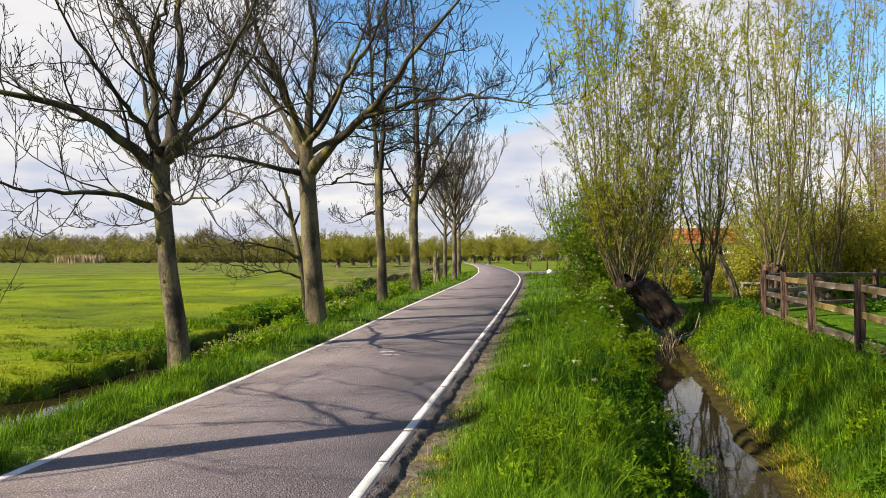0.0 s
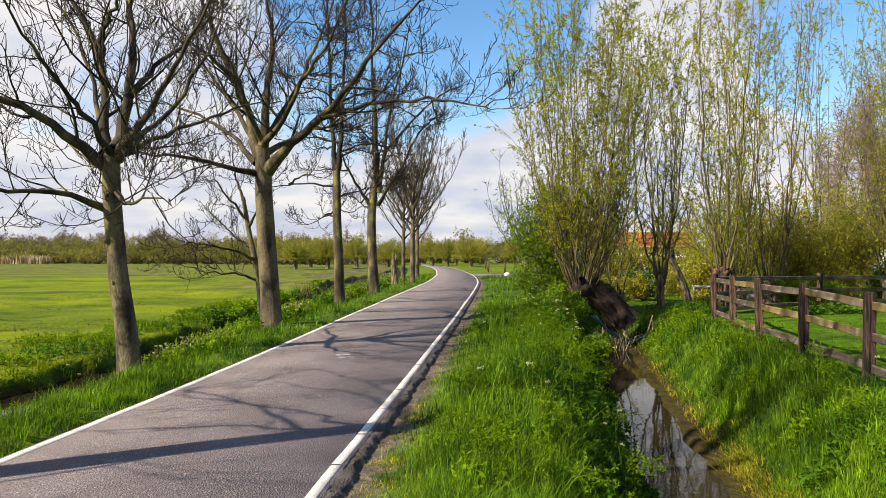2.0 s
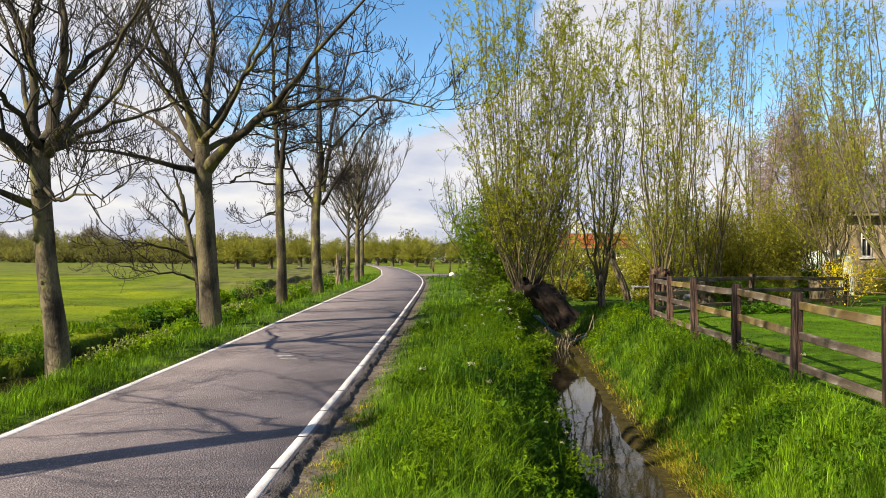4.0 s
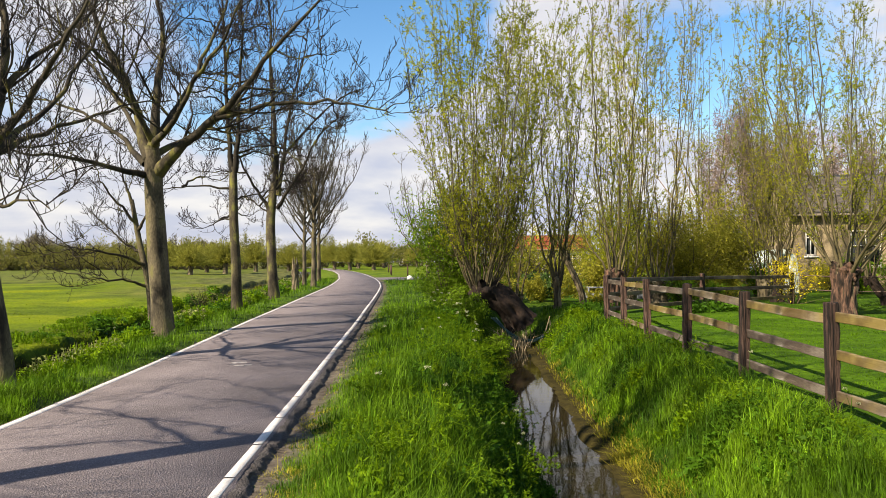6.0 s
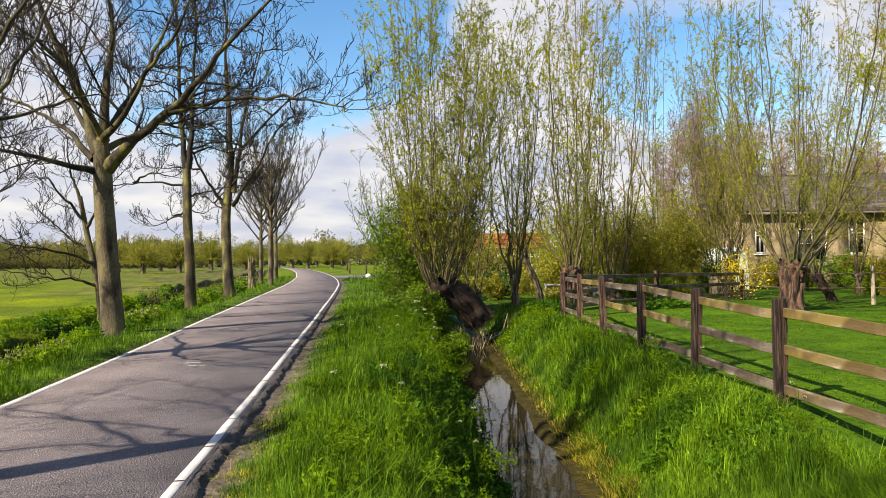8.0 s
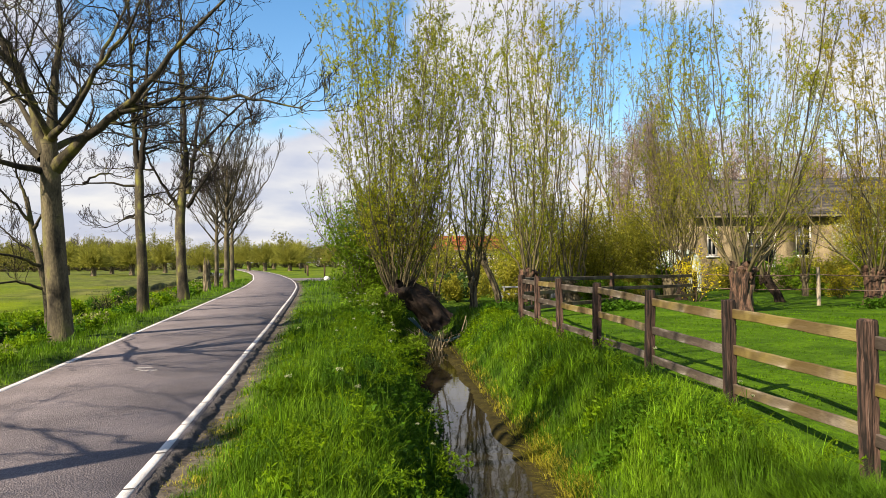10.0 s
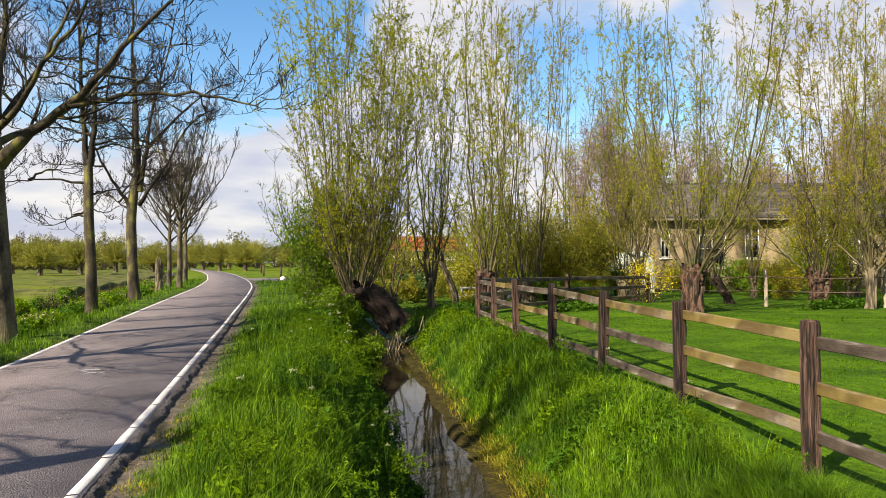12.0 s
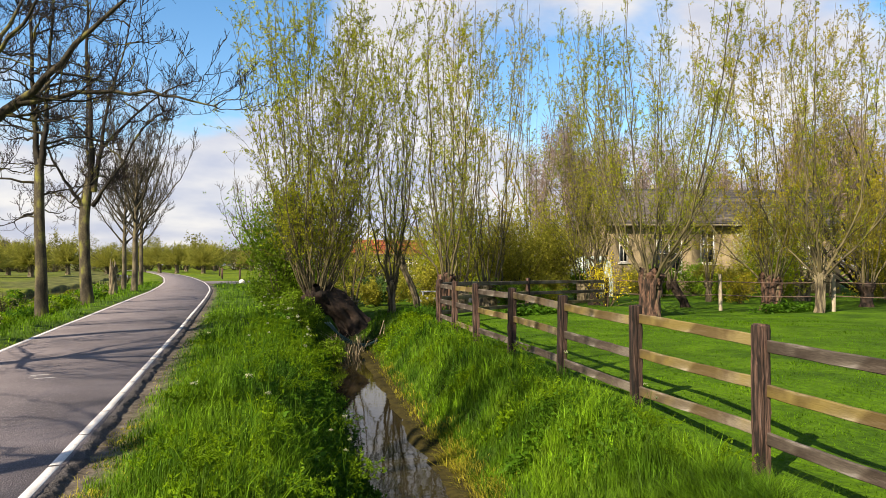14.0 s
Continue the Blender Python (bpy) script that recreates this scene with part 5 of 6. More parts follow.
def lawn(name, label, seed, zones, left, right, height, mat, bend=0.55, width=0.0042, lean=(0.15, 0.05), skip=None, clump=0.35, tuft=True):
    rng = np.random.default_rng(seed)
    x, y = sow(rng, zones, left, right)
    keep = rng.random(len(x)) < 0.72 + 0.5 * wave(x, y, 2.6, seed)
    if skip:
        keep &= ~skip(x, y)
    x, y = x[keep], y[keep]
    out = np.zeros((len(x), 2))
    if tuft:
        pick = rng.integers(0, max(1, len(x) // 26), len(x))
        pick = np.where(rng.random(len(x)) < 0.66, pick, np.arange(len(x)))
        tall = rng.uniform(0.55, 1.35, len(x))[pick]
        gap = rng.normal(size=(len(x), 2)) * 0.034 * (0.8 + y[pick] / 12)[:, None]
        own = pick == np.arange(len(x))
        x, y = np.where(own, x, x[pick] + gap[:, 0]), np.where(own, y, y[pick] + gap[:, 1])
        out = np.where(own[:, None], 0, gap / 0.034)
    far = np.maximum(y, 3)
    h = height(x, y) * (tall if tuft else 1.0) * (1 + clump * wave(x, y, 3.3, seed + 1) + clump * 0.8 * wave(x, y, 8.0, seed + 2)) * rng.uniform(0.55, 1.2, len(x))
    w = width * (0.75 + far / 9.0) * rng.uniform(0.7, 1.4, len(x))
    V, Q, T = blades(rng, x, y, land(x, y), h, w, bend, (lean[0] + out[:, 0] * 0.45, lean[1] + out[:, 1] * 0.45))
    ob = new(name, mesh_np(name, V, Q, T, mat))
    return tagged(ob, label, "grass", kind="stuff")


lawn("verge_grass", "lush bright green grass on the roadside verge", 71, [(-3, 3, 200), (3.0, 4, 1200), (4, 7, 6500), (7, 10, 3600), (10, 16, 1300), (16, 26, 420), (26, 60, 90)],
     lambda y: road_r(y) + 0.29, lambda y: np.where(y > 21, road_r(y) + 4.6, ditch_l(y) - 0.14),
     lambda x, y: (0.05 + 0.21 * step(0.25, 1.1, x - road_r(y))) * (1 - 0.45 * step(-1.3, -0.5, x - ditch_l(y)) * (y < 21)), M_BLADE, bend=0.6, width=0.0040, clump=0.6)
lawn("bank_grass", "long bright grass on the ditch bank by the fence", 72, [(-3, 3, 200), (3, 4, 2000), (4, 7, 8000), (7, 10, 6000), (10, 16, 2500), (16, 22, 800)],
     lambda y: ditch_r(y) + 0.20, lambda y: ditch_r(y) + 2.0, lambda x, y: 0.13 + 0.15 * step(0.2, 0.9, x - ditch_r(y)) * (1 - 0.75 * step(1.1, 1.7, x - ditch_r(y))) * (1 - 0.35 * step(13, 17, y)), M_BLADE, bend=0.7, width=0.0044, lean=(-0.15, -0.05), clump=0.45)
lawn("paddock_grass", "short grazed grass of the paddock", 73, [(2.0, 8, 700), (8, 16, 280), (16, 24, 80)],
     lambda y: ditch_r(y) + 1.9, lambda y: ditch_r(y) + 13.5, lambda x, y: 0.050 + 0 * x, M_PADDOCK, bend=1.1, width=0.0050, clump=0.35, tuft=False)
lawn("verge_grass", "grass and weeds on the verge under the ash trees", 74, [(-3, 4, 160), (4, 10, 2400), (10, 16, 1300), (16, 26, 430), (26, 70, 110)],
     lambda y: moat_n(y) + 0.0, lambda y: road_l(y) - 0.10, lambda x, y: 0.11 + 0.10 * step(0.1, 0.8, road_l(y) - x) * (1 - 0.8 * step(0.8, 1.5, road_l(y) - x) * (y < 12.6)), M_BLADE, lean=(0.1, -0.1))
lawn("field_grass", "yellow-green pasture grass on the field edge", 75, [(6, 16, 300), (16, 30, 80), (30, 60, 12)],
     lambda y: moat_f(y) - 11.5, lambda y: moat_f(y) + 0.04, lambda x, y: 0.045 + 0.11 * step(-1.2, 0, x - moat_f(y)), M_FIELD, bend=1.0, width=0.006)
lawn("waterside_grass", "dry yellow grass hanging over the water", 76, [(2.4, 9, 1900), (9, 15, 1700), (15, 21, 350)],
     lambda y: ditch_r(y) + 0.10, lambda y: ditch_r(y) + 0.42, lambda x, y: 0.12 + 0 * x, M_BLADE_DRY, bend=1.0, lean=(-0.8, -0.2), width=0.0038)
lawn("waterside_grass", "grass blades leaning over the ditch water", 77, [(2.4, 9, 1700), (9, 15, 900), (15, 21, 420)],
     lambda y: ditch_l(y) - 0.50, lambda y: ditch_l(y) - 0.10, lambda x, y: 0.10 + 0 * x, M_BLADE, bend=0.9, lean=(0.6, -0.1), width=0.005)
lawn("dead_grass", "trodden pale grass on the bare strip beside the asphalt", 78, [(3, 8, 1500), (8, 16, 650), (16, 30, 150)],
     lambda y: road_r(y) + 0.24, lambda y: road_r(y) + 0.80, lambda x, y: 0.045 + 0 * x, M_BLADE_DRY, bend=1.2, width=0.0035)


# ---- herbs ----
def herb_patch(name, label, seed, x, y, rx, ry, count, height, leaf, mat, rise=0.0, nodes=5, category="herbs", wide=0.45):
    """Upright stems with pairs of toothed leaves, close together."""
    rng = np.random.default_rng(seed)
    a, r = rng.random(count) * 2 * np.pi, np.sqrt(rng.random(count))
    px, py = x + rx * r * np.cos(a), y + ry * r * np.sin(a)
    pz = land(px, py) + rise
    h = height * rng.uniform(0.55, 1.15, count) * (1.1 - 0.45 * r)
    tip = np.stack([px + rng.normal(size=count) * 0.05, py + rng.normal(size=count) * 0.05, pz + h], -1)
    root = np.stack([px, py, pz - 0.02], -1)
    P = np.stack([root, (root + tip) / 2 + rng.normal(size=(count, 3)) * 0.012, tip], 1)
    bag = Bag().add(*tubes(P, np.full((count, 3), 0.0035) * (0.8 + y / 12), 3))
    for k in range(nodes):
        u = 0.30 + 0.70 * (k + rng.random(count) * 0.6) / nodes
        c = root + (tip - root) * u[:, None]
        for s in (0, 1):
            b = rng.random(count) * 2 * np.pi
            d = np.stack([np.cos(b), np.sin(b), rng.uniform(-0.4, 0.5, count)], -1)
            V, Q = leaves(rng, c, d * 2.5, leaf * (1.35 - 0.5 * k / nodes), 0.15, wide)
            bag.add(V, Q)
    ob = new(name, bag.mesh(name, mat, False))
    return tagged(ob, label, category, kind="stuff")


def cow_parsley(seed, height=0.55, umbels=4, green=None):
    """Feathery leaves, a branching stalk and small white umbels."""
    rng = np.random.default_rng(seed)
    ob = thing("cow_parsley", pose(0, 0, 0), "cow parsley with feathery leaves and small white umbels in the grass", "wildflower", "cow parsley")
    if not umbels:
        height = 0.07
    stalk = smooth_path([(0, 0, -0.03), (0.015, 0.01, height * 0.45), (0.0, 0.03, height)], 6)[None]
    part("stalk", mesh_np("stalk", *tubes(stalk, np.full((1, 6), 0.0035), 5), mat=M_HERB), ob)
    P, R = sprout(rng, stalk, np.full((1, 6), 0.006), max(1, umbels), (0.5, 0.98), (18, 45), (0.2, 0.34), lift=0.6, n=4, wander=0.05, thin=0.6, least=0.003)
    for p, r in zip(P[:umbels], R):
        tip = p[-1]
        k = 12
        a = rng.random(k) * 2 * np.pi
        rad = 0.021 * np.sqrt(rng.random(k))
        ends = tip + np.stack([rad * np.cos(a), rad * np.sin(a), 0.022 - rad * 0.2], -1)
        rays = np.stack([np.broadcast_to(tip, ends.shape), ends], 1)
        b = Bag().add(*tubes(p[None], r[None], 3)).add(*tubes(rays, np.full((k, 2), 0.0012), 3))
        branch = part("flower_stalk", b.mesh("flower_stalk", M_HERB), ob)
        pts = np.repeat(ends, 4, 0) + rng.normal(size=(k * 4, 3)) * 0.004
        V, Q = leaves(rng, pts, np.zeros((k * 4, 3)) + np.array([0, 0, 0.4]), 0.009, 0, 0.9)
        part("umbel", mesh_np("umbel", V, Q, mat=M_WHITEF, smooth=False), branch)
    for i in range(5):
        a = i * 1.3 + rng.random()
        L = rng.uniform(0.22, 0.36)
        mid = smooth_path([(0, 0, 0.03), (L * 0.45 * math.cos(a), L * 0.45 * math.sin(a), 0.20), (L * math.cos(a), L * math.sin(a), 0.17)], 6)[None]
        P1, R1 = sprout(rng, mid, np.full((1, 6), 0.004), 9, (0.3, 1.0), (45, 65), (0.08, 0.15), n=3, wander=0.03, thin=0.5, least=0.0015)
        A, W = along_paths(rng, P1, 20, (0.1, 1.0))
        V, Q, T = leaves(rng, A, W, 0.023, 0.1, 0.6, True)
        part("feather_leaf", Bag().add(*tubes(mid, np.full((1, 6), 0.003), 3)).add(*tubes(P1, R1, 3)).add(V, Q, T).mesh("feather_leaf", green or M_HERBBRIGHT, False), ob)
    return ob


rng = np.random.default_rng(91)
kinds = [cow_parsley(101, 0.44, 1), cow_parsley(102, 0.34, 0), cow_parsley(103, 0.50, 2)]
SPOTS = [(0.60, 5.3), (1.43, 6.5), (1.05, 5.6), (2.3, 7.3), (2.62, 11.6), (2.75, 12.3), (2.5, 13.0), (3.2, 15.5), (2.0, 8.8), (1.7, 9.6), (2.9, 13.8), (3.6, 17.0), (0.95, 7.3), (1.3, 10.6),
         (2.2, 5.9), (2.05, 6.4), (1.0, 4.4), (4.4, 6.3), (4.9, 8.2), (4.75, 5.4),
         (-3.7, 13.0), (-3.4, 14.2), (-4.0, 12.2), (-3.2, 19.0), (-2.7, 21.5), (-2.6, 23.5), (-2.3, 27.0), (-2.5, 26.0), (-1.9, 29.0), (-1.6, 31.0), (-2.1, 30.2), (-4.6, 10.2), (-4.9, 9.6)]
for i, (x, y) in enumerate(SPOTS):
    ob = kinds[i] if i < 3 else copy_thing(kinds[(1, 0, 1, 2)[i % 4]], Matrix())
    ob.matrix_basis = pose(x, y, float(land(x, y)), 0, 0, rng.uniform(0, 360)) @ Matrix.Scale(rng.uniform(0.8, 1.15) * (1.0 if y < 18 else 1.2), 4)

extra = np.random.default_rng(92)
# a drift of flowering stems along the ditch shoulder
for i in range(16):
    y = 10.2 + 6.4 * extra.random()
    x = float(ditch_l(y)) - 0.75 - 0.9 * extra.random()
    copy_thing(kinds[2 if i % 3 else 0], pose(x, y, float(land(x, y)), 0, 0, extra.uniform(0, 360)) @ Matrix.Scale(extra.uniform(1.0, 1.35), 4))
for i in range(34):
    y = 4.0 + 15.0 * extra.random() ** 1.5
    lo, hi = float(road_r(y)) + 0.8, float(ditch_l(y)) - 0.35
    x = extra.uniform(lo, hi)
    if i % 4 == 3:
        x = extra.uniform(float(ditch_r(y)) + 0.7, float(ditch_r(y)) + 1.8)
    ob = copy_thing(kinds[1], pose(x, y, float(land(x, y)) + 0.02, 0, 0, extra.uniform(0, 360)) @ Matrix.Scale(extra.uniform(0.85, 1.5), 4))

for i, (x, y, rx, ry, n, h, leaf, mat) in enumerate([
        (4.45, 6.15, 0.5, 0.75, 190, 0.27, 0.05, M_HERB), (4.2, 5.2, 0.45, 0.6, 130, 0.26, 0.05, M_HERB), (4.7, 7.3, 0.35, 0.5, 70, 0.24, 0.05, M_HERBBRIGHT),
        (6.5, 15.2, 0.7, 1.2, 150, 0.24, 0.06, M_HERBBRIGHT), (6.9, 17.5, 0.7, 1.3, 130, 0.3, 0.07, M_HERBBRIGHT), (7.8, 18.3, 0.8, 0.8, 120, 0.4, 0.1, M_HERB),
        # left ditch shoulder: some nettles grow there, more are added to imitate slope shade
        (1.7, 6.9, 0.5, 0.9, 120, 0.26, 0.07, M_HERB), (2.05, 6.1, 0.35, 0.5, 90, 0.30, 0.06, M_HERB), (2.3, 7.4, 0.35, 0.7, 100, 0.28, 0.06, M_HERB), (1.75, 5.3, 0.3, 0.4, 60, 0.26, 0.055, M_HERB), (2.9, 9.6, 0.35, 0.9, 100, 0.28, 0.06, M_HERB), (3.4, 12.0, 0.35, 1.1, 100, 0.3, 0.065, M_HERB), (0.75, 5.2, 0.28, 0.5, 80, 0.24, 0.06, M_HERBBRIGHT), (1.5, 5.0, 0.4, 0.5, 90, 0.25, 0.07, M_HERB), (2.4, 9.2, 0.5, 1.2, 110, 0.3, 0.07, M_HERB),
        (3.9, 17.2, 0.8, 2.0, 200, 0.4, 0.1, M_HERB), (4.4, 19.5, 0.8, 1.2, 180, 0.5, 0.1, M_LEAFG), (11.2, 18.4, 1.4, 0.6, 140, 0.3, 0.12, M_HERB), (20.2, 16.6, 1.6, 0.6, 140, 0.35, 0.12, M_HERB)]):
    herb_patch("nettle_patch", "patch of dark green nettles among the grass" if mat is M_HERB else "patch of fresh bright green herbs in the verge", 110 + i, x, y, rx, ry, n, h, leaf, mat)
for i in range(22):
    y = 4.2 + 12.5 * extra.random() ** 1.3
    right = i % 3 == 2
    lo, hi = (float(ditch_r(y)) + 0.5, float(ditch_r(y)) + 1.4) if right else (float(road_r(y)) + 0.85, float(ditch_l(y)) - 0.3)
    herb_patch("wild_herbs", "small clump of broad-leaved herbs in the grass", 600 + i, extra.uniform(lo, hi), y, extra.uniform(0.12, 0.34), extra.uniform(0.15, 0.5), 26, extra.uniform(0.2, 0.36),
               extra.uniform(0.045, 0.075), (M_HERBBRIGHT, M_HERB)[i % 2])
# lush growth along the field side of the moat, and weeds on the near verge
for i in range(12):
    y = 12.5 + i * 1.35
    x = float(moat_f(y)) - 0.55 - 0.5 * rng.random()
    herb_patch("ditch_herbs", "leafy wild herbs crowding the field side of the ditch", 140 + i, x - 0.4 * rng.random(), y, rng.uniform(0.5, 1.1), rng.uniform(0.5, 1.0), 130, rng.uniform(0.10, 0.30), 0.05, (M_HERBBRIGHT, M_HERB, M_HERBBRIGHT, M_LEAFG)[i % 4])
for i in range(22):
    y = 13.2 + i * 1.8
    x = (float(moat_n(y)) + float(road_l(y))) / 2 - 0.3 - 0.5 * rng.random()
    herb_patch("verge_herbs", "tall fresh verge weeds between the trees", 160 + i, x, y, 0.8, 1.2, 110, 0.34 + 0.009 * y, 0.030 + 0.0032 * y, (M_HERBBRIGHT, M_CREAM, M_HERBBRIGHT, M_HERB)[i % 4], wide=0.55)
for i in range(9):
    y = 22 + i * 3.2
    herb_patch("ditch_herbs", "wild herbs hanging over the far ditch bank", 190 + i, float(moat_f(y)) + 0.1, y, 0.6, 1.7, 90, 0.4, 0.13, M_HERBBRIGHT if i % 2 else M_HERB)


# ---- shrubs ----
def shrub(name, label, base, rx, ry, h, stems, leaf_count, leaf, mat, seed, clumps=26, category="shrub", low=0.12, stem_r=0.02, twig=None):
    """Thin stems from one foot, and leaves gathered in loose uneven clumps."""
    rng = np.random.default_rng(seed)
    ob = thing(name, pose(*base), label, category)
    a, r = rng.random(stems) * 2 * np.pi, np.sqrt(rng.random(stems))
    H = h * rng.uniform(0.65, 1.0, stems) * (1 - 0.35 * r)
    top = np.stack([rx * r * np.cos(a), ry * r * np.sin(a), H], -1)
    root = top * np.array([0.16, 0.16, 0.0]) + np.array([0, 0, -0.08])
    mid = root * 0.45 + top * 0.55 + rng.normal(size=(stems, 3)) * 0.08 * h / 2
    u = np.linspace(0, 1, 6)[None, :, None]
    P = root[:, None] * (1 - u) ** 2 + 2 * mid[:, None] * u * (1 - u) + top[:, None] * u ** 2
    R = stem_r * np.linspace(1, 0.25, 6)[None] * rng.uniform(0.6, 1.1, (stems, 1))
    P1, R1 = sprout(rng, P, R, 7, (0.04, 1.0), (25, 62), (0.22 * h, 0.48 * h), lift=0.3, n=4, wander=0.12, thin=0.5, least=0.005)
    tagged(part("stem_spray", Bag().add(*tubes(P, R, 5)).add(*tubes(P1, R1, 3)).mesh("stem_spray", twig or M_BUSHTWIG), ob), kind="stuff")
    A, W = along_paths(rng, P1, max(1, int(0.6 * leaf_count / len(P1))), (0.15, 1.0))
    A, W = tufted(rng, A + rng.normal(size=A.shape) * 0.05 * h, W, 4, leaf * 0.4)
    A = A[(A[:, 2] > low * h * rng.random(len(A)))]
    tagged(part("foliage", mesh_np("foliage", *leaves(rng, A, np.zeros_like(A) + np.array([0, 0, 0.3]), leaf, 0.1, 0.7, True), mat=mat, smooth=False), ob), kind="stuff")
    return ob


shrub("hawthorn_bush", "fresh green hawthorn bush below the leaning willow", at_ground(4.5, 21.0), 1.0, 0.9, 4.5, 18, 11000, 0.075, M_LEAFG, 201)
shrub("hawthorn_bush", "green thicket at the foot of the leaning willow", at_ground(4.45, 18.9), 0.55, 0.8, 1.2, 14, 3000, 0.075, M_LEAFG, 202)
shrub("bramble_bush", "low bramble over the ditch bank", at_ground(4.95, 17.5, 0.1), 0.5, 0.8, 0.65, 12, 1600, 0.07, M_LEAFG, 203)
shrub("garden_shrub", "dark green shrub across the shaded lawn", at_ground(9.4, 27.5), 1.6, 1.0, 1.1, 12, 3000, 0.11, M_DARKLEAF, 204)
shrub("garden_shrub", "low dark green shrub at the edge of the lawn", at_ground(7.6, 27.0), 1.2, 1.0, 0.9, 12, 2400, 0.11, M_DARKLEAF, 205)
shrub("hawthorn_bush", "olive hawthorn behind the willow shoots", at_ground(11.2, 27.2), 1.7, 1.3, 1.9, 14, 2000, 0.11, M_LEAFO, 206)
shrub("hawthorn_bush", "broad olive hawthorn behind the back fence", at_ground(14.8, 25.4), 1.9, 1.4, 3.8, 20, 6000, 0.10, M_LEAFO, 207)
shrub("hawthorn_bush", "dense olive thicket near the forsythia", at_ground(17.0, 26.4), 1.5, 1.4, 4.0, 20, 5600, 0.10, M_LEAFO, 208)
shrub("hawthorn_bush", "low green thicket beyond the leaning willow", at_ground(7.0, 25.5), 1.4, 1.2, 1.2, 12, 1500, 0.10, M_LEAFO, 209)
shrub("forsythia_bush", "forsythia bush in bright yellow bloom", at_ground(16.15, 21.0), 0.7, 0.5, 2.0, 14, 2600, 0.065, M_YELLOW, 210, low=1.25)
shrub("forsythia_bush", "small olive-yellow bush by the stakes", at_ground(22.3, 20.6), 0.7, 0.6, 1.6, 9, 1100, 0.08, M_LEAFY, 211)
shrub("garden_shrub", "dark evergreen shrub under the house windows", at_ground(23.8, 27.0), 1.2, 0.9, 1.8, 12, 3000, 0.11, M_LEAFG, 212)
shrub("garden_shrub", "brown and green shrub before the brick wall", at_ground(26.0, 25.0), 1.5, 0.9, 2.0, 14, 2800, 0.11, M_LEAFO, 213)
shrub("garden_shrub", "dark shrub between the willows and the house", at_ground(28.2, 24.0), 1.5, 1.0, 2.1, 14, 3200, 0.11, M_LEAFG, 214)
shrub("pear_tree", "low tree dusted with white blossom by the house", at_ground(29.0, 24.8), 1.9, 1.5, 4.6, 14, 3600, 0.09, M_WHITEF, 215, category="tree", stem_r=0.04)
shrub("garden_shrub", "dark twiggy shrub before the greenhouse", at_ground(18.4, 26.2), 1.3, 0.8, 1.5, 14, 2000, 0.09, M_LEAFG, 217)
shrub("garden_shrub", "olive shrub in the far garden corner", at_ground(30.5, 20.0), 1.8, 1.2, 2.6, 14, 3600, 0.13, M_LEAFO, 216)
for i, (x, y, rx, h, n, mat) in enumerate(((12.8, 26.5, 1.6, 4.4, 3200, M_LEAF), (16.6, 27.8, 1.7, 4.8, 3400, M_LEAFO), (24.6, 29.2, 1.3, 1.7, 1500, M_LEAFO),
                                           (27.2, 28.2, 1.5, 1.9, 1800, M_LEAFG), (30.2, 26.6, 1.8, 5.2, 3600, M_LEAFO), (24.5, 21.0, 1.5, 4.4, 3000, M_LEAF), (28.5, 18.5, 1.8, 5.0, 3800, M_LEAFY),
                                           (9.2, 30.5, 1.7, 3.4, 1400, M_LEAFO), (14.4, 33.5, 1.9, 5.6, 3000, M_LEAFO))):
    shrub("hawthorn_bush", "thin olive-green hawthorn filling the space behind the willows", at_ground(x, y), rx, rx * 0.8, h, 14, n, 0.10, mat, 230 + i)
for i, (x, y) in enumerate(((13.2, 47.5), (15.6, 48.0), (18.0, 47.4), (20.4, 46.6))):
    shrub("garden_hedge", "yellow-green garden hedge before the white farmhouse", at_ground(x, y), 1.7, 1.0, 2.25, 14, 3000, 0.16, M_LEAF, 270 + i, category="hedge")
shrub("bramble_bush", "bright green thicket crowding the verge by the willow", at_ground(4.3, 20.2), 0.7, 0.8, 1.0, 12, 1600, 0.085, M_LEAFG, 250)
shrub("bramble_bush", "low green thicket at the end of the verge", at_ground(4.9, 22.3), 1.3, 1.0, 1.7, 16, 3600, 0.09, M_LEAFG, 251)


def tussocks():
    """Rough sedge tufts along the shallow drains of the field, and a few clumps on the turf."""
    rng = np.random.default_rng(66)
    bag = Bag()
    for off, n in ((9.0, 26), (22.0, 34), (40.0, 34)):
        x = rng.uniform(-75, -7, n) * (0.6 + off / 90)
        y = 0.16 * x + off + 12 + rng.normal(size=n) * 0.35
        keep = x < moat_f(y) - 1.0
        for px, py in zip(x[keep], y[keep]):
            k, s = 44, 0.22 + 0.35 * rng.random()
            bx, by = px + rng.normal(size=k) * s * 2.2, py + rng.normal(size=k) * s * 0.5
            bag.add(*blades(rng, bx, by, land(bx, by), rng.uniform(0.03, 0.085, k), np.full(k, 0.012 + py / 1800), 1.5))
    for px, py, s in ((-12.6, 20.6, 0.55), (-9.6, 17.6, 0.3), (-15.5, 24.0, 0.4), (-11.2, 27.5, 0.4), (-8.6, 14.2, 0.3), (-10.4, 15.2, 0.35)):
        k = 260
        bx, by = px + rng.normal(size=k) * s * 1.6, py + rng.normal(size=k) * s * 0.7
        bag.add(*blades(rng, bx, by, land(bx, by), rng.uniform(0.04, 0.11, k), np.full(k, 0.016), 1.5))
    tagged(new("sedge_tussocks", bag.mesh("sedge_tussocks", M_SEDGE, False)), "rough olive sedge tufts along the field drains", "sedge", kind="stuff")


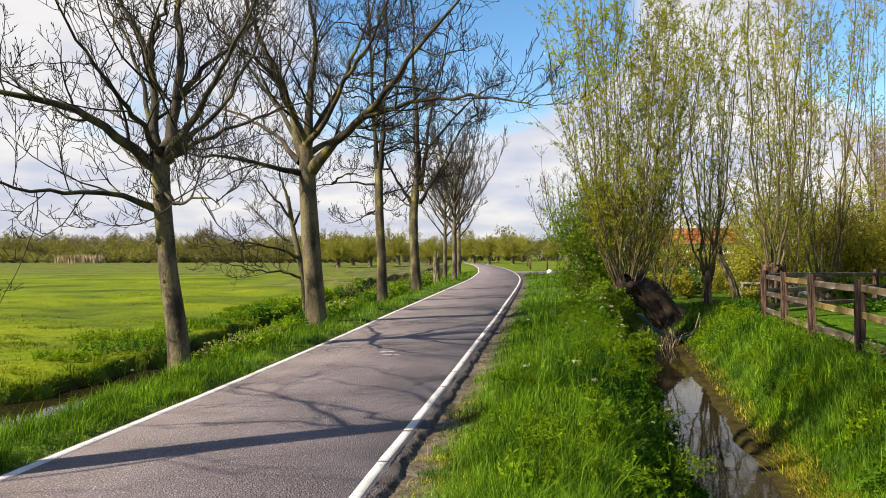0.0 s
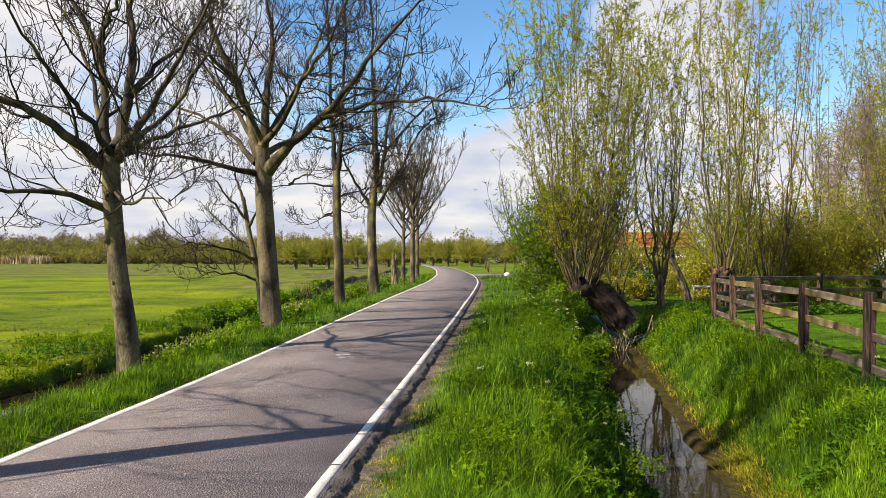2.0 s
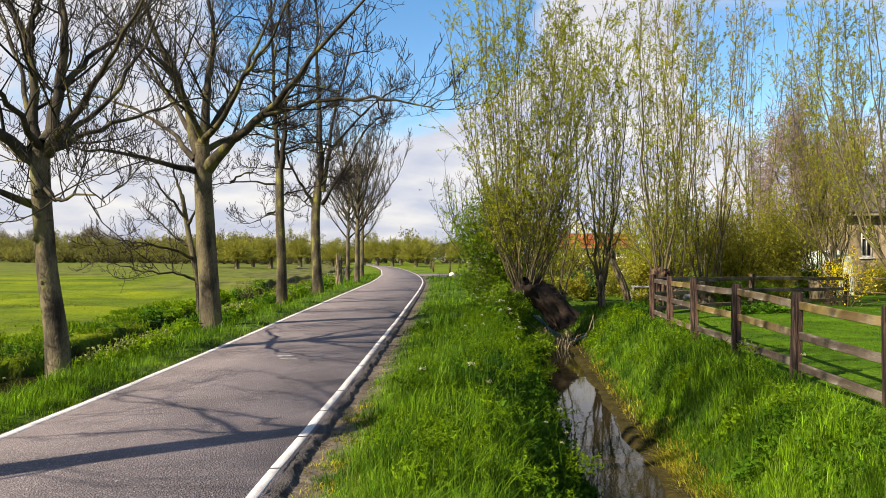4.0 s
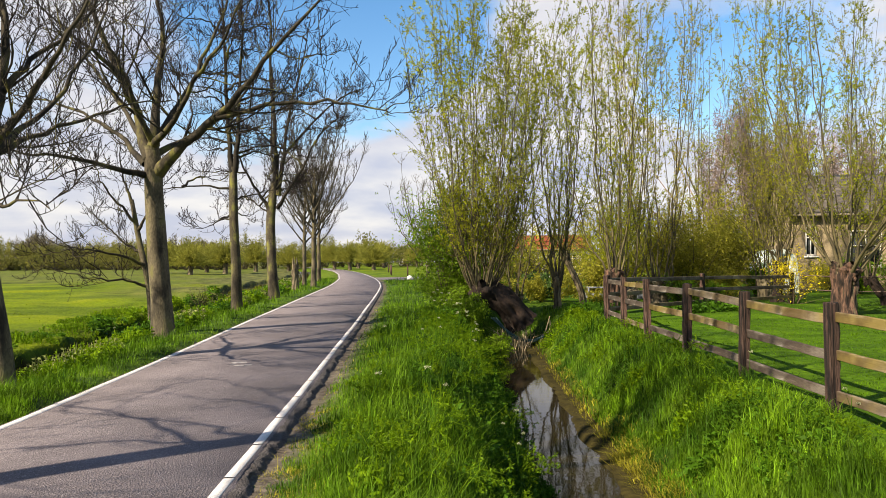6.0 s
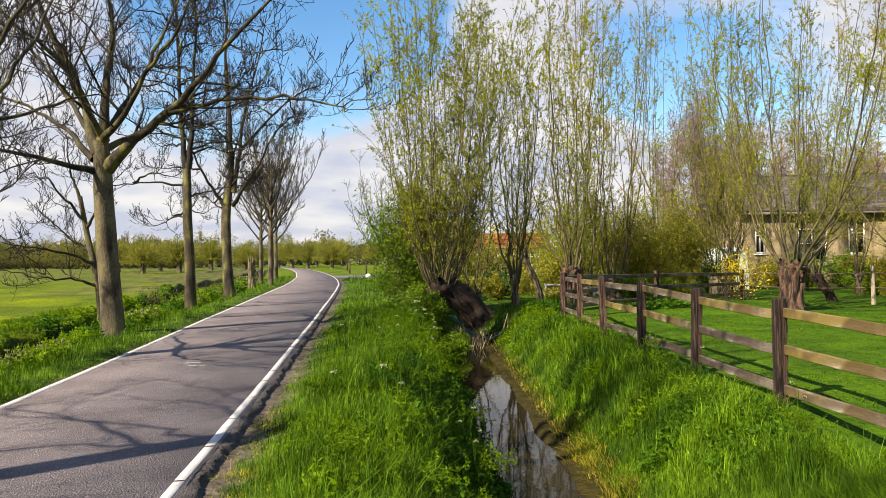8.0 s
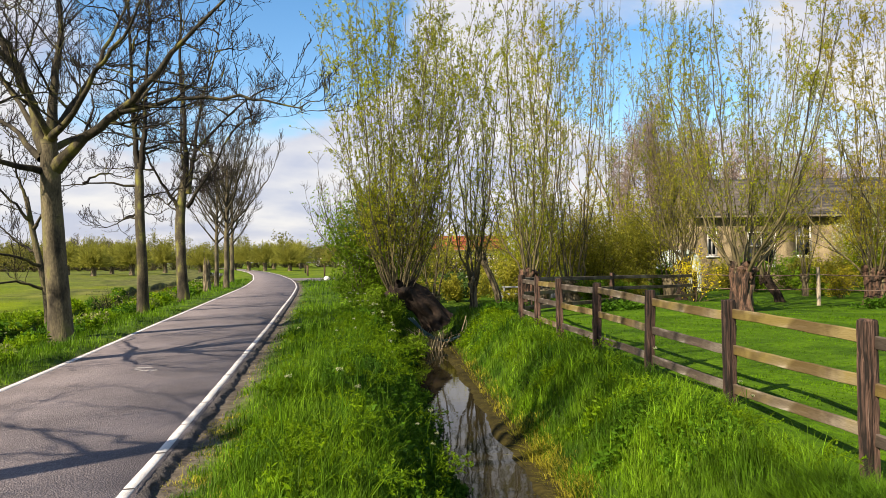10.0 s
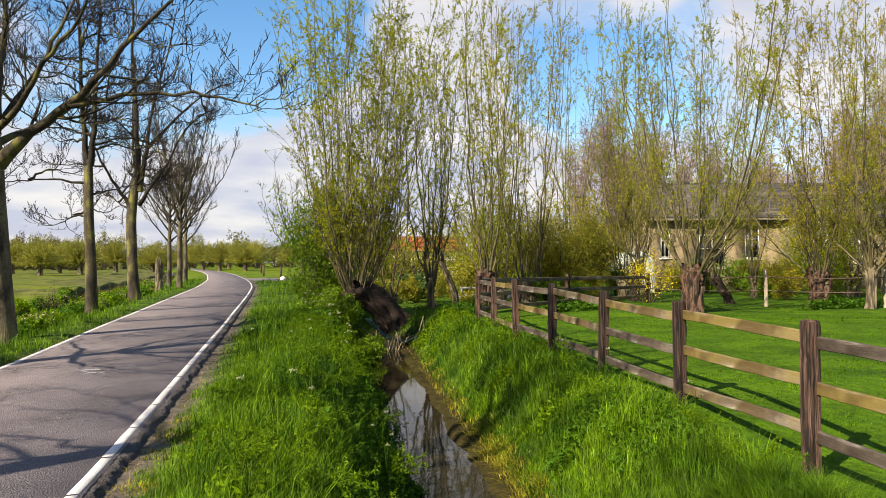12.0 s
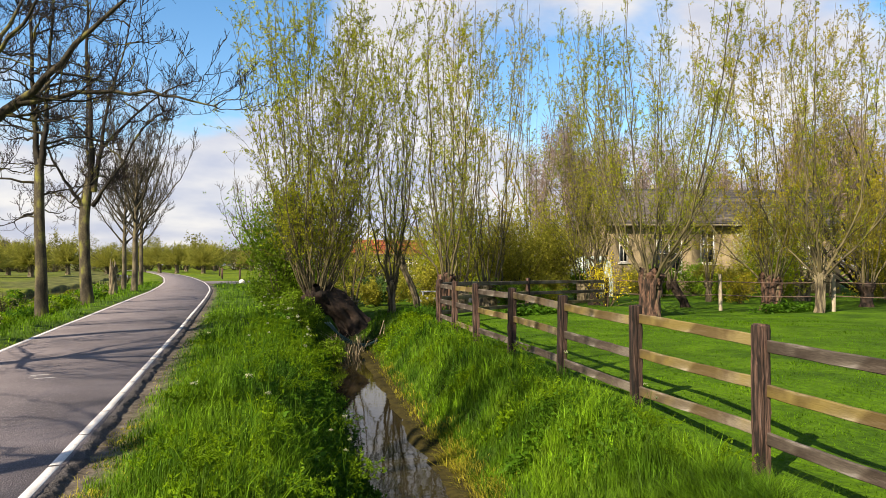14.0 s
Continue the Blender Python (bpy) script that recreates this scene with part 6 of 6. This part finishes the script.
tussocks()
shrub("dead_bush", "tangle of dead brushwood beside the ditch", at_ground(-3.4, 28.0), 0.7, 1.0, 1.3, 18, 260, 0.08, M_STALK, 260, twig=M_TWIG)
for i, (x, y, rx, h) in enumerate(((10.6, 23.6, 1.1, 0.5), (13.4, 22.6, 1.2, 1.2), (15.2, 23.6, 1.3, 1.5), (24.2, 23.6, 1.3, 1.2), (8.9, 25.0, 1.2, 1.1))):
    shrub("garden_shrub", "low green undergrowth behind the paddock fence", at_ground(x, y), rx, rx * 0.7, h, 10, 2000, 0.085, M_LEAFG if i % 2 else M_LEAFO, 280 + i)


# ---- houses ----
def window(parent, w, h, m, cross=True):
    f = part("window", Bag().add(*frame_boxes(w, h)).mesh("window", M_WHITE, False), parent, "white painted window frame")
    f.matrix_basis = m
    pane = mesh_np("pane", [(-w / 2, 0.0, -h / 2), (w / 2, 0.0, -h / 2), (w / 2, 0.0, h / 2), (-w / 2, 0.0, h / 2), (-w / 2, 0.02, -h / 2), (w / 2, 0.02, -h / 2), (w / 2, 0.02, h / 2), (-w / 2, 0.02, h / 2)],
                   [[0, 1, 2, 3], [7, 6, 5, 4], [0, 4, 5, 1], [1, 5, 6, 2], [2, 6, 7, 3], [3, 7, 4, 0]], mat=M_DARKGLASS, smooth=False)
    p = part("pane", pane, f)
    return f


def cuboid(x0, x1, y0, y1, z0, z1):
    V = np.array([(x, y, z) for z in (z0, z1) for y in (y0, y1) for x in (x0, x1)], float)
    Q = np.array([[0, 2, 3, 1], [4, 5, 7, 6], [0, 1, 5, 4], [1, 3, 7, 5], [3, 2, 6, 7], [2, 0, 4, 6]])
    return V, Q


def frame_boxes(w, h, t=0.09, d=0.10):
    b = Bag()
    for x0, x1, z0, z1 in ((-w / 2 - t, -w / 2, -h / 2 - t, h / 2 + t), (w / 2, w / 2 + t, -h / 2 - t, h / 2 + t), (-w / 2, w / 2, h / 2, h / 2 + t), (-w / 2, w / 2, -h / 2 - t, -h / 2),
                           (-0.025, 0.025, -h / 2, h / 2), (-w / 2, -0.025, 0.12, 0.16), (0.025, w / 2, 0.12, 0.16)):
        b.add(*cuboid(x0, x1, -d, 0.02 if x0 <= -w / 2 or x1 >= w / 2 else -0.012, z0, z1))
    return np.concatenate(b.v), np.concatenate(b.q)


def wall_with_holes(length, height, thick, holes):
    """One brick wall along x with square openings cut through it."""
    xs = sorted({0.0, length, *[h[0] for h in holes], *[h[1] for h in holes]})
    zs = sorted({0.0, height, *[h[2] for h in holes], *[h[3] for h in holes]})
    nx_, nz_ = len(xs) - 1, len(zs) - 1
    solid = lambda i, j: 0 <= i < nx_ and 0 <= j < nz_ and not any(h[0] < (xs[i] + xs[i + 1]) / 2 < h[1] and h[2] < (zs[j] + zs[j + 1]) / 2 < h[3] for h in holes)
    V = np.array([(x, y, z) for y in (0.0, thick) for z in zs for x in xs])
    k = lambda i, j, s: s * (nx_ + 1) * (nz_ + 1) + j * (nx_ + 1) + i
    Q = []
    for i in range(nx_):
        for j in range(nz_):
            if not solid(i, j):
                continue
            Q += [[k(i, j, 0), k(i + 1, j, 0), k(i + 1, j + 1, 0), k(i, j + 1, 0)], [k(i, j + 1, 1), k(i + 1, j + 1, 1), k(i + 1, j, 1), k(i, j, 1)]]
            for di, dj, p, q in ((-1, 0, (i, j), (i, j + 1)), (1, 0, (i + 1, j + 1), (i + 1, j)), (0, -1, (i + 1, j), (i, j)), (0, 1, (i, j + 1), (i + 1, j + 1))):
                if not solid(i + di, j + dj):
                    Q.append([k(*p, 1), k(*p, 0), k(*q, 0), k(*q, 1)])
    return Bag().add(V, np.array(Q))


def house(name, label, origin, yaw, length, depth, eaves, ridge, holes, wall_mat, roof_mat, tile_rows=14, chimney=None, overhang=0.35):
    ob = thing(name, pose(*origin, 0, 0, yaw), label, "house")
    front = part("wall", wall_with_holes(length, eaves, 0.3, holes).mesh("wall", wall_mat, False), ob)
    rest = Bag().add(*cuboid(0, 0.3, 0.3, depth, 0, eaves)).add(*cuboid(length - 0.3, length, 0.3, depth, 0, eaves)).add(*cuboid(0.3, length - 0.3, depth - 0.3, depth, 0, eaves))
    part("wall", rest.mesh("wall", wall_mat, False), ob)
    for gx0, gx1 in ((0, 0.3), (length - 0.3, length)):
        V = np.array([(gx0, 0, eaves), (gx0, depth, eaves), (gx0, depth / 2, ridge - 0.1), (gx1, 0, eaves), (gx1, depth, eaves), (gx1, depth / 2, ridge - 0.1)], float)
        part("gable", mesh_np("gable", V, [[0, 1, 4, 3], [1, 2, 5, 4], [2, 0, 3, 5]], [[2, 1, 0], [3, 4, 5]], wall_mat, False), ob)
    for s in (0, 1):
        prof = []
        slope = (ridge - eaves) / (depth / 2)
        for k in range(tile_rows):
            for u, lift in ((k / tile_rows, 0.10), ((k + 1) / tile_rows, 0.06)):
                yy = -overhang + (depth / 2 + overhang) * u
                prof.append((depth - yy if s else yy, eaves + slope * yy + lift))
        prof = prof + [(p[0], p[1] - 0.1) for p in prof[::-1]]
        m = len(prof)
        V = np.array([(x, p[0], p[1]) for x in (-overhang, length + overhang) for p in prof])
        Q = [[i, (i + 1) % m, m + (i + 1) % m, m + i] for i in range(m)]
        Q += [[o + i, o + i + 1, o + m - 2 - i, o + m - 1 - i] for o in (0, m) for i in range(m // 2 - 1)]
        part("roof", mesh_np("roof", V, Q, mat=roof_mat, smooth=False), ob)
    part("gutter", mesh_np("gutter", *cuboid(-overhang, length + overhang, -overhang - 0.12, -overhang - 0.01, eaves - 0.13, eaves - 0.02), mat=M_GUTTER, smooth=False), ob, "weathered wooden gutter board")
    for x0, x1, z0, z1 in holes:
        window(ob, x1 - x0 - 0.18, z1 - z0 - 0.18, pose((x0 + x1) / 2, 0.14, (z0 + z1) / 2))
        part("sill", mesh_np("sill", *cuboid(x0 - 0.06, x1 + 0.06, -0.08, 0.1, z0 - 0.07, z0 - 0.003), mat=M_WHITE, smooth=False), ob, "pale stone sill")
    if chimney:
        part("chimney", mesh_np("chimney", *cuboid(chimney - 0.3, chimney + 0.3, depth / 2 - 0.3, depth / 2 + 0.3, ridge - 0.5, ridge + 0.9), mat=wall_mat, smooth=False), ob)
    return ob


# wall runs from (25.3, 32.5) towards the right of the walker
house("brick_house", "yellow brick country house with dark tiled roof behind the willows", (25.2, 32.6, 0.0), math.degrees(math.atan2(29.2 - 32.5, 32.6 - 25.3)), 13.0, 8.0, 4.05, 6.4,
      [(0.50, 1.05, 1.85, 3.5), (2.6, 4.1, 1.3, 3.2), (5.1, 5.95, 1.80, 3.75), (8.6, 9.6, 1.6, 3.6), (10.8, 11.8, 1.6, 3.6)], M_BRICKW, M_ROOFD)
house("farmhouse", "white farmhouse with an orange-red tiled roof far behind the trees", (18.6, 60.0, 0.0), -24, 6.0, 5.0, 2.7, 3.95, [(0.8, 1.6, 1.1, 2.3), (2.6, 3.4, 1.1, 2.3), (4.4, 5.2, 1.1, 2.3)], M_WHITE, M_ROOFR, 10)
house("far_house", "small pale house on the horizon", (40.5, 283.0, -0.3), 10, 12.0, 8.0, 4.0, 7.5, [(2, 3.5, 1, 2.6), (7, 8.5, 1, 2.6)], M_WHITE, M_ROOFD, 6)


def garden_things():
    ob = thing("garden_bridge", pose(11.0, 26.2, 0.0, 0, 0, -18), "low grey metal bridge rail beyond the lawn", "bridge")
    part("deck", mesh_np("deck", *cuboid(0, 3.2, 0, 1.2, 0.10, 0.32), mat=M_GREYMETAL, smooth=False), ob)
    for x in (0.05, 1.55, 3.1):
        part("upright", mesh_np("upright", *cuboid(x, x + 0.06, 0.0, 0.06, -0.1, 0.62), mat=M_GREYMETAL, smooth=False), ob)
    part("handrail", mesh_np("handrail", *cuboid(0, 3.2, 0.0, 0.05, 0.56, 0.62), mat=M_GREYMETAL, smooth=False), ob)
    ob = thing("greenhouse", pose(21.4, 28.6, 0.0, 0, 0, -20), "small pale green plastic greenhouse behind the yellow bush", "greenhouse")
    P = np.array([[(0.75 * math.cos(a), y, 1.4 + 0.75 * math.sin(a)) for a in np.linspace(0, math.pi, 10)] for y in (0.0, 2.4)])
    V = P.reshape(-1, 3)
    Q = [[i, i + 1, i + 11, i + 10] for i in range(9)]
    part("cover", mesh_np("cover", V, Q, mat=M_TARP), ob)
    for y in (0.0, 2.4):
        part("end_panel", mesh_np("end_panel", np.array([(-0.75, y, 0), (0.75, y, 0), *[(0.75 * math.cos(a), y, 1.4 + 0.75 * math.sin(a)) for a in np.linspace(0, math.pi, 10)]]),
                                  None, [[0, 1, 2]] + [[0, i, i + 1] for i in range(2, 11)], M_TARP, False), ob)
    for x in (-0.75, 0.75):
        part("side_panel", mesh_np("side_panel", [(x, 0, 0), (x, 2.4, 0), (x, 2.4, 1.4), (x, 0, 1.4)], [[0, 1, 2, 3]], mat=M_TARP, smooth=False), ob)
    # white painted boulder by the entrance
    bm = bmesh.new()
    bmesh.ops.create_icosphere(bm, subdivisions=3, radius=0.25)
    for v in bm.verts:
        v.co *= 1 + 0.09 * noise.noise(v.co * 3.0)
        v.co.z *= 0.85
    st = part("boulder", bm, None, mat=M_STONE)
    st.location = (9.25, 61.5, float(land(9.25, 61.5)) + 0.17)
    tagged(st, "white painted boulder at the road entrance", "boulder")
    # broken stub between the roadside trees, its top split into shards
    s = thing("tree_stub", pose(-0.42, 45.0, float(land(-0.42, 45.0))), "broken pale tree stub on the verge", "tree stub")
    V, Q = gnarled([(0, 0, -0.1), (0.03, 0, 0.6), (-0.02, 0, 1.1), (0.03, 0, 1.6)], [0.20, 0.16, 0.17, 0.18], 7, 24, 16)
    part("trunk", mesh_np("trunk", V, Q, mat=M_WBARK), s)
    rng = np.random.default_rng(70)
    for a in np.arange(7) * 0.9:
        c, q, h = math.cos(a) * 0.14, math.sin(a) * 0.14, rng.uniform(1.75, 2.1)
        P = np.array([[(c, q, 1.35), (c * 1.05, q * 1.05, 1.6), (c * 0.9, q * 0.9, h)]])
        part("shard", mesh_np("shard", *tubes(P, np.array([[0.06, 0.055, 0.012]]), 5), mat=M_WBARK, smooth=False), s)
    V, Q, _, _ = noisy_trunk([(0, 0, -0.1), (0.1, 0, 0.7), (0.3, 0, 1.5)], [0.42, 0.34, 0.3], seed=9)
    s = part("tree_stub", mesh_np("tree_stub", V, Q, mat=M_WBARK))
    s.location = (9.7, 49.5, float(land(9.7, 49.5)))
    tagged(s, "stout pale willow stub beyond the hedge", "tree stub")
    # gate and wire posts in the far meadow
    g = thing("field_gate", pose(13.6, 72, -0.0, 0, 0, -8), "grey metal field gate by the entrance", "gate")
    for z in (0.35, 0.6, 0.85, 1.1):
        part("bar", mesh_np("bar", *cuboid(0, 3.0, -0.025, 0.025, z, z + 0.05), mat=M_GREYMETAL, smooth=False), g)
    for x in (-0.05, 1.5, 3.0):
        part("upright", mesh_np("upright", *cuboid(x, x + 0.06, -0.03, 0.03, -0.1, 1.2), mat=M_GREYMETAL, smooth=False), g)
    for i, (x, y) in enumerate(((10.6, 72), (9.9, 80), (10.8, 88), (11.5, 96))):
        p = part("field_post", mesh_np("field_post", *cuboid(-0.07, 0.07, -0.07, 0.07, -0.3, 1.15), mat=M_FPOST, smooth=False))
        p.location = (x, y, float(land(x, y)))
        tagged(p, "dark wooden meadow post", "post", "meadow posts")


garden_things()


def ditch_debris():
    rng = np.random.default_rng(33)
    n = 160
    x, y = rng.normal(5.9, 0.3, n), rng.normal(19.2, 0.4, n)
    z = np.full(n, WATER_RIGHT - 0.05)
    V, Q, T = blades(rng, x, y, z, rng.uniform(0.4, 0.95, n), np.full(n, 0.02), 0.9)
    tagged(new("dead_reeds", mesh_np("dead_reeds", V, Q, T, M_REED)), "dead pale reeds at the head of the ditch", "reeds", kind="stuff")
    P = np.stack([smooth_path([(5.2 + rng.random() * 0.2, 19.0 + rng.random() * 0.2, 0.05), (5.7, 18.9, -0.35 - rng.random() * 0.1), (6.3, 18.9, -0.55 - 0.1 * rng.random()), (6.9, 19.1 + rng.random() * 0.3, -0.45)], 14) for _ in range(9)])
    net = new("old_net", mesh_np("old_net", *tubes(P, np.full(P.shape[:2], 0.018), 4), mat=M_NET))
    tagged(net, "torn blue-green netting hung below the leaning trunk", "net")
    for a, b in (((6.5, 19.0, -0.85), (7.0, 19.3, 0.05)), ((6.7, 18.8, -0.75), (6.9, 19.0, -0.05)), ((6.3, 18.7, -0.8), (7.1, 18.6, -0.3))):
        P = smooth_path([a, ((a[0] + b[0]) / 2 + 0.05, (a[1] + b[1]) / 2, (a[2] + b[2]) / 2), b], 6)[None]
        s = new("dead_stick", mesh_np("dead_stick", *tubes(P, np.linspace(0.03, 0.015, 6)[None], 5), mat=M_REED))
        tagged(s, "dead pale stick poking from the ditch", "stick", "dead sticks")


ditch_debris()
rng = np.random.default_rng(34)
n = 900
x, y = rng.uniform(-97, -86, n), rng.uniform(176, 180, n)
V, Q, T = blades(rng, x, y, land(x, y), rng.uniform(1.4, 2.6, n), np.full(n, 0.16), 0.3)
tagged(new("reed_bed", mesh_np("reed_bed", V, Q, T, M_REED)), "pale dry reed bed before the far wood", "reeds", kind="stuff")


# ---- far trees ----
def crown_points(rng, count, rx, ry, h, clumps):
    c = unit(rng.normal(size=(clumps, 3))) * rng.uniform(0.35, 0.95, (clumps, 1))
    c[:, 2] = c[:, 2] * 0.5 + 0.5
    p = c[rng.integers(0, clumps, count)] + rng.normal(size=(count, 3)) * 0.075
    return p * np.array([rx, ry, h])


def far_pollard(x, y, trunk, w, h, seed, mat, label):
    """A pollard far off: short thick trunk and a round brush of shoots in new leaf."""
    rng = np.random.default_rng(seed)
    z = float(land(x, y))
    ob = thing("pollard_willow", pose(x, y, z), label, "tree", "far pollards")
    V, Q, _, _ = noisy_trunk([(0, 0, -0.2), (0.05, 0, trunk * 0.5), (0, 0, trunk), (0, 0, trunk + 0.4)], [0.42, 0.34, 0.48, 0.2], sides=9, n=8, seed=seed)
    part("trunk", mesh_np("trunk", V, Q, mat=M_WBARK), ob)
    n = 300
    d = unit(rng.normal(size=(n, 3)) * np.array([1, 1, 0.8]) + np.array([0, 0, 0.5]))
    d[:, 2] = np.maximum(d[:, 2], 0.02)
    L = rng.uniform(0.75, 1.05, (n, 1))
    top = d * L * np.array([w / 2, w / 2, h])
    u = np.linspace(0, 1, 4)[None, :, None]
    P = top[:, None] * u + np.array([0, 0, trunk])
    tagged(part("shoot_brush", mesh_np("shoot_brush", *tubes(P, np.broadcast_to(np.linspace(0.04, 0.022, 4), (n, 4)), 3), mat=mat), ob), kind="stuff")
    A, W = along_paths(rng, P, 20, (0.12, 1.0))
    A = A + rng.normal(size=A.shape) * 0.13
    tagged(part("foliage", mesh_np("foliage", *leaves(rng, A, W * 2.5, 0.46, 0.0, 0.26, True), mat=mat, smooth=False), ob), kind="stuff")


for i, (px, y, w, h) in enumerate(((907, 128, 7.4, 4.3), (865, 140, 7.0, 4.4), (838, 150, 7.0, 4.3), (815, 163, 7.0, 4.4), (655, 118, 6.2, 4.0), (598, 112, 6.4, 3.8), (560, 126, 6.0, 4.0), (985, 190, 9.0, 5.6), (760, 150, 6.6, 4.2), (705, 140, 6.4, 4.2), (625, 135, 6.4, 4.2), (880, 168, 7.5, 5.0), (925, 172, 7.5, 5.4))):
    far_pollard((px - 784) / 1252 * y, y, 1.6 + 0.5 * ((i * 7) % 5) / 4, w, h * 0.9, 300 + i, M_POLLARD, "pollard willow with a round brush of yellow-green new leaves")


def wood(name, label, seed, spots, mat, twig_mat, leaf, dense=6.0, wide=0.8):
    """Far wood: trunks, limbs and clumped crowns of many trees at the edge of the fields."""
    rng = np.random.default_rng(seed)
    fol, stem = Bag(), Bag()
    for x, y, w, h in spots:
        z = float(land(x, y))
        cnt = int(dense * w * h)
        p = crown_points(rng, cnt, w / 2, w / 2, h, 44) + np.array([x, y, z])
        fol.add(*leaves(rng, p, np.zeros_like(p) + np.array([0, 0, 0.5]), leaf, 0, wide, True))
        n = 12
        d = unit(rng.normal(size=(n, 3)) * np.array([1, 1, 0.3]) + np.array([0, 0, 1.1]))
        L = rng.uniform(0.6, 1.05, (n, 1)) * h
        top = d * L
        u = np.linspace(0, 1, 4)[None, :, None]
        stem.add(*tubes(top[:, None] * u + np.array([x, y, z - 0.1]), np.broadcast_to(np.linspace(0.12, 0.03, 4), (n, 4)), 3))
    ob = thing(name, pose(0, 0, 0), label, "wood", kind="stuff")
    tagged(part("foliage", fol.mesh("foliage", mat, False), ob), kind="stuff")
    tagged(part("stem_spray", stem.mesh("stem_spray", twig_mat, True), ob), kind="stuff")
    return ob


rng = np.random.default_rng(400)


def row(px0, px1, y, count, w, h, dy=14):
    out = []
    for i in range(count):
        px = px0 + (px1 - px0) * (i + rng.random()) / count
        yy = y + rng.uniform(-dy, dy)
        out.append(((px - 784) / 1252 * yy, yy, rng.uniform(*w), rng.uniform(*h)))
    return out


wood("far_wood", "hazy yellow-green woodland edge across the fields", 401, row(-60, 640, 205, 44, (7, 12), (5, 9)), M_FARLEAF, M_FARTWIG, 0.46, 22.0)
wood("far_wood", "brownish bare woodland behind the field", 402, row(-80, 660, 235, 36, (8, 13), (7, 11.0)), M_FARTWIG, M_FARTWIG, 1.3, 22.0, 0.16)
wood("far_scrub", "low olive scrub along the far field edge", 403, row(-60, 700, 185, 40, (5, 9), (2.2, 4.4), 6), M_FARLEAF, M_FARTWIG, 0.5, 18.0)
wood("far_hedge", "far hedgerows and willows by the bend", 404, row(560, 1000, 215, 30, (7, 12), (6, 10), 25), M_FARLEAF, M_FARTWIG, 0.7, 26.0, 0.3)
wood("far_hedge", "far trees along the horizon", 405, row(900, 2100, 230, 34, (8, 13), (7, 11), 25), M_FARLEAF, M_FARTWIG, 0.8)
wood("garden_wood", "bare reddish trees behind the brick house", 406, [(30 + i * 3.4 + rng.normal() * 0.8, 46 - i * 2.4 + rng.normal(), rng.uniform(5, 7.5), rng.uniform(10, 14)) for i in range(9)], M_PINKTWIG, M_PINKTWIG, 0.7, 160.0, 0.10)
wood("garden_wood", "mixed olive trees behind the garden", 407, [(11 + i * 2.6 + rng.normal() * 0.6, 46 - i * 0.7 + rng.normal(), rng.uniform(3.5, 5.5), rng.uniform(4.5, 8.0)) for i in range(9)], M_LEAFO, M_FARTWIG, 0.2, 26.0)
wood("dense_tree", "dense yellow-green leafed tree at the garden corner", 408, [(33.5, 21.0, 5.5, 8.6), (36.5, 18.0, 6.5, 9.0), (35.0, 24.0, 5.0, 7.0)], M_LEAFY, M_BRANCH, 0.2, 50.0)
wood("hedge", "trees closing the road behind the walker", 409, [(-14 + i * 5, -42 + rng.normal() * 3, 7, 9) for i in range(10)], M_FARLEAF, M_FARTWIG, 0.5)
rngt = np.random.default_rng(8)
bare_tree("bare_shrub_tree", "fan of bare grey twigs beyond the leaning willow", at_ground(8.2, 46.0), [(0, 0, 0), (0, 0, 0.8), (0, 0, 1.4)], [0.2, 0.17, 0.15], auto_limbs(rngt, 1.0, 14, 8.0, 3.2, low=0.25, up=0.9), 44, twigs=(3, 3, 2), fine=0.01,
          spread=0.9, limb_r=[0.05] * 14, buds=False, twig=M_SHOOTTWIG, branch=M_SHOOTTWIG)
for i, (x, y, h) in enumerate(((32.0, 24.0, 9.0), (21.2, 28.5, 9.0))):
    rngt = np.random.default_rng(80 + i)
    bare_tree("bare_garden_tree", "fine-twigged bare tree before the brick house", at_ground(x, y), [(0, 0, 0), (0.03, 0, 1.0), (0, 0.05, 2.2)], [0.12, 0.1, 0.08], auto_limbs(rngt, 1.2, 12, h, 2.6, low=0.5, up=0.95), 84 + i,
              twigs=(3, 3, 2), spread=0.8, limb_r=[0.035] * 12, buds=False, twig=M_SHOOTTWIG, branch=M_SHOOTTWIG, bark=M_WBARK)
